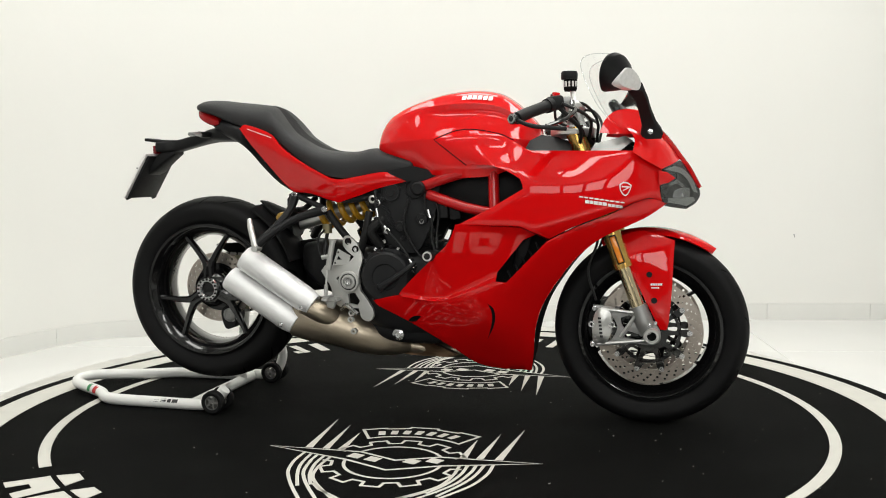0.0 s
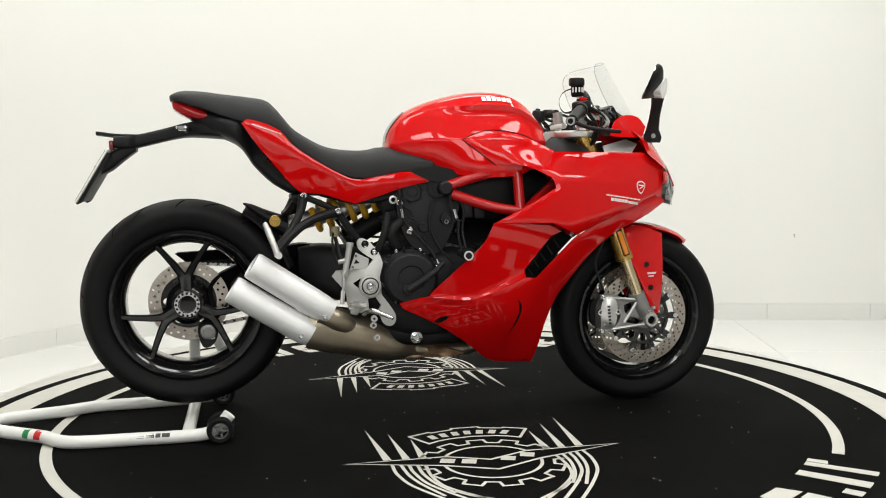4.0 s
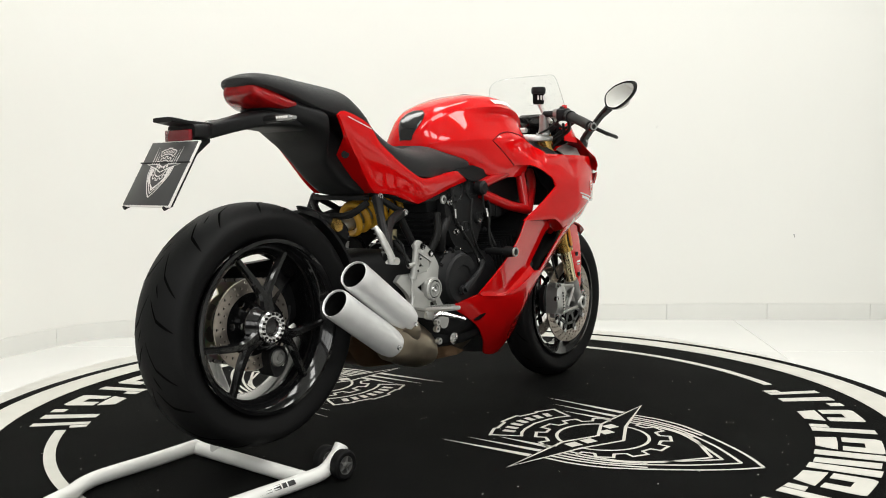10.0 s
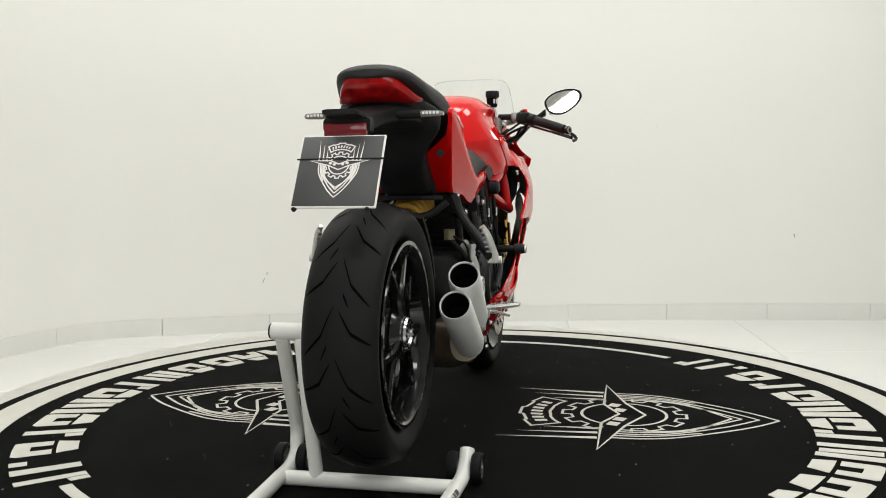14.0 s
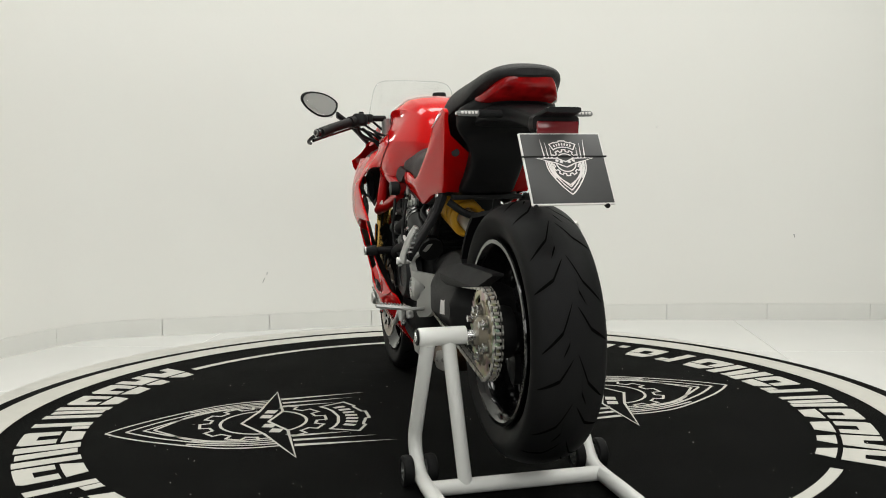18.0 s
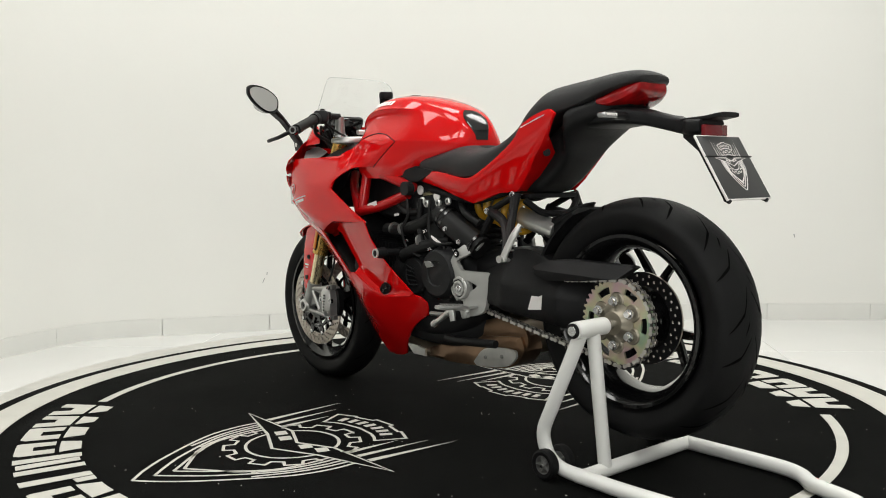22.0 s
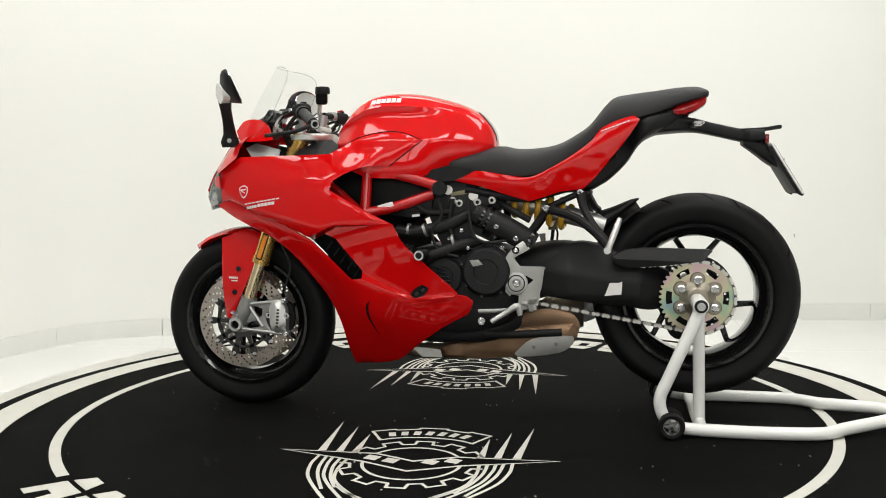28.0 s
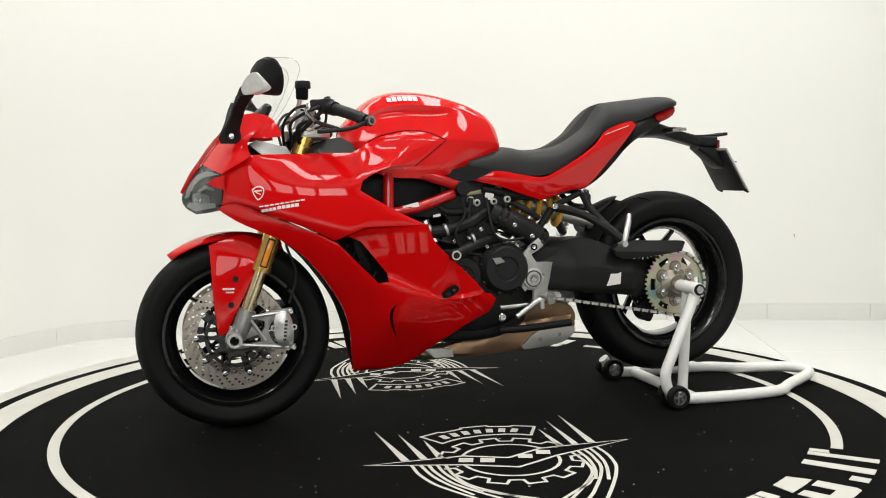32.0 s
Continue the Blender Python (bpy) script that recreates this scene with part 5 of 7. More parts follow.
part("silencer_box", sheet(smooth_line([(0.06, 0.188, 0), (-0.033, 0.222), (-0.12, 0.240), (-0.20, 0.271), (-0.304, 0.288), (-0.434, 0.302, 0), (-0.446, 0.262), (-0.395, 0.208), (-0.252, 0.190), (-0.10, 0.178), (0.03, 0.178, 0)], 3, True), depth((0.06, 0.188, 0.05), (-0.1, 0.2, 0.07), (-0.2, 0.22, 0.080), (-0.3, 0.28, 0.085), (-0.434, 0.29, 0.088), (-0.40, 0.215, 0.085), (-0.33, 0.25, 0.098)), 0.075, lip=0.006), BROWN, coll, "heat-tinted brown silencer box")
part("rear_plate", sheet(smooth_line([(-0.20, 0.262), (-0.245, 0.318), (-0.33, 0.345), (-0.42, 0.338), (-0.452, 0.30), (-0.44, 0.262), (-0.32, 0.25)], 3, True), flat(0.074), 0.012, lip=0.004), BROWN, coll)
shield = part("heat_shield", sheet(smooth_line([(-0.248, 0.205, 0), (-0.304, 0.253), (-0.43, 0.265), (-0.434, 0.242), (-0.391, 0.211), (-0.26, 0.195)], 3, True), depth((-0.25, 0.205, 0.100), (-0.43, 0.255, 0.106), (-0.33, 0.21, 0.103), (-0.33, 0.245, 0.107)), 0.008, lip=0.002), ALLOY_LIGHT, coll, "grey heat shield plate")
part("front_shield", sheet([(0.086, 0.217), (0.03, 0.216), (-0.007, 0.210), (-0.013, 0.186), (0.051, 0.186)], flat(0.098), 0.006, lip=0.002), ALLOY_LIGHT, coll, "bright steel front pipe guard")
for c in ((-0.31, 0.228), (-0.38, 0.240)):
    part("rivet", bolt(c, 0.006, 0.106, 0.004), ALLOY, shield)
for c in ((-0.405, 0.357), (-0.477, 0.302)):
    part("bolt", bolt(c, 0.007, -0.214, -0.006), CHROME, coll)

# ---- engine ----
eng = part("engine", loft([oval(x, lo, hi, w, 4, 32) for x, lo, hi, w in stations([(-0.30, 0.36, 0.50, 0.10), (-0.24, 0.30, 0.54, 0.13), (-0.12, 0.255, 0.55, 0.145), (0.02, 0.26, 0.55, 0.14), (0.12, 0.30, 0.52, 0.12), (0.17, 0.36, 0.48, 0.09)])]), ENGINE, bike, "charcoal twin-cylinder engine")
for m in (M(-0.09, 0, 0.535, 0, -15, 0), M(0.14, 0, 0.46, 0, 75, 0)):
    cyl = part("cylinder", moved(box(0, 0, 0.10, 0.13, 0.18, 0.25, 0.01), m), ENGINE, eng)
    part("cylinder_head", moved(box(0, 0, 0.19, 0.17, 0.21, 0.09, 0.02), m), ENGINE, eng)
    fin = part("fin", box(0, 0, 0, 0.155, 0.2, 0.006, 0.002), ENGINE, eng)
    fin.matrix_basis = m
    for k in range(1, 8):
        clone(fin, m @ M(0, 0, 0.018 * k))
part("radiator", box(0.285, 0, 0.52, 0.04, 0.24, 0.28, 0.01, (0, 12, 0)), BLACK, bike, "black radiator")
part("airbox", loft([oval(x, lo, hi, w, 3.5, 24) for x, lo, hi, w in stations([(-0.02, 0.68, 0.78, 0.09), (0.08, 0.62, 0.80, 0.11), (0.2, 0.62, 0.81, 0.11), (0.33, 0.66, 0.80, 0.09)])]), BLACK, bike, "black airbox")
for s in (-1, 1):
    part("cockpit_floor", sheet([(0.28, 0.835), (0.63, 0.825), (0.66, 0.70), (0.50, 0.66), (0.36, 0.74)], flat(s * 0.15 if s > 0 else -0.15), 0.004), BLACK, bike)
part("inner_cowl", loft([oval(x, lo, hi, w, 3, 24) for x, lo, hi, w in stations([(0.50, 0.66, 0.80, 0.17), (0.60, 0.66, 0.83, 0.16), (0.68, 0.68, 0.82, 0.11), (0.72, 0.70, 0.78, 0.06)])]), BLACK, bike)


def cover(cx, cz, r, y, h, name, n=40):
    s = 1 if h > 0 else -1
    h = abs(h)
    bm = lathe([(r * 1.04, 0), (r * 1.04, h * 0.3), (r * 0.98, h * 0.42), (r * 0.92, h * 0.85), (r * 0.84, h), (r * 0.5, h * 1.02), (r * 0.46, h * 0.93), (0.0005, h * 0.95)], n)
    if s < 0:
        mirrored(bm)
    ob = part(name, moved(bm, Matrix.Translation((cx, y, cz))), ENGINE, eng)
    for k in range(8):
        a = 2 * math.pi * k / 8 + 0.2
        part("bolt", bolt((cx + r * 1.0 * math.cos(a), cz + r * 1.0 * math.sin(a)), 0.006, y + s * h * 0.35, s * 0.007), BLACK_GLOSS, eng)
    return ob


cover(-0.136, 0.456, 0.086, -0.135, -0.045, "clutch_cover")
cover(-0.168, 0.474, 0.080, 0.135, 0.045, "alternator_cover")
cover(-0.03, 0.455, 0.065, 0.13, 0.03, "side_cover")
# cam belt covers on the right
part("belt_cover", sheet(smooth_line([(-0.16, 0.77), (0.02, 0.77), (0.03, 0.70), (-0.01, 0.58), (-0.05, 0.53), (-0.13, 0.56), (-0.17, 0.66)], 4, True), depth((-0.16, 0.77, 0.12), (0.02, 0.77, 0.12), (-0.07, 0.66, 0.135), (-0.03, 0.55, 0.13), (-0.13, 0.56, 0.125)), 0.03), ENGINE, eng)
b = part("belt_cover", mirrored(sheet(smooth_line([(-0.16, 0.765), (0.02, 0.765), (0.03, 0.70), (-0.01, 0.58), (-0.05, 0.53), (-0.13, 0.56), (-0.17, 0.66)], 4, True), depth((-0.16, 0.77, 0.13), (0.02, 0.77, 0.13), (-0.07, 0.66, 0.15), (-0.03, 0.55, 0.145), (-0.13, 0.56, 0.14)), 0.03)), ENGINE, eng)
for c, r in (((-0.124, 0.723), 0.032), ((-0.045, 0.731), 0.032), ((-0.02, 0.638), 0.019), ((-0.09, 0.614), 0.017)):
    top = 0.149 if r > 0.03 else 0.160
    part("boss", moved(lathe([(0.0005, -top), (r * 0.45, -top), (r * 0.5, -top + 0.002), (r * 0.80, -top + 0.002), (r * 0.86, -top - 0.001), (r * 0.96, -top), (r, -top + 0.004), (r, -0.11), (0.0005, -0.11)], 28), Matrix.Translation((c[0], 0, c[1]))), ENGINE, b)
    for k in range(6 if r > 0.03 else 0):
        a = k * math.pi / 3 + 0.3
        part("lug", bolt((c[0] + r * math.cos(a), c[1] + r * math.sin(a)), 0.006, -top + 0.006, -0.004), ENGINE, b)

# red trellis frame
for s in (-1, 1):
    TT = [((-0.03, s * 0.15, 0.735), (0.10, s * 0.165, 0.775), (0.24, s * 0.14, 0.80), (0.40, s * 0.06, 0.83)),
          ((0.0, s * 0.15, 0.715), (0.12, s * 0.17, 0.675), (0.225, s * 0.18, 0.655)),
          ((0.208, s * 0.158, 0.788), (0.214, s * 0.176, 0.664)),
          ((0.225, s * 0.18, 0.655), (0.34, s * 0.12, 0.74), (0.42, s * 0.06, 0.78))]
    for pts in TT:
        part("frame_tube", tube(pts, 0.0165, 14), RED_FRAME, bike, "red painted trellis frame tube")
    part("frame_cap", moved(lathe([(0.0005, 0), (0.016, 0), (0.022, 0.006), (0.022, 0.03), (0.0005, 0.03)], 20), Matrix.Translation((-0.025, s * 0.155 - (0.0 if s > 0 else 0.03), 0.733))), BLACK, bike)
    # crash bungs
    bg = part("crash_bung", moved(lathe([(0.008, -0.06), (0.0140, -0.058), (0.018, -0.035), (0.017, -0.022), (0.012, -0.018), (0.012, 0.05), (0.005, 0.05)], 20), pose(0.025, s * 0.205, 0.531, 0, 0, 0 if s < 0 else 180)), BLACK, bike, "black crash protector")
    part("ring", moved(lathe([(0.0100, -0.061), (0.0145, -0.061), (0.015, -0.056), (0.0100, -0.056)], 24, closed=True), pose(0.025, s * 0.205, 0.531, 0, 0, 0 if s < 0 else 180)), ALLOY_LIGHT, bg)
    # shade inside the bung, painted as a near-black disc
    part("socket", moved(lathe([(0.0005, -0.0595), (0.0124, -0.0595), (0.0124, -0.055), (0.0005, -0.055)], 20), pose(0.025, s * 0.205, 0.531, 0, 0, 0 if s < 0 else 180)), DEEP_BLACK, bg)

# subframe, passenger footrests
for s in (-1, 1):
    part("subframe_tube", tube([(-0.10, s * 0.13, 0.73), (-0.28, s * 0.12, 0.70), (-0.40, s * 0.10, 0.725), (-0.46, s * 0.05, 0.745)], 0.013, 10), BLACK, bike)
    pb = part("footrest_bracket", join(tube([(-0.455, s * 0.122, 0.716), (-0.468, s * 0.145, 0.665), (-0.505, s * 0.195, 0.605), (-0.545, s * 0.240, 0.556)], [0.016, 0.012, 0.0125, 0.014], 10), tube([(-0.455, s * 0.122, 0.714), (-0.40, s * 0.122, 0.690), (-0.352, s * 0.122, 0.668)], 0.0095, 10), tube([(-0.35, s * 0.12, 0.668), (-0.44, s * 0.155, 0.64), (-0.50, s * 0.20, 0.60), (-0.545, s * 0.245, 0.555)], [0.016, 0.013, 0.014, 0.015], 10)), BLACK, bike, "matt black passenger footrest bracket")
    for k in range(6):
        part("tooth", box(-0.578 + 0.0042 * k, s * (0.2225 + 0.0028 * k), 0.634 - 0.0125 * k, 0.004, 0.013, 0.0045, 0.001, (0, 20, 0)), ALLOY, pb)
    part("footrest", join(tube([(-0.573, s * 0.222, 0.640), (-0.564, s * 0.234, 0.615), (-0.545, s * 0.25, 0.565), (-0.538, s * 0.252, 0.545)], [0.007, 0.010, 0.0095, 0.011], 12), rod((-0.537, s * 0.232, 0.548), (-0.537, s * 0.268, 0.548), 0.010, 12)), ALLOY_LIGHT, pb, "folded bright alloy passenger footrest")
    for c, yy in (((-0.455, 0.716), 0.133), ((-0.352, 0.668), 0.135)):
        part("bolt", bolt(c, 0.010, s * yy, s * 0.006), CHROME, pb)
    part("strut", tube([(-0.35, s * 0.11, 0.66), (-0.31, s * 0.108, 0.605), (-0.276, s * 0.104, 0.562)], 0.012, 10), BLACK, pb)

# rear shock: yellow coil on an alloy body
sh_a, sh_b = Vector((-0.215, 0.035, 0.695)), Vector((-0.53, 0.03, 0.612))
dirv = (sh_b - sh_a).normalized()
shock = part("shock_absorber", tube([tuple(sh_a), tuple(sh_a + dirv * 0.2), tuple(sh_b)], [0.02, 0.028, 0.029], 20), ALLOY_LIGHT, bike, "grey alloy rear shock absorber")
side1 = dirv.orthogonal().normalized()
side2 = dirv.cross(side1)
coil = [tuple(sh_a + dirv * (0.01 + 0.20 * k / 110) + 0.042 * (math.cos(k * 0.30) * side1 + math.sin(k * 0.30) * side2)) for k in range(111)]
part("coil_spring", tube(coil, 0.0105, 10, 1), SPRING, shock, "yellow coil spring")
part("adjuster", moved(lathe([(0.0005, -0.02), (0.017, -0.02), (0.019, -0.014), (0.019, 0.014), (0.017, 0.02), (0.0005, 0.02)], 20), M(-0.54, -0.035, 0.637)), GOLD, shock)
part("reservoir", rod((-0.36, -0.09, 0.618), (-0.36, -0.09, 0.588), 0.016, 14), PINK, shock)

# rider footrest plates, pedals
PEG = smooth_line([(-0.295, 0.572), (-0.285, 0.582), (-0.268, 0.578), (-0.237, 0.549), (-0.221, 0.512), (-0.221, 0.500, 0), (-0.231, 0.465, 0), (-0.226, 0.410, 0), (-0.186, 0.352), (-0.183, 0.328), (-0.194, 0.313), (-0.214, 0.314), (-0.226, 0.328), (-0.232, 0.352, 0), (-0.298, 0.355), (-0.322, 0.366), (-0.330, 0.385), (-0.331, 0.402), (-0.339, 0.424), (-0.374, 0.466, 0), (-0.360, 0.484, 0), (-0.272, 0.491, 0), (-0.249, 0.517, 0), (-0.290, 0.548)], 4, True)


def PEGY(x, z, top=0.0, slope=0.40):
    """Footrest plate: the arms step in from the boss."""
    y = float(np.interp(z, [0.32, 0.40, 0.44, 0.50, 0.545, 0.585], [0.160, 0.158, 0.163, 0.154 + 0.5 * top, 0.140 + top, 0.126 + top]))
    return y - slope * fold(-0.275 - x, 0.002)


for s in (-1, 1):
    top = 0.0 if s < 0 else 0.034
    shape = PEG if s < 0 else [(max(p[0], -0.345 + 0.25 * (p[0] + 0.345)) - 0.40 * fold(p[1] - 0.505, 0.01), p[1]) for p in PEG if p[1] > 0.353 and not (p[0] > -0.232 and p[1] < 0.40)]
    pk_bm = sheet(shape, lambda x, z: PEGY(x, z, top, 0.40 if s < 0 else 0.62), 0.014, [[(-0.289, 0.462), (-0.312, 0.446), (-0.300, 0.434), (-0.290, 0.428)], [(-0.268, 0.398), (-0.244, 0.402), (-0.228, 0.376), (-0.236, 0.362), (-0.266, 0.366)]], 0.010, lip=0.0015, lines=[[(-0.275, z) for z in np.linspace(0.365, 0.485, 14)]])
    pk = part("footrest_plate", mirrored(pk_bm) if s < 0 else pk_bm, CAST, bike, "bright cast rider footrest plate")

    def knob(name, profile, x, y, z, material, n=24, s=s, closed=False):
        return part(name, moved(lathe(profile, n, closed=closed), pose(x, s * y, z) @ Matrix.Scale(s, 4, (0, 1, 0))), material, pk)
    knob("boss", [(0.0005, -0.010), (0.034, -0.010), (0.035, 0.004), (0.0325, 0.008), (0.0275, 0.009), (0.0265, 0.004), (0.0235, 0.004), (0.0225, 0.0095), (0.0165, 0.0105), (0.0155, 0.005), (0.0005, 0.005)], -0.262, 0.163, 0.438, CAST, 32)
    # near-black rings and discs paint the shade in the boss groove and bolt recesses
    knob("groove", [(0.0238, 0.0042), (0.0262, 0.0042), (0.0262, 0.0048), (0.0238, 0.0048)], -0.262, 0.163, 0.438, DEEP_BLACK, 32, closed=True)
    knob("bolt", [(0.0005, 0.004), (0.0105, 0.004), (0.0115, 0.007), (0.009, 0.0105), (0.005, 0.011), (0.0045, 0.008), (0.0005, 0.008)], -0.262, 0.163, 0.438, CHROME)
    for c in ((-0.272, 0.565), (-0.245, 0.541)) if s < 0 else ((-0.300, 0.568), (-0.261, 0.541)):
        knob("recess", [(0.0005, 0.0), (0.0105, 0.0), (0.0115, 0.0025), (0.0095, 0.003), (0.0085, 0.0015), (0.0005, 0.0012)], c[0], PEGY(*c, top) + 0.0005, c[1], DEEP_BLACK)
        knob("bolt", [(0.0005, 0.001), (0.0065, 0.001), (0.0065, 0.004), (0.003, 0.0045), (0.0005, 0.002)], c[0], PEGY(*c, top) + 0.0005, c[1], BLACK_GLOSS if c[1] > 0.55 else CHROME, 12)
    part("knuckle", join(box(-0.308, s * 0.170, 0.382, 0.032, 0.050, 0.010, 0.003, (0, 15, 0)), box(-0.312, s * 0.188, 0.372, 0.026, 0.020, 0.034, 0.006, (0, 15, 0)), rod((-0.330, s * 0.190, 0.374), (-0.292, s * 0.190, 0.384), 0.0055, 12)), CAST, pk, "cast silver footrest hinge")
    part("footrest", loft([[(-0.312 + 0.15 * (y - 0.19) + dx * k, s * y, 0.386 + 0.10 * (y - 0.19) + dz * k) for dx, dz in ((-0.012, -0.007), (0.012, -0.007), (0.014, 0), (0.012, 0.007), (-0.012, 0.007), (-0.014, 0))] for y, k in ((0.185, 0.8), (0.195, 1.0), (0.270, 0.9), (0.284, 0.75), (0.287, 0.5))]), ALLOY_LIGHT, pk, "serrated alloy rider footrest")
    for k in range(8):
        y = 0.203 + 0.009 * k
        part("tooth", box(-0.312 + 0.15 * (y - 0.19), s * y, 0.3945 + 0.10 * (y - 0.19), 0.021, 0.0035, 0.005, 0.0008), ALLOY, pk)
    if s < 0:
        part("pedal", tube([(-0.285, -0.172, 0.352), (-0.262, -0.190, 0.366), (-0.235, -0.215, 0.358), (-0.205, -0.241, 0.347)], [0.008, 0.0085, 0.0065, 0.005], 10, flat=0.75), CHROME, pk, "bright brake pedal")
        knob("pivot", [(0.0005, -0.02), (0.012, -0.02), (0.013, 0.004), (0.008, 0.006), (0.0005, 0.006)], -0.204, 0.142, 0.332, BLACK_GLOSS)
cyl = part("brake_cylinder", join(rod((-0.336, -0.150, 0.482), (-0.320, -0.149, 0.566), 0.0095, 14), rod((-0.3205, -0.149, 0.562), (-0.319, -0.149, 0.572), 0.0115, 14), rod((-0.337, -0.150, 0.484), (-0.339, -0.150, 0.474), 0.0115, 14), rod((-0.357, -0.150, 0.513), (-0.333, -0.150, 0.518), 0.0075, 12)), CAST, bike, "rear brake master cylinder")
part("mount", mirrored(plate([(-0.303, 0.541), (-0.262, 0.520), (-0.266, 0.492), (-0.322, 0.488)], 0.146, 0.006, [[(-0.309, 0.506), (-0.302, 0.520), (-0.290, 0.507)]])), CAST, cyl, "cast mount with a three-cornered window")
for c in ((-0.302, 0.530), (-0.313, 0.496)):
    part("bolt", bolt(c, 0.0045, -0.146, -0.005), BLACK_GLOSS, cyl)
part("push_rod", join(rod((-0.340, -0.150, 0.475), (-0.345, -0.152, 0.415), 0.0035, 8), rod((-0.344, -0.152, 0.425), (-0.347, -0.152, 0.385), 0.0065, 10)), ALLOY_LIGHT, cyl)
part("hose", tube([(-0.357, -0.150, 0.513), (-0.366, -0.150, 0.530), (-0.372, -0.140, 0.575), (-0.365, -0.10, 0.60)], 0.0035, 8), HOSE, cyl)

# ---- front fork, brakes, mudguard ----
AX = Vector((FW[0], 0, FW[1]))
rake = Vector((-0.36, 0, 1.0)).normalized()
for s in (-1, 1):
    off = Vector((-0.004, s * 0.103, 0))
    base = AX + off
    fk = part("fork_leg", tube([tuple(base + rake * 0.215), tuple(base + rake * 0.66)], 0.0275, 20), GOLD, bike, "gold anodised fork tube")
    part("slider", tube([tuple(base + rake * 0.06), tuple(base + rake * 0.23)], 0.0205, 20), GOLD_PALE, fk, "pale gold fork slider")
    part("collar", tube([tuple(base + rake * 0.212), tuple(base + rake * 0.235)], 0.0295, 20), GOLD, fk)
    part("fork_foot", tube([tuple(base + rake * 0.0), tuple(base + rake * 0.035), tuple(base + rake * 0.09)], [0.024, 0.029, 0.0265], 18), ALLOY, fk, "cast grey fork foot")
    web = smooth_line([(0.663, 0.366, 0), (0.619, 0.357), (0.548, 0.371), (0.505, 0.375, 0), (0.505, 0.358, 0), (0.552, 0.348), (0.576, 0.318), (0.574, 0.292), (0.554, 0.265), (0.497, 0.262, 0), (0.499, 0.247, 0), (0.552, 0.254), (0.603, 0.268), (0.660, 0.258), (0.700, 0.266), (0.706, 0.290), (0.697, 0.312), (0.682, 0.33)], 3, True)
    bm = sheet(web, flat(0.118), 0.02, [[(0.648, 0.343), (0.614, 0.347), (0.588, 0.338), (0.590, 0.318), (0.600, 0.303)], [(0.610, 0.299), (0.598, 0.282), (0.600, 0.277), (0.645, 0.269), (0.660, 0.284)]], step=0.012, lip=0.002)
    part("caliper_web", mirrored(bm) if s < 0 else bm, ALLOY, fk, "cast grey caliper bracket with ribs")
    for a, b in (((0.632, 0.348), (0.588, 0.280)), ((0.655, 0.352), (0.53, 0.364)), ((0.668, 0.272), (0.52, 0.256))):
        part("rib", rod((a[0], s * 0.119, a[1]), (b[0], s * 0.119, b[1]), 0.0055, 8), ALLOY_LIGHT, fk)
    part("axle_ring", moved(lathe([(0.014, 0), (0.024, 0), (0.026, 0.006), (0.022, 0.016), (0.014, 0.016)], 24, closed=True), pose(0.680, s * 0.118, 0.286) @ Matrix.Scale(s, 4, (0, 1, 0))), ALLOY_LIGHT, fk)
    # the dark of the axle hole is a painted disc
    part("axle_bore", moved(lathe([(0.0005, 0.002), (0.0139, 0.002), (0.0139, 0.006), (0.0005, 0.006)], 20), pose(0.680, s * 0.118, 0.286) @ Matrix.Scale(s, 4, (0, 1, 0))), DEEP_BLACK, fk)
    for c in ((0.672, 0.318), (0.690, 0.326)):
        part("pinch_bolt", bolt(c, 0.006, s * 0.122, s * 0.010), CHROME, fk)
    cal = smooth_line([(0.548, 0.366), (0.520, 0.364), (0.505, 0.326), (0.505, 0.262, 0), (0.533, 0.255), (0.556, 0.281), (0.562, 0.336)], 4, True)
    bm = sheet(cal, depth((0.548, 0.366, 0.122), (0.505, 0.34, 0.118), (0.53, 0.34, 0.136), (0.53, 0.28, 0.136), (0.505, 0.262, 0.118), (0.56, 0.31, 0.124), (0.533, 0.255, 0.122)), 0.05, step=0.011)
    cp = part("brake_caliper", mirrored(bm) if s < 0 else bm, ALLOY_LIGHT, fk, "cast grey radial brake caliper")
    for k in range(6):
        part("lettering_bar", box(0.532 - 0.0012 * k, s * 0.1365, 0.283 + 0.011 * k, 0.009, 0.002, 0.0065, 0.0005), DECAL_DARK, cp)
    for c in ((0.563, 0.318), (0.502, 0.318)):
        part("bolt", moved(lathe([(0.005, 0), (0.0095, 0), (0.0095, 0.01), (0.005, 0.01)], 16, closed=True), pose(c[0], s * 0.118, c[1]) @ Matrix.Scale(s, 4, (0, 1, 0))), CHROME, cp)
    for c in ((0.511, 0.366), (0.505, 0.256)):
        part("bolt", bolt(c, 0.008, s * 0.124, s * 0.010), CHROME, cp)
    for k in range(3):
        part("pad_pin", rod((0.515 + 0.004 * k, s * 0.06, 0.28 + 0.028 * k), (0.515 + 0.004 * k, s * 0.13, 0.28 + 0.028 * k), 0.004, 8), CHROME, cp)
    part("pad", sheet(smooth_line([(0.495, 0.35), (0.515, 0.36), (0.515, 0.26), (0.495, 0.27), (0.487, 0.31)], 3, True), flat(s * 0.085 + 0.01), 0.02), BLACK, cp)
    fx = base + rake * 0.215
    rf = part("side_reflector", box(0, 0, 0, 0.016, 0.006, 0.082, 0.003), AMBER, fk, "amber side reflector")
    rb = part("reflector_frame", box(0, 0, 0, 0.022, 0.004, 0.090, 0.002), BLACK, fk)
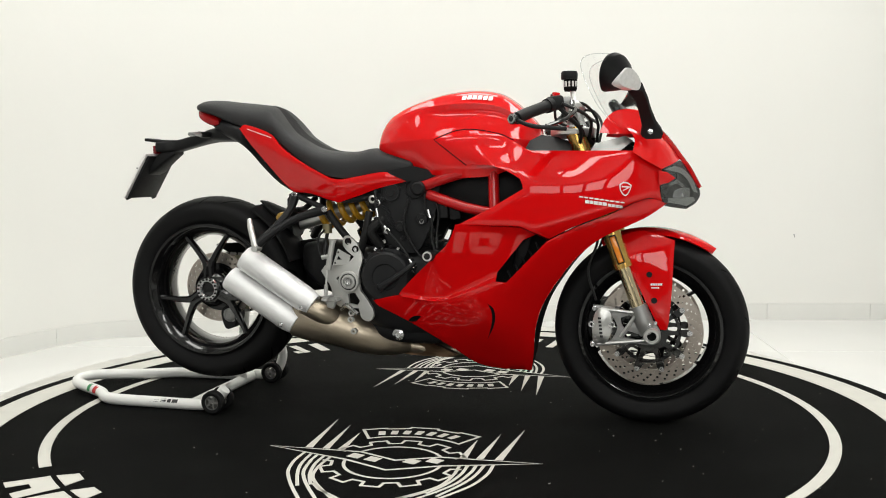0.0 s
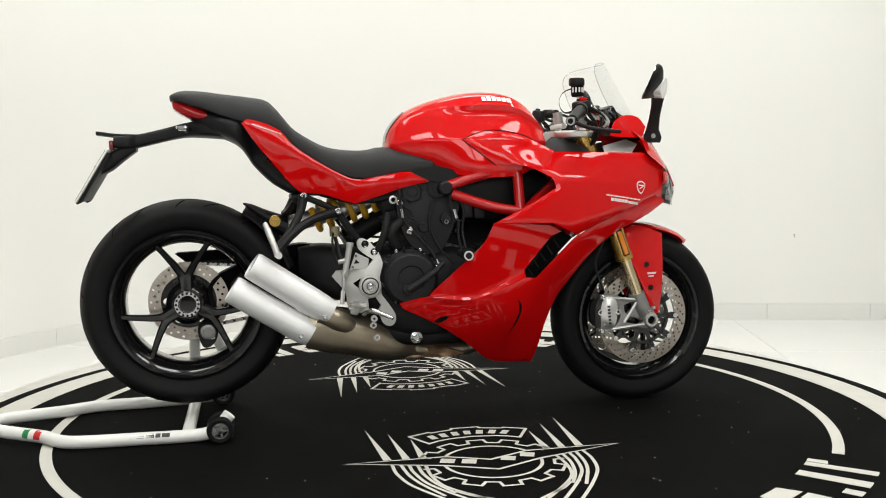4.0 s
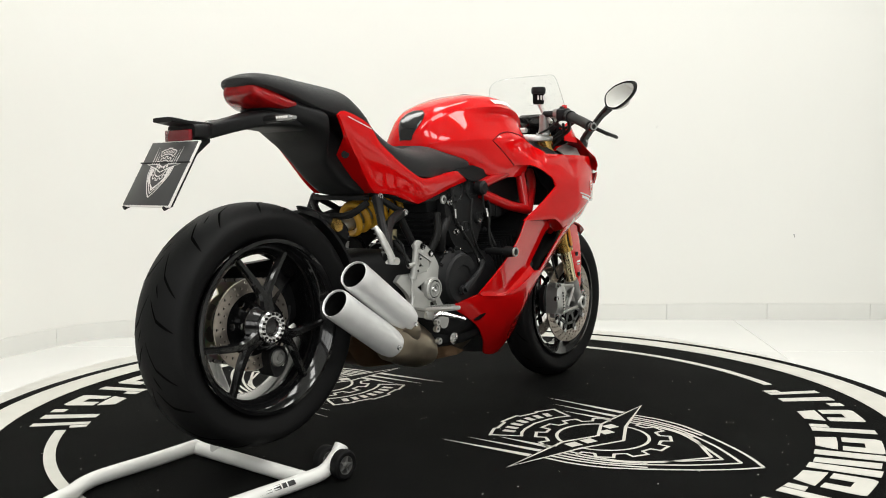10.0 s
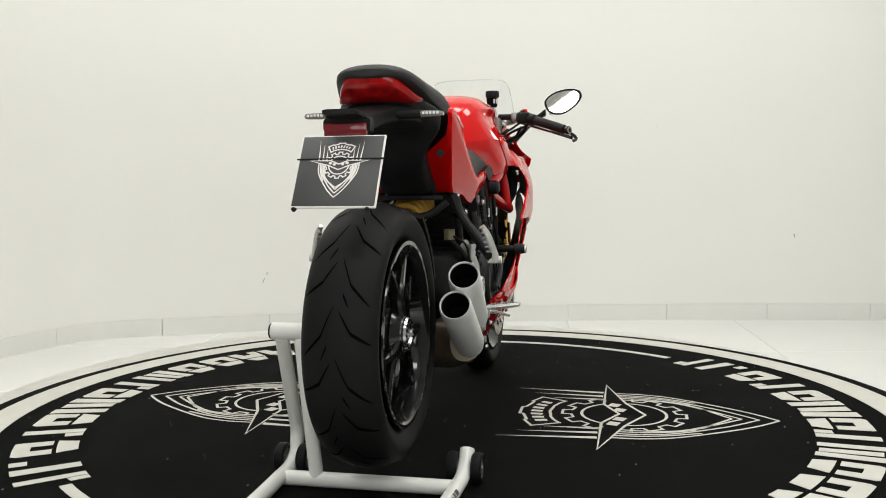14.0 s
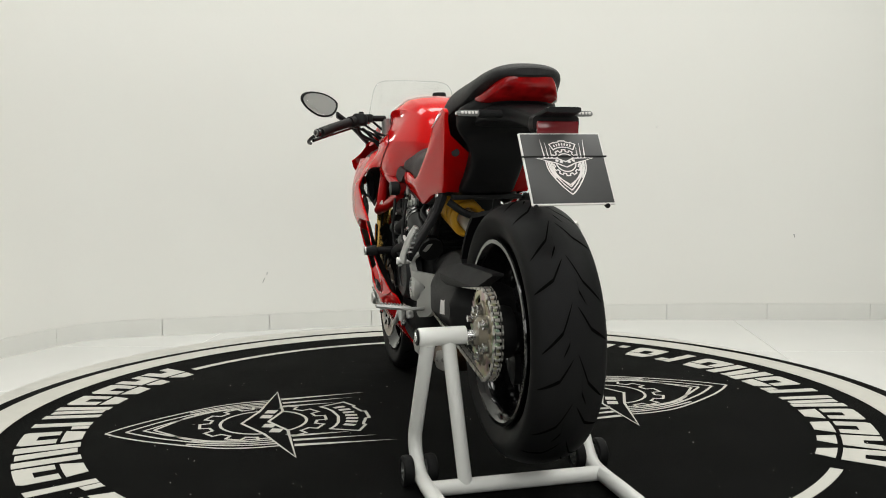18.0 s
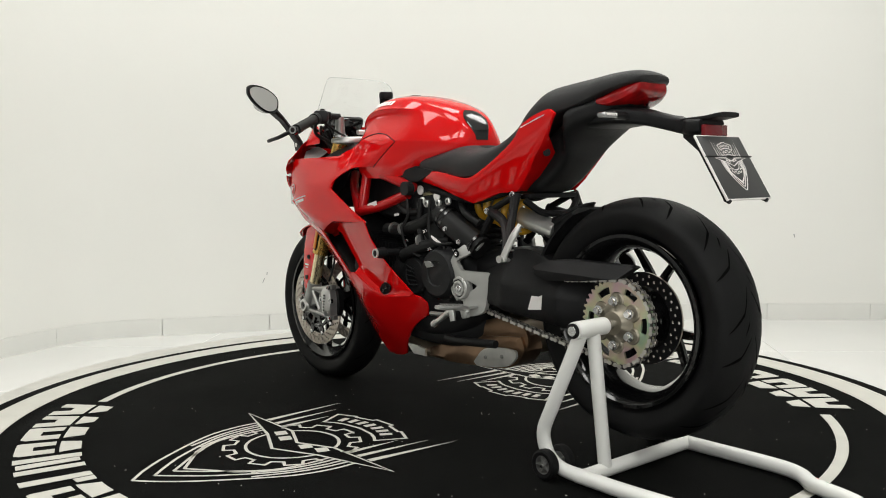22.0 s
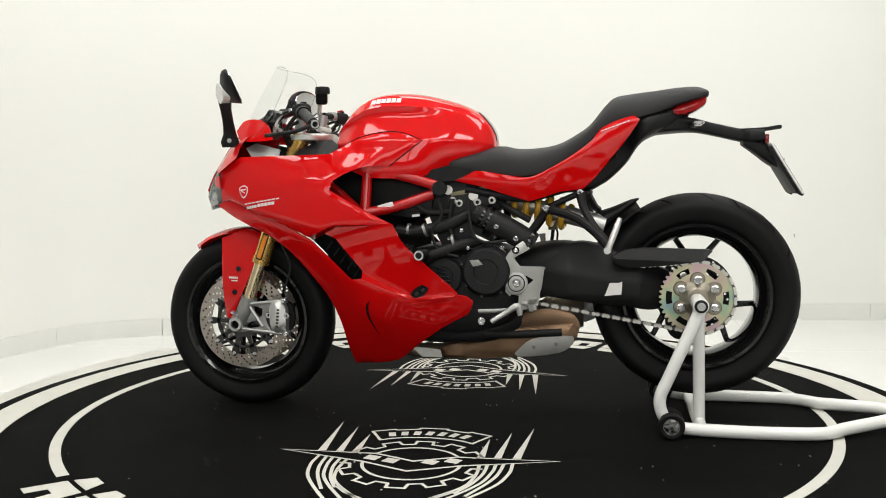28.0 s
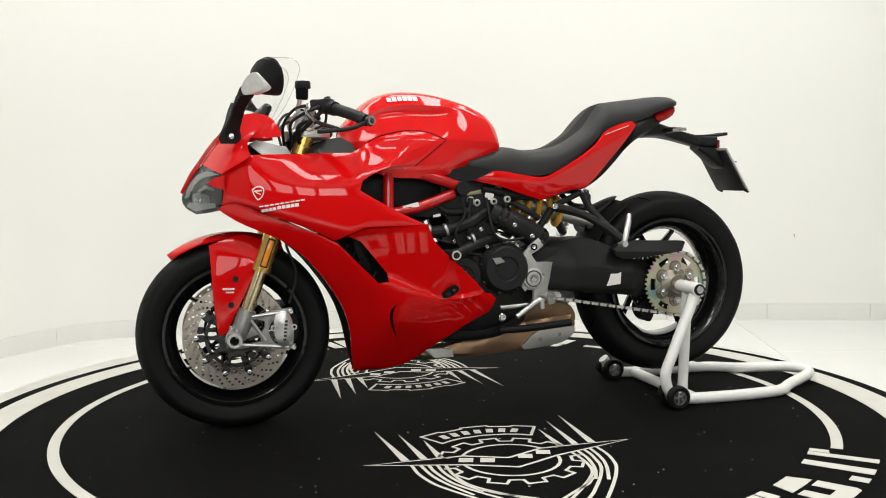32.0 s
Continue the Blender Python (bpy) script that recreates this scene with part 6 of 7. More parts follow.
    rb.matrix_basis = M(*(base + rake * 0.272 + Vector((0, s * 0.029, 0))), 0, -19.8, 0)
    rf.matrix_basis = M(*(base + rake * 0.272 + Vector((0, s * 0.031, 0))), 0, -19.8, 0)

# mudguard: a crown over the tyre with side cheeks
GUARD = loft([[(FW[0] + (FR + dr) * math.cos(a), y, FW[1] + (FR + dr) * math.sin(a)) for y, dr in ((-w, 0.004), (-w * 0.8, 0.012), (-w * 0.4, 0.019), (0, 0.022), (w * 0.4, 0.019), (w * 0.8, 0.012), (w, 0.004), (w * 0.95, 0.001), (w * 0.4, 0.015), (0, 0.018), (-w * 0.4, 0.015), (-w * 0.95, 0.001))]
              for a, w in [(radians(d), np.interp(d, [52, 55, 61, 75, 115], [0.006, 0.032, 0.058, 0.075, 0.084])) for d in np.linspace(52, 118, 28)]])
fend = part("front_mudguard", GUARD, RED, bike, "glossy red front mudguard")
CHEEK = smooth_line([(0.590, 0.585, 0), (0.65, 0.600), (0.745, 0.570, 0), (0.742, 0.53), (0.737, 0.42), (0.727, 0.312), (0.722, 0.300, 0), (0.704, 0.302, 0), (0.674, 0.362), (0.624, 0.470), (0.604, 0.540)], 4, True)
CH = depth((0.60, 0.585, 0.088), (0.65, 0.60, 0.080), (0.745, 0.570, 0.070), (0.738, 0.42, 0.094), (0.715, 0.30, 0.094), (0.66, 0.46, 0.108), (0.63, 0.54, 0.105), (0.69, 0.38, 0.106))
for s in (-1, 1):
    bm = sheet(CHEEK, CH, 0.004, lip=0.003, step=0.014)
    ck = part("cheek", mirrored(bm) if s < 0 else bm, RED, fend, "glossy red mudguard side")
    for c in ((0.671, 0.470), (0.686, 0.392)):
        part("screw", moved(lathe([(0.0005, 0), (0.008, 0), (0.009, 0.004), (0.0005, 0.004)], 14), pose(c[0], s * (CH(*c) + 0.001), c[1]) @ Matrix.Scale(s, 4, (0, 1, 0))), BLACK, fend)

# ---- cockpit ----
part("top_yoke", loft([oval(x, 0.885, 0.915, w, 4, 24) for x, w in stations([(0.37, 0.06), (0.40, 0.12), (0.445, 0.135), (0.48, 0.12), (0.50, 0.06)])]), ALLOY_LIGHT, bike, "grey alloy top yoke")
for s in (-1, 1):
    cl = part("handlebar", tube([(0.435, s * 0.115, 0.985), (0.415, s * 0.19, 0.982), (0.36, s * 0.29, 0.957), (0.308, s * 0.375, 0.924)], 0.011, 12), BLACK, bike, "black handlebar half")
    part("grip", tube([(0.385, s * 0.25, 0.968), (0.345, s * 0.315, 0.947), (0.315, s * 0.364, 0.928)], [0.017, 0.0165, 0.0175], 14), HOSE, cl, "black rubber grip")
    part("grip_collar", rod((0.393, s * 0.236, 0.972), (0.383, s * 0.253, 0.967), 0.021, 16), BLACK, cl)
    part("bar_end", moved(lathe([(0.0005, 0), (0.010, 0), (0.015, 0.004), (0.0155, 0.012), (0.012, 0.016), (0.0005, 0.016)], 16), pose(0.311, s * 0.371, 0.9255, 0, 0, s * 30) @ Matrix.Scale(s, 4, (0, 1, 0))), BLACK_GLOSS, cl)
    part("end_ring", moved(lathe([(0.008, 0.0145), (0.0125, 0.0145), (0.0125, 0.0172), (0.008, 0.0172)], 18, closed=True), pose(0.311, s * 0.371, 0.9255, 0, 0, s * 30) @ Matrix.Scale(s, 4, (0, 1, 0))), ALLOY, cl)
    part("clamp", tube([(0.452, s * 0.103, 0.90), (0.442, s * 0.108, 0.94), (0.436, s * 0.112, 0.985)], [0.026, 0.017, 0.016], 18), ALLOY, cl, "grey alloy bar riser")
    part("switch_block", box(0.402, s * 0.212, 0.978, 0.045, 0.05, 0.042, 0.01, (0, s * 8, -s * 28)), BLACK, cl)
    part("lever_clamp", box(0.425, s * 0.175, 0.985, 0.04, 0.03, 0.03, 0.008, (0, 0, -s * 15)), ALLOY if s < 0 else BLACK, cl)
    part("lever", tube([(0.445, s * 0.17, 0.975), (0.462, s * 0.23, 0.955), (0.445, s * 0.32, 0.925), (0.40, s * 0.385, 0.903)], [0.008, 0.007, 0.006, 0.0065], 10), BLACK_GLOSS, cl, "black hand lever")
    part("lever_guard", tube([(0.318, s * 0.378, 0.922), (0.36, s * 0.40, 0.905), (0.42, s * 0.398, 0.897), (0.455, s * 0.388, 0.895)], 0.006, 10), BLACK, cl)
    # mirror
    st = part("mirror", loft([[(cx + dx * k, s * cy, cz + dz * k) for dx, dz in ((-0.02, -0.012), (0.02, -0.012), (0.024, 0.0), (0.02, 0.012), (-0.02, 0.012), (-0.024, 0))] for cx, cy, cz, k in ((0.676, 0.136, 0.888, 1.35), (0.670, 0.148, 0.912, 0.95), (0.658, 0.188, 0.95, 0.78), (0.648, 0.225, 0.985, 0.78), (0.632, 0.268, 1.012, 0.95))]), BLACK, bike, "black rear-view mirror on a long stalk")
    head = smooth_line([(0.262, 1.052), (0.30, 1.085), (0.36, 1.098), (0.406, 1.088), (0.416, 1.06), (0.388, 1.022), (0.335, 0.994), (0.282, 1.006)], 4, True)
    head = [(0.337 + (p[0] - 0.337) * 0.93, 1.045 + (p[1] - 1.045) * 0.94) for p in head]
    # drawn as (x, z) = (outward, up), depth forwards
    turn = Matrix(((-0.36, 0.99, 0.45, 0.22), (s, 0, 0, 0), (0, 0, 1, 0), (0, 0, 0, 1)))
    rings = [[(0.29 + (p[0] - 0.29) * k, d, 1.010 + (p[1] - 1.010) * k) for p in head] for k, d in ((0.97, 0.004), (1.0, 0.0), (1.01, 0.006), (0.95, 0.018), (0.80, 0.030), (0.6, 0.040), (0.35, 0.056), (0.15, 0.066), (0.03, 0.069))]
    part("housing", moved(loft(rings), turn), BLACK, st)
    bm = sheet([(0.337 + (p[0] - 0.337) * 0.88, 1.045 + (p[1] - 1.045) * 0.86) for p in head], flat(0.003), 0.004, step=0.03)
    part("mirror_glass", moved(bm, turn @ Matrix.Translation((0, -0.003, 0))), MIRROR, st, "mirror glass")
    bm = sheet(smooth_line([(0.352, 1.056), (0.322, 1.046), (0.288, 1.018), (0.284, 1.002), (0.315, 1.002), (0.36, 1.014), (0.366, 1.035)], 3, True), depth((0.35, 1.053, 0.050), (0.292, 1.014, 0.074), (0.359, 1.013, 0.050), (0.286, 1.001, 0.074)), 0.03, step=0.012)
    part("indicator", moved(bm, turn), CLEAR_LENS, st, "clear indicator lens in the mirror")

res = part("brake_reservoir", moved(lathe([(0.0005, 0.0), (0.017, 0.0), (0.020, 0.006), (0.0205, 0.035), (0.0005, 0.035)], 20), M(0.434, -0.09, 1.022, 90, 0, 0)), DEEP_BLACK, bike, "dark brake fluid reservoir with pale marks")
part("reservoir_cap", moved(lathe([(0.0005, 0.0), (0.024, 0.0), (0.0255, 0.004), (0.0255, 0.018), (0.023, 0.024), (0.0005, 0.024)], 20), M(0.431, -0.092, 1.057, 90, 0, 0)), BLACK, res)
for k in range(5):
    a = radians(-150 + 30 * k)
    part("mark", box(0.433 + 0.0207 * math.cos(a), -0.0905 + 0.0207 * math.sin(a), 1.043, 0.003, 0.005, 0.016, 0.0005, (0, 0, math.degrees(a))), DECAL, res)
part("reservoir_bracket", tube([(0.44, -0.09, 1.022), (0.447, -0.105, 0.99), (0.44, -0.14, 0.955)], 0.008, 10), ALLOY_LIGHT, res)
part("brake_pump", tube([(0.43, -0.15, 0.982), (0.455, -0.165, 0.975), (0.475, -0.14, 0.965)], [0.012, 0.015, 0.010], 12), ALLOY_LIGHT, bike, "bright alloy brake pump")
part("kill_switch", box(0.405, -0.214, 1.003, 0.02, 0.018, 0.012, 0.003, (0, 8, 28)), RED, bike, "red stop switch")
part("ignition", rod((0.44, 0, 0.91), (0.432, 0, 0.935), 0.022, 20), BLACK, bike)
part("instrument", box(0.575, 0, 0.955, 0.03, 0.15, 0.09, 0.012, (0, -28, 0)), BLACK_GLOSS, bike, "black instrument display")
part("instrument_hood", loft([oval(x, lo, hi, w, 3, 24) for x, lo, hi, w in stations([(0.58, 0.90, 0.985, 0.085), (0.62, 0.90, 0.955, 0.09), (0.67, 0.88, 0.915, 0.07)])]), BLACK, bike)
for k, pts in enumerate([[(0.45, -0.15, 0.94), (0.47, -0.08, 0.90), (0.50, -0.02, 0.86)], [(0.46, 0.15, 0.94), (0.49, 0.1, 0.88), (0.47, 0.05, 0.80)], [(0.42, -0.2, 0.945), (0.47, -0.17, 0.91), (0.46, -0.10, 0.84)], [(0.42, 0.2, 0.945), (0.48, 0.16, 0.92), (0.46, 0.10, 0.84)]]):
    part("cable", tube(pts, 0.006, 8), HOSE, bike)

for s in (-1, 1):
    for pts, r in (([(0.425, s * 0.235, 0.975), (0.47, s * 0.215, 0.955), (0.50, s * 0.15, 0.93), (0.49, s * 0.08, 0.88)], 0.005), ([(0.415, s * 0.225, 0.965), (0.455, s * 0.20, 0.925), (0.475, s * 0.13, 0.895), (0.47, s * 0.07, 0.85)], 0.0065), ([(0.44, s * 0.165, 0.985), (0.485, s * 0.15, 0.975), (0.515, s * 0.09, 0.93), (0.51, s * 0.04, 0.87)], 0.0045), ([(0.40, s * 0.20, 0.962), (0.40, s * 0.15, 0.93), (0.43, s * 0.09, 0.915)], 0.004)):
        part("cable", tube(pts, r, 8), HOSE, bike)
    part("fork_cap", moved(lathe([(0.0005, 0.0), (0.026, 0.0), (0.027, 0.006), (0.020, 0.010), (0.014, 0.018), (0.0005, 0.018)], 20), M(0.448, s * 0.103, 0.913, 90, 0, 0)), CHROME, bike, "bright fork cap")
    part("lever_pivot", moved(lathe([(0.0005, -0.012), (0.009, -0.012), (0.010, 0.0), (0.009, 0.012), (0.0005, 0.012)], 14), M(0.447, s * 0.178, 0.977, 90, 0, 0)), CHROME, bike)
    part("mirror_bolt", moved(lathe([(0.0005, 0.0), (0.007, 0.0), (0.008, 0.004), (0.0005, 0.005)], 12), pose(0.672, s * 0.147, 0.893) @ Matrix.Scale(s, 4, (0, 1, 0))), CHROME, bike)
    part("switch", box(0.398, s * 0.208, 1.002, 0.016, 0.016, 0.008, 0.002, (0, s * 8, -s * 28)), BLACK_GLOSS, bike)
part("yoke_nut", moved(lathe([(0.010, 0.0), (0.021, 0.0), (0.022, 0.008), (0.017, 0.012), (0.010, 0.012)], 12, closed=True), M(0.437, 0, 0.927, 90, 0, 0)), CHROME, bike)
part("steering_damper", rod((0.40, 0.06, 0.93), (0.40, -0.06, 0.93), 0.009, 14), ALLOY_LIGHT, bike)

# windscreen
rings = []
rows = stations([(0.722, 0.868, 0.095), (0.69, 0.912, 0.14), (0.655, 0.968, 0.160), (0.615, 1.035, 0.160), (0.585, 1.085, 0.154), (0.568, 1.113, 0.146), (0.556, 1.131, 0.128), (0.552, 1.137, 0.100)], 4)
bm = bmesh.new()
grid = []
for x, z, w in rows:
    grid.append([bm.verts.new((x - 4.6 * (u * w) ** 2, u * w, z - 0.7 * (u * w) ** 2)) for u in np.linspace(-1, 1, 17)])
for p, q in zip(grid, grid[1:]):
    for k in range(16):
        bm.faces.new((p[k], p[k + 1], q[k + 1], q[k]))
rim_line = [tuple(r[0].co) for r in grid] + [tuple(v.co) for v in grid[-1][1:-1]] + [tuple(r[-1].co) for r in reversed(grid)]
bmesh.ops.solidify(bm, geom=bm.faces[:], thickness=0.003)
scr = part("windscreen", bm, GLASS, bike, "clear curved windscreen")
part("screen_edge", tube(rim_line, 0.0014, 6, 1), LENS, scr)
scr.visible_shadow = False

# ---- small things on the motorcycle ----
def decal_bars(fn, rows, s, parent, material=DECAL, lift=0.0025):
    """Plain bars in place of lettering, laid on the surface y = fn(x, z): rows of x, z, length, height, slope."""
    for x, z, w, h, sl in rows:
        q = [(x, z), (x + w, z + sl * w), (x + w, z + sl * w + h), (x, z + h)]
        bm = sheet(q, lambda a, b: fn(a, b) + lift, 0.002, step=0.015)
        part("decal_bar", mirrored(bm) if s < 0 else bm, material, parent)


for s in (-1, 1):
    rows = [(0.475 + 0.0145 * k, 0.705 - 0.0022 * k, 0.011, 0.0040, -0.12) for k in range(9)] + [(0.492 + 0.0125 * k, 0.688 - 0.0018 * k, 0.0105, 0.0095, -0.12) for k in range(5)] + [(0.556 + 0.0105 * k, 0.678 - 0.0018 * k, 0.009, 0.008, -0.12) for k in range(4)]
    decal_bars(SIDE, rows, s, bike)
    bd = smooth_line([(0.588, 0.742, 0), (0.598, 0.748), (0.612, 0.746), (0.622, 0.738, 0), (0.618, 0.724), (0.606, 0.707), (0.594, 0.715), (0.588, 0.730)], 3, True)
    bm = sheet(bd, lambda a, b: SIDE(a, b) + 0.003, 0.002, step=0.012)
    bdg = part("badge", mirrored(bm) if s < 0 else bm, DECAL, bike, "small white shield badge")
    bm = sheet([(0.605 + (p[0] - 0.605) * 0.80, 0.728 + (p[1] - 0.728) * 0.80) for p in bd], lambda a, b: SIDE(a, b) + 0.0042, 0.002, step=0.012)
    part("badge_field", mirrored(bm) if s < 0 else bm, RED, bdg)
    decal_bars(SIDE, [(0.594, 0.733, 0.022, 0.004, -0.1), (0.598, 0.722, 0.014, 0.003, 0.5)], s, bdg, lift=0.0052)
    decal_bars(TAIL, [(-0.602 + 0.011 * k, 0.928 - 0.0038 * k, 0.008, 0.0024, -0.33) for k in range(8)], s, bike)
    decal_bars(CH, [(0.675 + 0.007 * k, 0.437, 0.0058, 0.006, 0) for k in range(5)] + [(0.677 + 0.006 * k, 0.428, 0.005, 0.004, 0) for k in range(4)], s, fend)
    # tank lettering
    for k in range(6):
        x = 0.105 + 0.0165 * k
        r = [float(np.interp(x, [q[0] for q in tank_rows], [q[i] for q in tank_rows])) for i in range(4)]
        bm = bmesh.new()
        vs = []
        for xx in (x, x + 0.0135):
            for f in (0.862, 0.888, 0.914):
                fy = float(np.interp(-f, [-p[1] for p in TANK_HALF], [p[0] for p in TANK_HALF]))
                vs.append(bm.verts.new((xx, s * (fy * r[3] + 0.002), r[1] + (r[2] - r[1]) * f + 0.002)))
        bm.faces.new((vs[0], vs[1], vs[4], vs[3]))
        bm.faces.new((vs[1], vs[2], vs[5], vs[4]))
        part("decal_bar", bm, DECAL, tank)
    # drain hole in the lower fairing
    bm = sheet(smooth_line([(0.005, 0.425), (0.025, 0.437), (0.06, 0.41), (0.05, 0.395), (0.02, 0.405)], 3, True), lambda a, b: max(LOW(a, b), MID(a, b)) + 0.001, 0.005, step=0.015)
    if s > 0:
        part("cable_opening", bm, BLACK, bike)
    else:
        bm.free()
        # opening drawn as a near-black sheet that paints the shade inside it
        part("opening", mirrored(sheet(smooth_line([(-0.065, 0.318, 0), (-0.045, 0.335, 0), (-0.02, 0.336, 0), (-0.04, 0.318, 0)], 2, True), lambda a, b: LOW(a, b) + 0.0015, 0.004, step=0.012)), DEEP_BLACK, bike)

# hoses and fittings round the engine
L = 0.145
for pts, r in [([(0.12, L, 0.60), (0.063, L, 0.596), (-0.034, L, 0.615), (-0.113, 0.12, 0.653)], 0.020), ([(0.03, L, 0.51), (0.0, L + 0.02, 0.525), (-0.087, L, 0.556), (-0.157, 0.11, 0.57)], 0.018),
               ([(-0.13, 0.12, 0.655), (-0.22, 0.13, 0.61), (-0.31, 0.12, 0.555)], 0.038), ([(-0.06, L, 0.70), (-0.05, L, 0.62), (-0.07, L, 0.55)], 0.009), ([(0.06, L, 0.69), (0.02, L, 0.66), (-0.05, L, 0.66)], 0.012),
               ([(-0.15, -0.13, 0.64), (-0.19, -0.14, 0.60), (-0.17, -0.12, 0.55)], 0.016), ([(-0.06, -0.16, 0.70), (-0.075, -0.165, 0.62), (-0.045, -0.165, 0.55), (0.0, -0.165, 0.50)], 0.004), ([(0.02, -0.16, 0.70), (0.035, -0.16, 0.66), (0.03, -0.16, 0.60), (0.035, -0.18, 0.55)], 0.004),
               ([(-0.36, -0.09, 0.59), (-0.355, -0.12, 0.56), (-0.347, -0.15, 0.52)], 0.006), ([(-0.20, -0.13, 0.66), (-0.21, -0.14, 0.60), (-0.24, -0.12, 0.52)], 0.012), ([(-0.20, 0.10, 0.69), (-0.25, 0.13, 0.66), (-0.30, 0.12, 0.63)], 0.010)]:
    part("hose", tube(pts, r, 12), HOSE, eng)
for c in ((-0.165, 0.69), (-0.135, 0.60), (-0.02, 0.63)):
    part("bolt", bolt(c, 0.010, -0.15, -0.01), CHROME, eng)
part("mount_bolt", moved(lathe([(0.004, 0), (0.018, 0), (0.019, 0.004), (0.010, 0.007), (0.009, 0.004), (0.004, 0.004)], 20), pose(-0.113, -0.12, 0.265) @ Matrix.Scale(-1, 4, (0, 1, 0))), CHROME, eng)
part("sump", loft([oval(x, lo, hi, w, 3, 24) for x, lo, hi, w in stations([(-0.28, 0.27, 0.36, 0.07), (-0.18, 0.235, 0.33, 0.11), (-0.05, 0.225, 0.32, 0.115), (0.08, 0.23, 0.32, 0.10)])]), ENGINE, eng)
part("rectifier", box(0.049, -0.145, 0.665, 0.030, 0.03, 0.050, 0.004, (0, -3, 0)), BLACK, eng)
part("rectifier", box(0.086, -0.145, 0.663, 0.034, 0.03, 0.052, 0.004, (0, -5, 0)), BLACK, eng)
part("id_label", box(0.145, 0.186, 0.680, 0.05, 0.002, 0.014, 0, (0, 14, 0)), DECAL, eng)
part("mount_plate", box(-0.11, 0.125, 0.722, 0.12, 0.012, 0.014, 0.003, (0, 10, 0)), PINK, eng)
part("side_stand", tube([(-0.16, 0.13, 0.27), (-0.25, 0.15, 0.275), (-0.40, 0.15, 0.285)], 0.012, 12), BLACK, bike, "folded black side stand")
part("brake_line", tube([(0.49, -0.10, 0.72), (0.52, -0.12, 0.58), (0.49, -0.11, 0.48), (0.515, -0.12, 0.39)], 0.004, 8), HOSE, bike)
part("brake_line", tube([(0.49, 0.10, 0.72), (0.52, 0.12, 0.58), (0.49, 0.11, 0.48), (0.515, 0.12, 0.39)], 0.004, 8), HOSE, bike)
for s in (-1, 1):
    part("tail_screw", moved(lathe([(0.0005, 0), (0.010, 0), (0.011, 0.004), (0.0005, 0.004)], 14), pose(-0.563, s * 0.110, 0.832, 0, 0, s * 62) @ Matrix.Scale(s, 4, (0, 1, 0))), BLACK, bike)

# engine fittings
part("clutch_lever", tube([(-0.148, -0.192, 0.424), (-0.10, -0.194, 0.455), (-0.057, -0.192, 0.486), (-0.036, -0.18, 0.505)], [0.012, 0.010, 0.008, 0.007], 10), ENGINE, eng, "charcoal clutch lever")
part("pivot", bolt((-0.15, 0.424), 0.016, -0.186, -0.012), ENGINE, eng)
for pts in ([(-0.167, -0.165, 0.73), (-0.167, -0.168, 0.706), (-0.16, -0.17, 0.645), (-0.134, -0.172, 0.61), (-0.065, -0.175, 0.53), (-0.043, -0.175, 0.485)], [(-0.01, -0.162, 0.745), (-0.005, -0.165, 0.669), (0.015, -0.168, 0.634), (0.015, -0.17, 0.581), (0.027, -0.175, 0.535)]):
    part("cable", tube(pts, 0.004, 8), HOSE, eng)
for a, b in (((-0.056, -0.176, 0.515), (-0.043, -0.176, 0.487)), ((-0.163, -0.171, 0.672), (-0.159, -0.171, 0.645)), ((-0.011, -0.164, 0.745), (-0.009, -0.165, 0.722)), ((0.003, -0.168, 0.668), (0.010, -0.168, 0.642)), ((-0.137, -0.173, 0.618), (-0.131, -0.173, 0.606))):
    part("cable_end", rod(a, b, 0.005, 10), CHROME, eng)
for k in range(7):
    part("rib", box(-0.140 + 0.004 * k, -0.146, 0.672 - 0.010 * k, 0.028, 0.012, 0.004, 0.001, (0, 32, 0)), ENGINE, eng)
for k in range(9):
    a = radians(20 + 16 * k)
    part("cover_bolt", bolt((-0.136 + 0.094 * math.cos(a), 0.456 + 0.094 * math.sin(a)), 0.0055, -0.142, -0.008), ENGINE if k % 3 else CHROME, eng)
for c in ((-0.086, 0.578), (-0.132, 0.628), (0.015, 0.60), (-0.15, 0.70)):
    part("bolt", bolt(c, 0.008, -0.15, -0.008), ENGINE, eng)
for c in ((-0.06, 0.694), (-0.081, 0.685), (-0.138, 0.688), (-0.184, 0.694)):
    part("eyelet", moved(lathe([(0.006, 0), (0.0115, 0), (0.012, 0.006), (0.009, 0.009), (0.006, 0.009)], 18, closed=True), pose(c[0], 0.136, c[1])), ALLOY_LIGHT, eng)
for c in ((-0.045, 0.727), (-0.125, 0.708)):
    part("clip", moved(lathe([(0.0005, 0), (0.014, 0), (0.015, 0.004), (0.0005, 0.005)], 18), pose(c[0], 0.132, c[1])), DECAL, eng)
part("eyelet", moved(lathe([(0.007, 0), (0.0125, 0), (0.013, 0.006), (0.007, 0.008)], 18, closed=True), pose(-0.184, -0.14, 0.70) @ Matrix.Scale(-1, 4, (0, 1, 0))), ALLOY_LIGHT, eng)
part("coolant_box", sheet([(0.15, 0.652), (0.085, 0.703), (0.0, 0.713), (0.008, 0.66), (0.08, 0.642)], flat(0.152), 0.05, lip=0.004), BLACK, eng, "black side box")
part("id_label", box(0.055, 0.1545, 0.648, 0.024, 0.002, 0.008, 0, (0, 8, 0)), DECAL, eng)
for k in range(6):
    a = radians(30 + 55 * k)
    part("cover_bolt", bolt((-0.168 + 0.086 * math.cos(a), 0.474 + 0.086 * math.sin(a)), 0.007, 0.142, 0.010), ENGINE, eng)
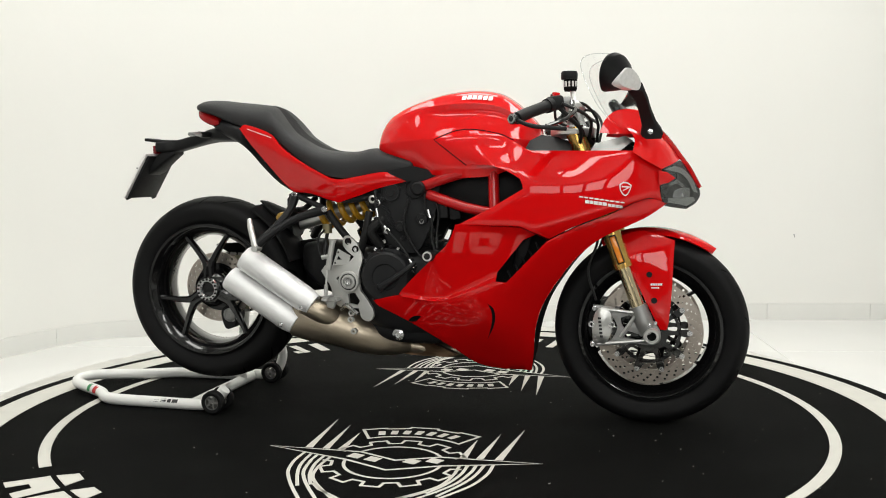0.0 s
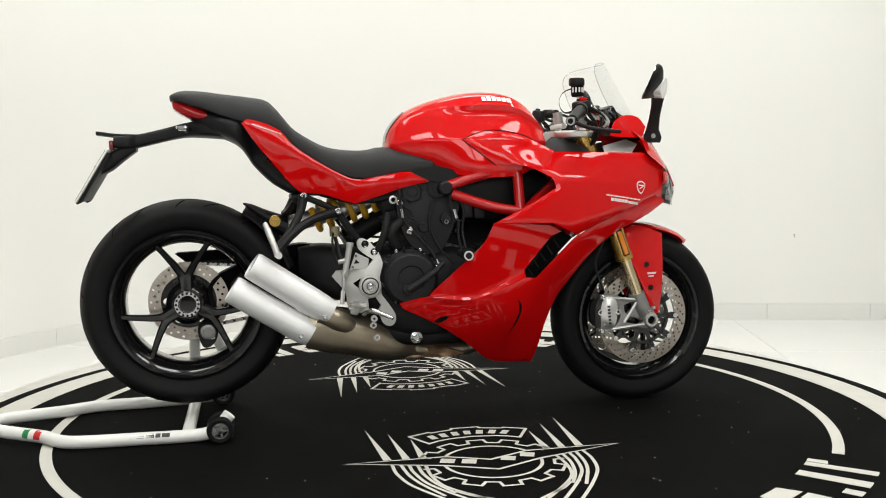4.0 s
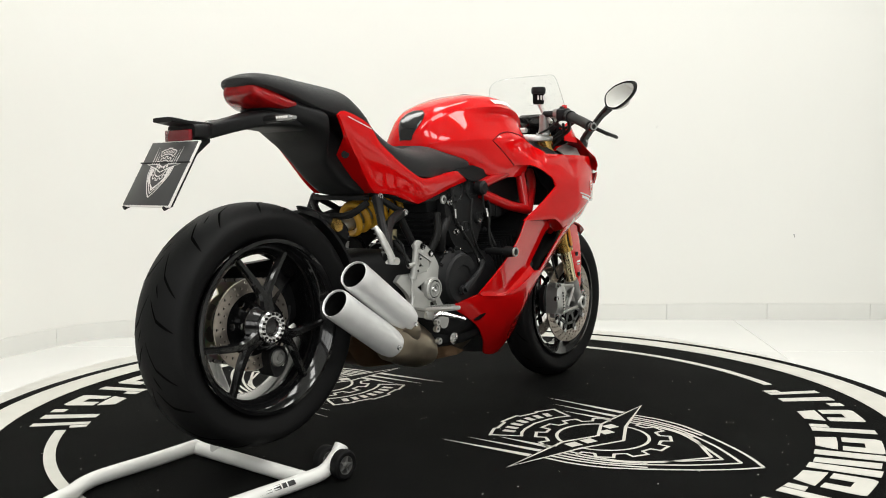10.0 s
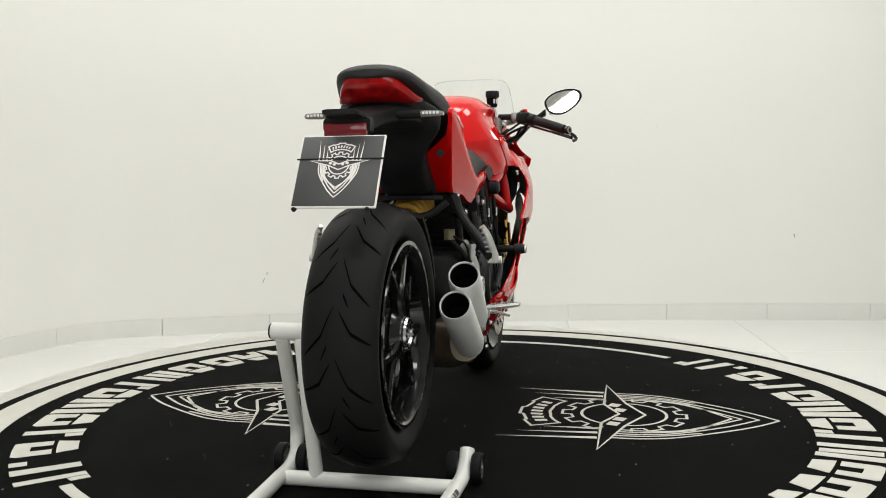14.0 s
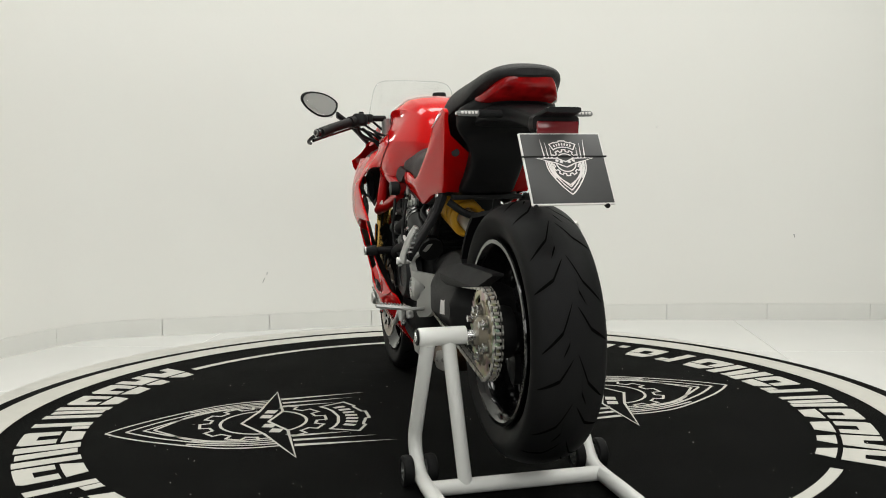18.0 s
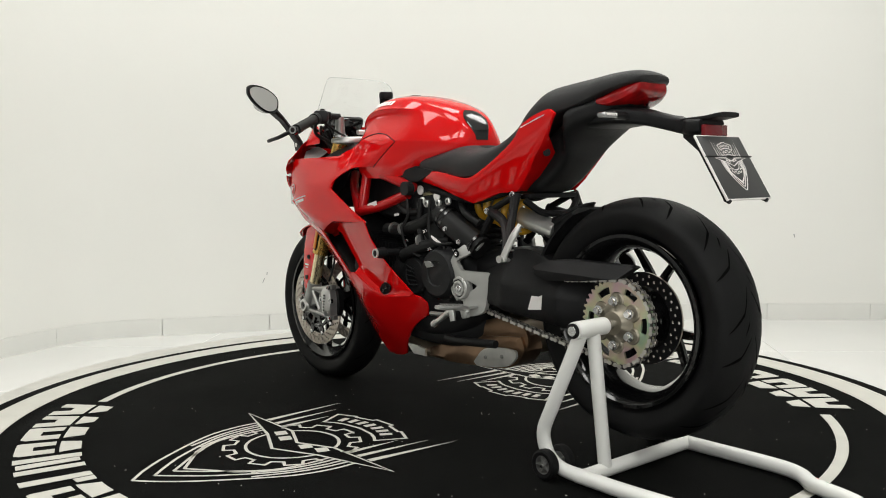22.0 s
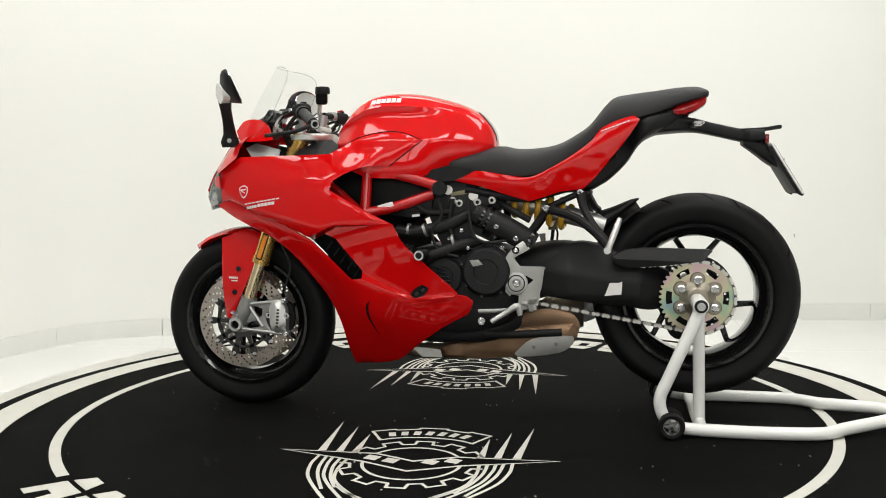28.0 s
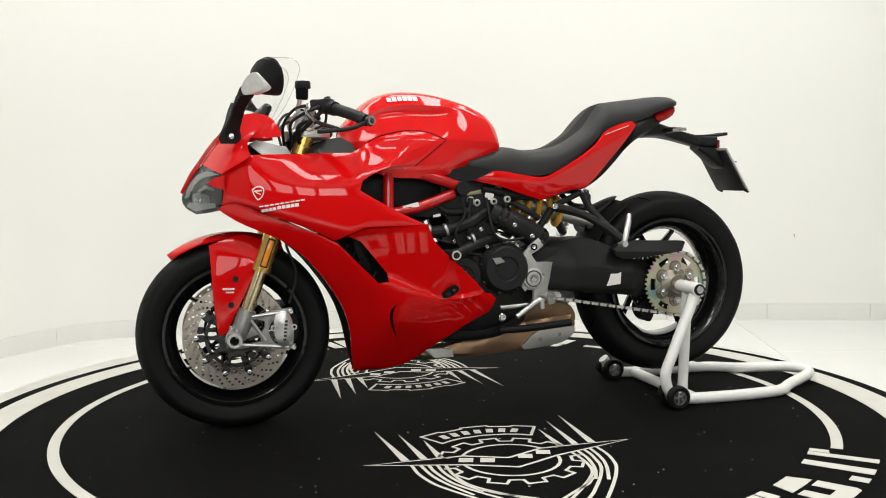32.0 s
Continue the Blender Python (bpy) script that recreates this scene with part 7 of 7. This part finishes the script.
for k in range(5):
    part("cover_rib", rod((-0.06 + 0.006 * k, 0.163, 0.43 + 0.012 * k), (-0.012 + 0.004 * k, 0.161, 0.425 + 0.016 * k), 0.003, 6), ENGINE, eng)
part("bracket", sheet([(-0.118, 0.51), (-0.145, 0.512), (-0.16, 0.497), (-0.13, 0.49)], flat(0.186), 0.02, lip=0.002), ALLOY, eng)
for a, b in (((-0.132, 0.585), (-0.175, 0.565)), ):
    part("clamp_band", rod((a[0], 0.165, a[1]), (b[0], 0.165, b[1]), 0.005, 8), DECAL, eng)
part("gear_lever", tube([(-0.277, 0.205, 0.345), (-0.269, 0.205, 0.372), (-0.23, 0.207, 0.350), (-0.189, 0.21, 0.324)], [0.009, 0.011, 0.008, 0.008], 10), ALLOY_LIGHT, bike, "bright alloy gear lever")
part("gear_rod", tube([(-0.235, 0.19, 0.36), (-0.20, 0.185, 0.354), (-0.145, 0.18, 0.351)], [0.004, 0.007, 0.007], 10), ALLOY, bike, "alloy gear linkage rod")
for c in ((-0.252, 0.338), (-0.255, 0.318), (-0.245, 0.28)):
    part("spring_bolt", moved(lathe([(0.004, 0), (0.010, 0), (0.010, 0.012), (0.004, 0.012)], 14, closed=True), pose(c[0], -0.175, c[1])), ALLOY_LIGHT, bike)
part("lower_bolt", bolt((-0.153, 0.319), 0.012, 0.17, 0.012), CHROME, eng)

rear_cal = part("rear_caliper", sheet(smooth_line([(-0.782, 0.312), (-0.766, 0.328), (-0.738, 0.328), (-0.722, 0.306), (-0.726, 0.275), (-0.742, 0.254), (-0.764, 0.249), (-0.778, 0.275)], 3, True), flat(DISC_Y + 0.028), 0.056, lip=0.007), BLACK, bike, "black rear brake caliper with a grey piston cover")
for c in ((-0.768, 0.308), (-0.738, 0.280)):
    part("bolt", bolt(c, 0.008, -0.028, -0.007), CHROME, rear_cal)
part("piston_cover", moved(lathe([(0.0005, -0.038), (0.006, -0.038), (0.007, -0.036), (0.014, -0.036), (0.015, -0.0385), (0.022, -0.037), (0.025, -0.031), (0.025, -0.02), (0.0005, -0.02)], 24), M(-0.752, 0, 0.298)), ALLOY, rear_cal, "grey ringed piston cover")
part("rear_brake_line", tube([(-0.735, -0.012, 0.32), (-0.70, -0.01, 0.37), (-0.66, 0.02, 0.42)], 0.004, 8), HOSE, rear_cal)
for s in (-1, 1):
    part("lamp_bar", loft([[(bx + dx, s * y, z + dz) for dx, dz in ((-0.003, -0.004), (0.004, -0.004), (0.004, 0.004), (-0.003, 0.004))] for y, z, bx in ((0.008, 0.998, -0.829), (0.036, 0.994, -0.822), (0.066, 0.985, -0.798))]), REFLECT_RED, tl)

part("cross_plate", join(box(-0.475, 0, 0.712, 0.03, 0.20, 0.014, 0.004), tube([(-0.48, -0.11, 0.70), (-0.50, -0.06, 0.665), (-0.51, 0.0, 0.66)], 0.010, 8), tube([(-0.48, 0.11, 0.70), (-0.50, 0.06, 0.665), (-0.51, 0.0, 0.66)], 0.010, 8)), BLACK, bike, "black rear subframe cross plate")

for c in ((0.022, 0.421), (0.042, 0.409)):
    part("screw", bolt(c, 0.0065, max(LOW(*c), MID(*c)) + 0.001, 0.004), BLACK_GLOSS, bike)
for c, r in (((-0.15, 0.122, 0.646), 0.0405), ((-0.17, 0.124, 0.637), 0.0405), ((-0.295, 0.121, 0.565), 0.041)):
    c = Vector(c)
    part("band", rod(c, c + Vector((-0.008, 0.0, -0.0045)), r, 24), BLACK_GLOSS, eng)
for c in ((-0.20, 0.612), (-0.26, 0.575)):
    part("bolt", bolt(c, 0.008, 0.163, 0.008), CHROME, eng)
for c, y in (((-0.09, 0.60), 0.15), ((-0.05, 0.575), 0.15), ((0.0, 0.565), 0.155), ((-0.11, 0.545), 0.15), ((-0.215, 0.545), 0.14)):
    part("bolt", bolt(c, 0.0065, y, 0.010), CHROME, eng)
for a, b in (((0.03, 0.15, 0.60), (0.022, 0.15, 0.603)), ((-0.06, 0.15, 0.567), (-0.068, 0.15, 0.569)), ((0.085, 0.146, 0.602), (0.077, 0.146, 0.601))):
    part("hose_clamp", rod(a, b, 0.0215, 18), ALLOY, eng)
part("cable", tube([(-0.02, 0.17, 0.70), (-0.03, 0.175, 0.65), (0.0, 0.175, 0.60), (-0.02, 0.17, 0.54), (-0.08, 0.165, 0.52)], 0.0045, 8), HOSE, eng)
part("cable", tube([(-0.11, 0.15, 0.70), (-0.12, 0.165, 0.62), (-0.135, 0.17, 0.58), (-0.17, 0.17, 0.565), (-0.23, 0.165, 0.57)], 0.0045, 8), HOSE, eng)

# ---- paddock stand ----
stand = empty("paddock_stand", "white tubular single-arm paddock stand under the rear axle", "stand")
TR = 0.019
ZT = 0.0195
part("side_frame", tube([(-0.69, -0.200, 0.078), (-0.712, -0.200, 0.052), (-0.75, -0.198, 0.026), (-0.80, -0.195, ZT), (-0.95, -0.192, ZT), (-1.11, -0.185, ZT), (-1.165, -0.165, ZT), (-1.22, -0.115, ZT + 0.003), (-1.36, -0.045, ZT + 0.012), (-1.395, 0.0, ZT + 0.014), (-1.40, 0.035, ZT + 0.014), (-1.39, 0.075, ZT + 0.014), (-1.355, 0.108, ZT + 0.012), (-1.22, 0.185, ZT + 0.003), (-1.165, 0.225, ZT), (-1.11, 0.242, ZT), (-0.95, 0.25, ZT), (-0.80, 0.254, ZT + 0.004)], TR, 16, 5), WHITE, stand, "bent white steel tube frame")
part("cross_bar", rod((-0.812, 0.245, ZT), (-0.812, -0.19, ZT), TR, 16), WHITE, stand)
part("inner_leg", rod((-0.803, 0.197, 0.375), (-0.812, 0.160, 0.022), 0.0175, 16), WHITE, stand)
part("outer_leg", tube([(-0.803, 0.247, 0.375), (-0.775, 0.25, 0.31), (-0.715, 0.256, 0.175), (-0.69, 0.258, 0.11), (-0.705, 0.256, 0.055), (-0.745, 0.255, 0.03), (-0.82, 0.254, ZT + 0.003)], 0.018, 16, 5), WHITE, stand)
part("axle_sleeve", moved(lathe([(0.010, 0.155), (0.022, 0.155), (0.0225, 0.158), (0.0225, 0.268), (0.022, 0.27), (0.019, 0.271), (0.010, 0.271)], 28), pose(-0.803, 0, 0.389)), WHITE, stand, "white axle sleeve")
part("axle_pin", moved(lathe([(0.0005, 0.10), (0.0135, 0.10), (0.0135, 0.276), (0.012, 0.279), (0.0005, 0.279)], 20), pose(-0.803, 0, 0.389)), CHROME, stand, "steel axle pin")
part("rubber_ring", moved(lathe([(0.0135, 0.2715), (0.019, 0.2715), (0.019, 0.276), (0.0135, 0.277)], 24), pose(-0.803, 0, 0.389)), HOSE, stand)
wheel = None
for y in (-0.231, -0.169, 0.286, 0.226):
    m = M(-0.717 if y < 0 else -0.722, y, 0.040)
    if wheel is None:
        wheel = part("wheel", lathe([(0.024, -0.012), (0.033, -0.0135), (0.0378, -0.010), (0.0393, 0), (0.0378, 0.010), (0.033, 0.0135), (0.024, 0.012)], 32, closed=True), RUBBER, stand, "small black rubber wheel")
        hub = part("wheel_hub", join(plate(ring_pts(0, 0, 0.0255, 30), 0, 0.021, [ring_pts(0, 0, 0.022, 24)]), plate(ring_pts(0, 0, 0.0245, 10, 0.008), 0, 0.020), lathe([(0.0005, -0.014), (0.006, -0.014), (0.006, 0.014), (0.0005, 0.014)], 12)), ALLOY, wheel)
        wheel.matrix_basis = m
        hub.matrix_basis = Matrix()
    else:
        w2 = clone(wheel, m)
        clone(hub, Matrix(), w2)
for y in (-0.200, 0.256):
    part("wheel_axle", rod((-0.717 if y < 0 else -0.722, y - 0.045, 0.037), (-0.717 if y < 0 else -0.722, y + 0.045, 0.037), 0.005, 10), CHROME, stand)


def band(a, b, c, d, material, name):
    """A sticker round the upper side of a straight tube, from fraction c to d."""
    a, b = Vector(a), Vector(b)
    way = (b - a).normalized()
    side = way.cross(Vector((0, 0, 1))).normalized()
    up = side.cross(way)
    bm = bmesh.new()
    rows = []
    for u in (c, d):
        p = a.lerp(b, u)
        rows.append([bm.verts.new(p + (TR + 0.0007) * (math.cos(q) * side + math.sin(q) * up)) for q in [radians(x) for x in range(-10, 111, 15)]])
    for k in range(len(rows[0]) - 1):
        bm.faces.new((rows[0][k], rows[0][k + 1], rows[1][k + 1], rows[1][k]))
    return part(name, bm, material, stand)


flag_a, flag_b = (-1.22, -0.115, 0.0215), (-1.36, -0.045, 0.0305)
band(flag_b, flag_a, 0.60, 0.72, FLAG_G, "sticker")
band(flag_b, flag_a, 0.72, 0.84, DECAL, "sticker")
band(flag_b, flag_a, 0.84, 0.98, FLAG_R, "sticker")
tx_a, tx_b = (-0.86, -0.1945, 0.0185), (-1.06, -0.188, 0.0185)
for k, (u0, u1) in enumerate(((0.0, 0.11), (0.13, 0.2), (0.22, 0.33), (0.36, 0.46), (0.5, 0.6), (0.63, 0.7), (0.72, 0.84))):
    a, b = Vector(tx_a), Vector(tx_b)
    p = a.lerp(b, u0)
    q = a.lerp(b, u1)
    way = (b - a).normalized()
    side = Vector((-way.y, way.x, 0)).normalized()
    if side.y > 0:
        side = -side
    bm = bmesh.new()
    vs = []
    for ang in (20, 40, 58):
        d = (TR + 0.0006) * (math.cos(radians(ang)) * side + math.sin(radians(ang)) * Vector((0, 0, 1)))
        vs.append((bm.verts.new(p + d), bm.verts.new(q + d)))
    for v, w in zip(vs, vs[1:]):
        bm.faces.new((v[0], v[1], w[1], w[0]))
    part("lettering_bar", bm, DECAL_DARK, stand)


def motions():
    rows = [float(t) for t in range(0, 33)]
    axis = Matrix.Translation((0, -0.012, 0))
    walk(carpet, [(t, turned(t)) for t in rows])
    walk(bike, [(t, turned(t, axis)) for t in rows])
    walk(stand, [(t, turned(t, axis)) for t in rows])


motions()
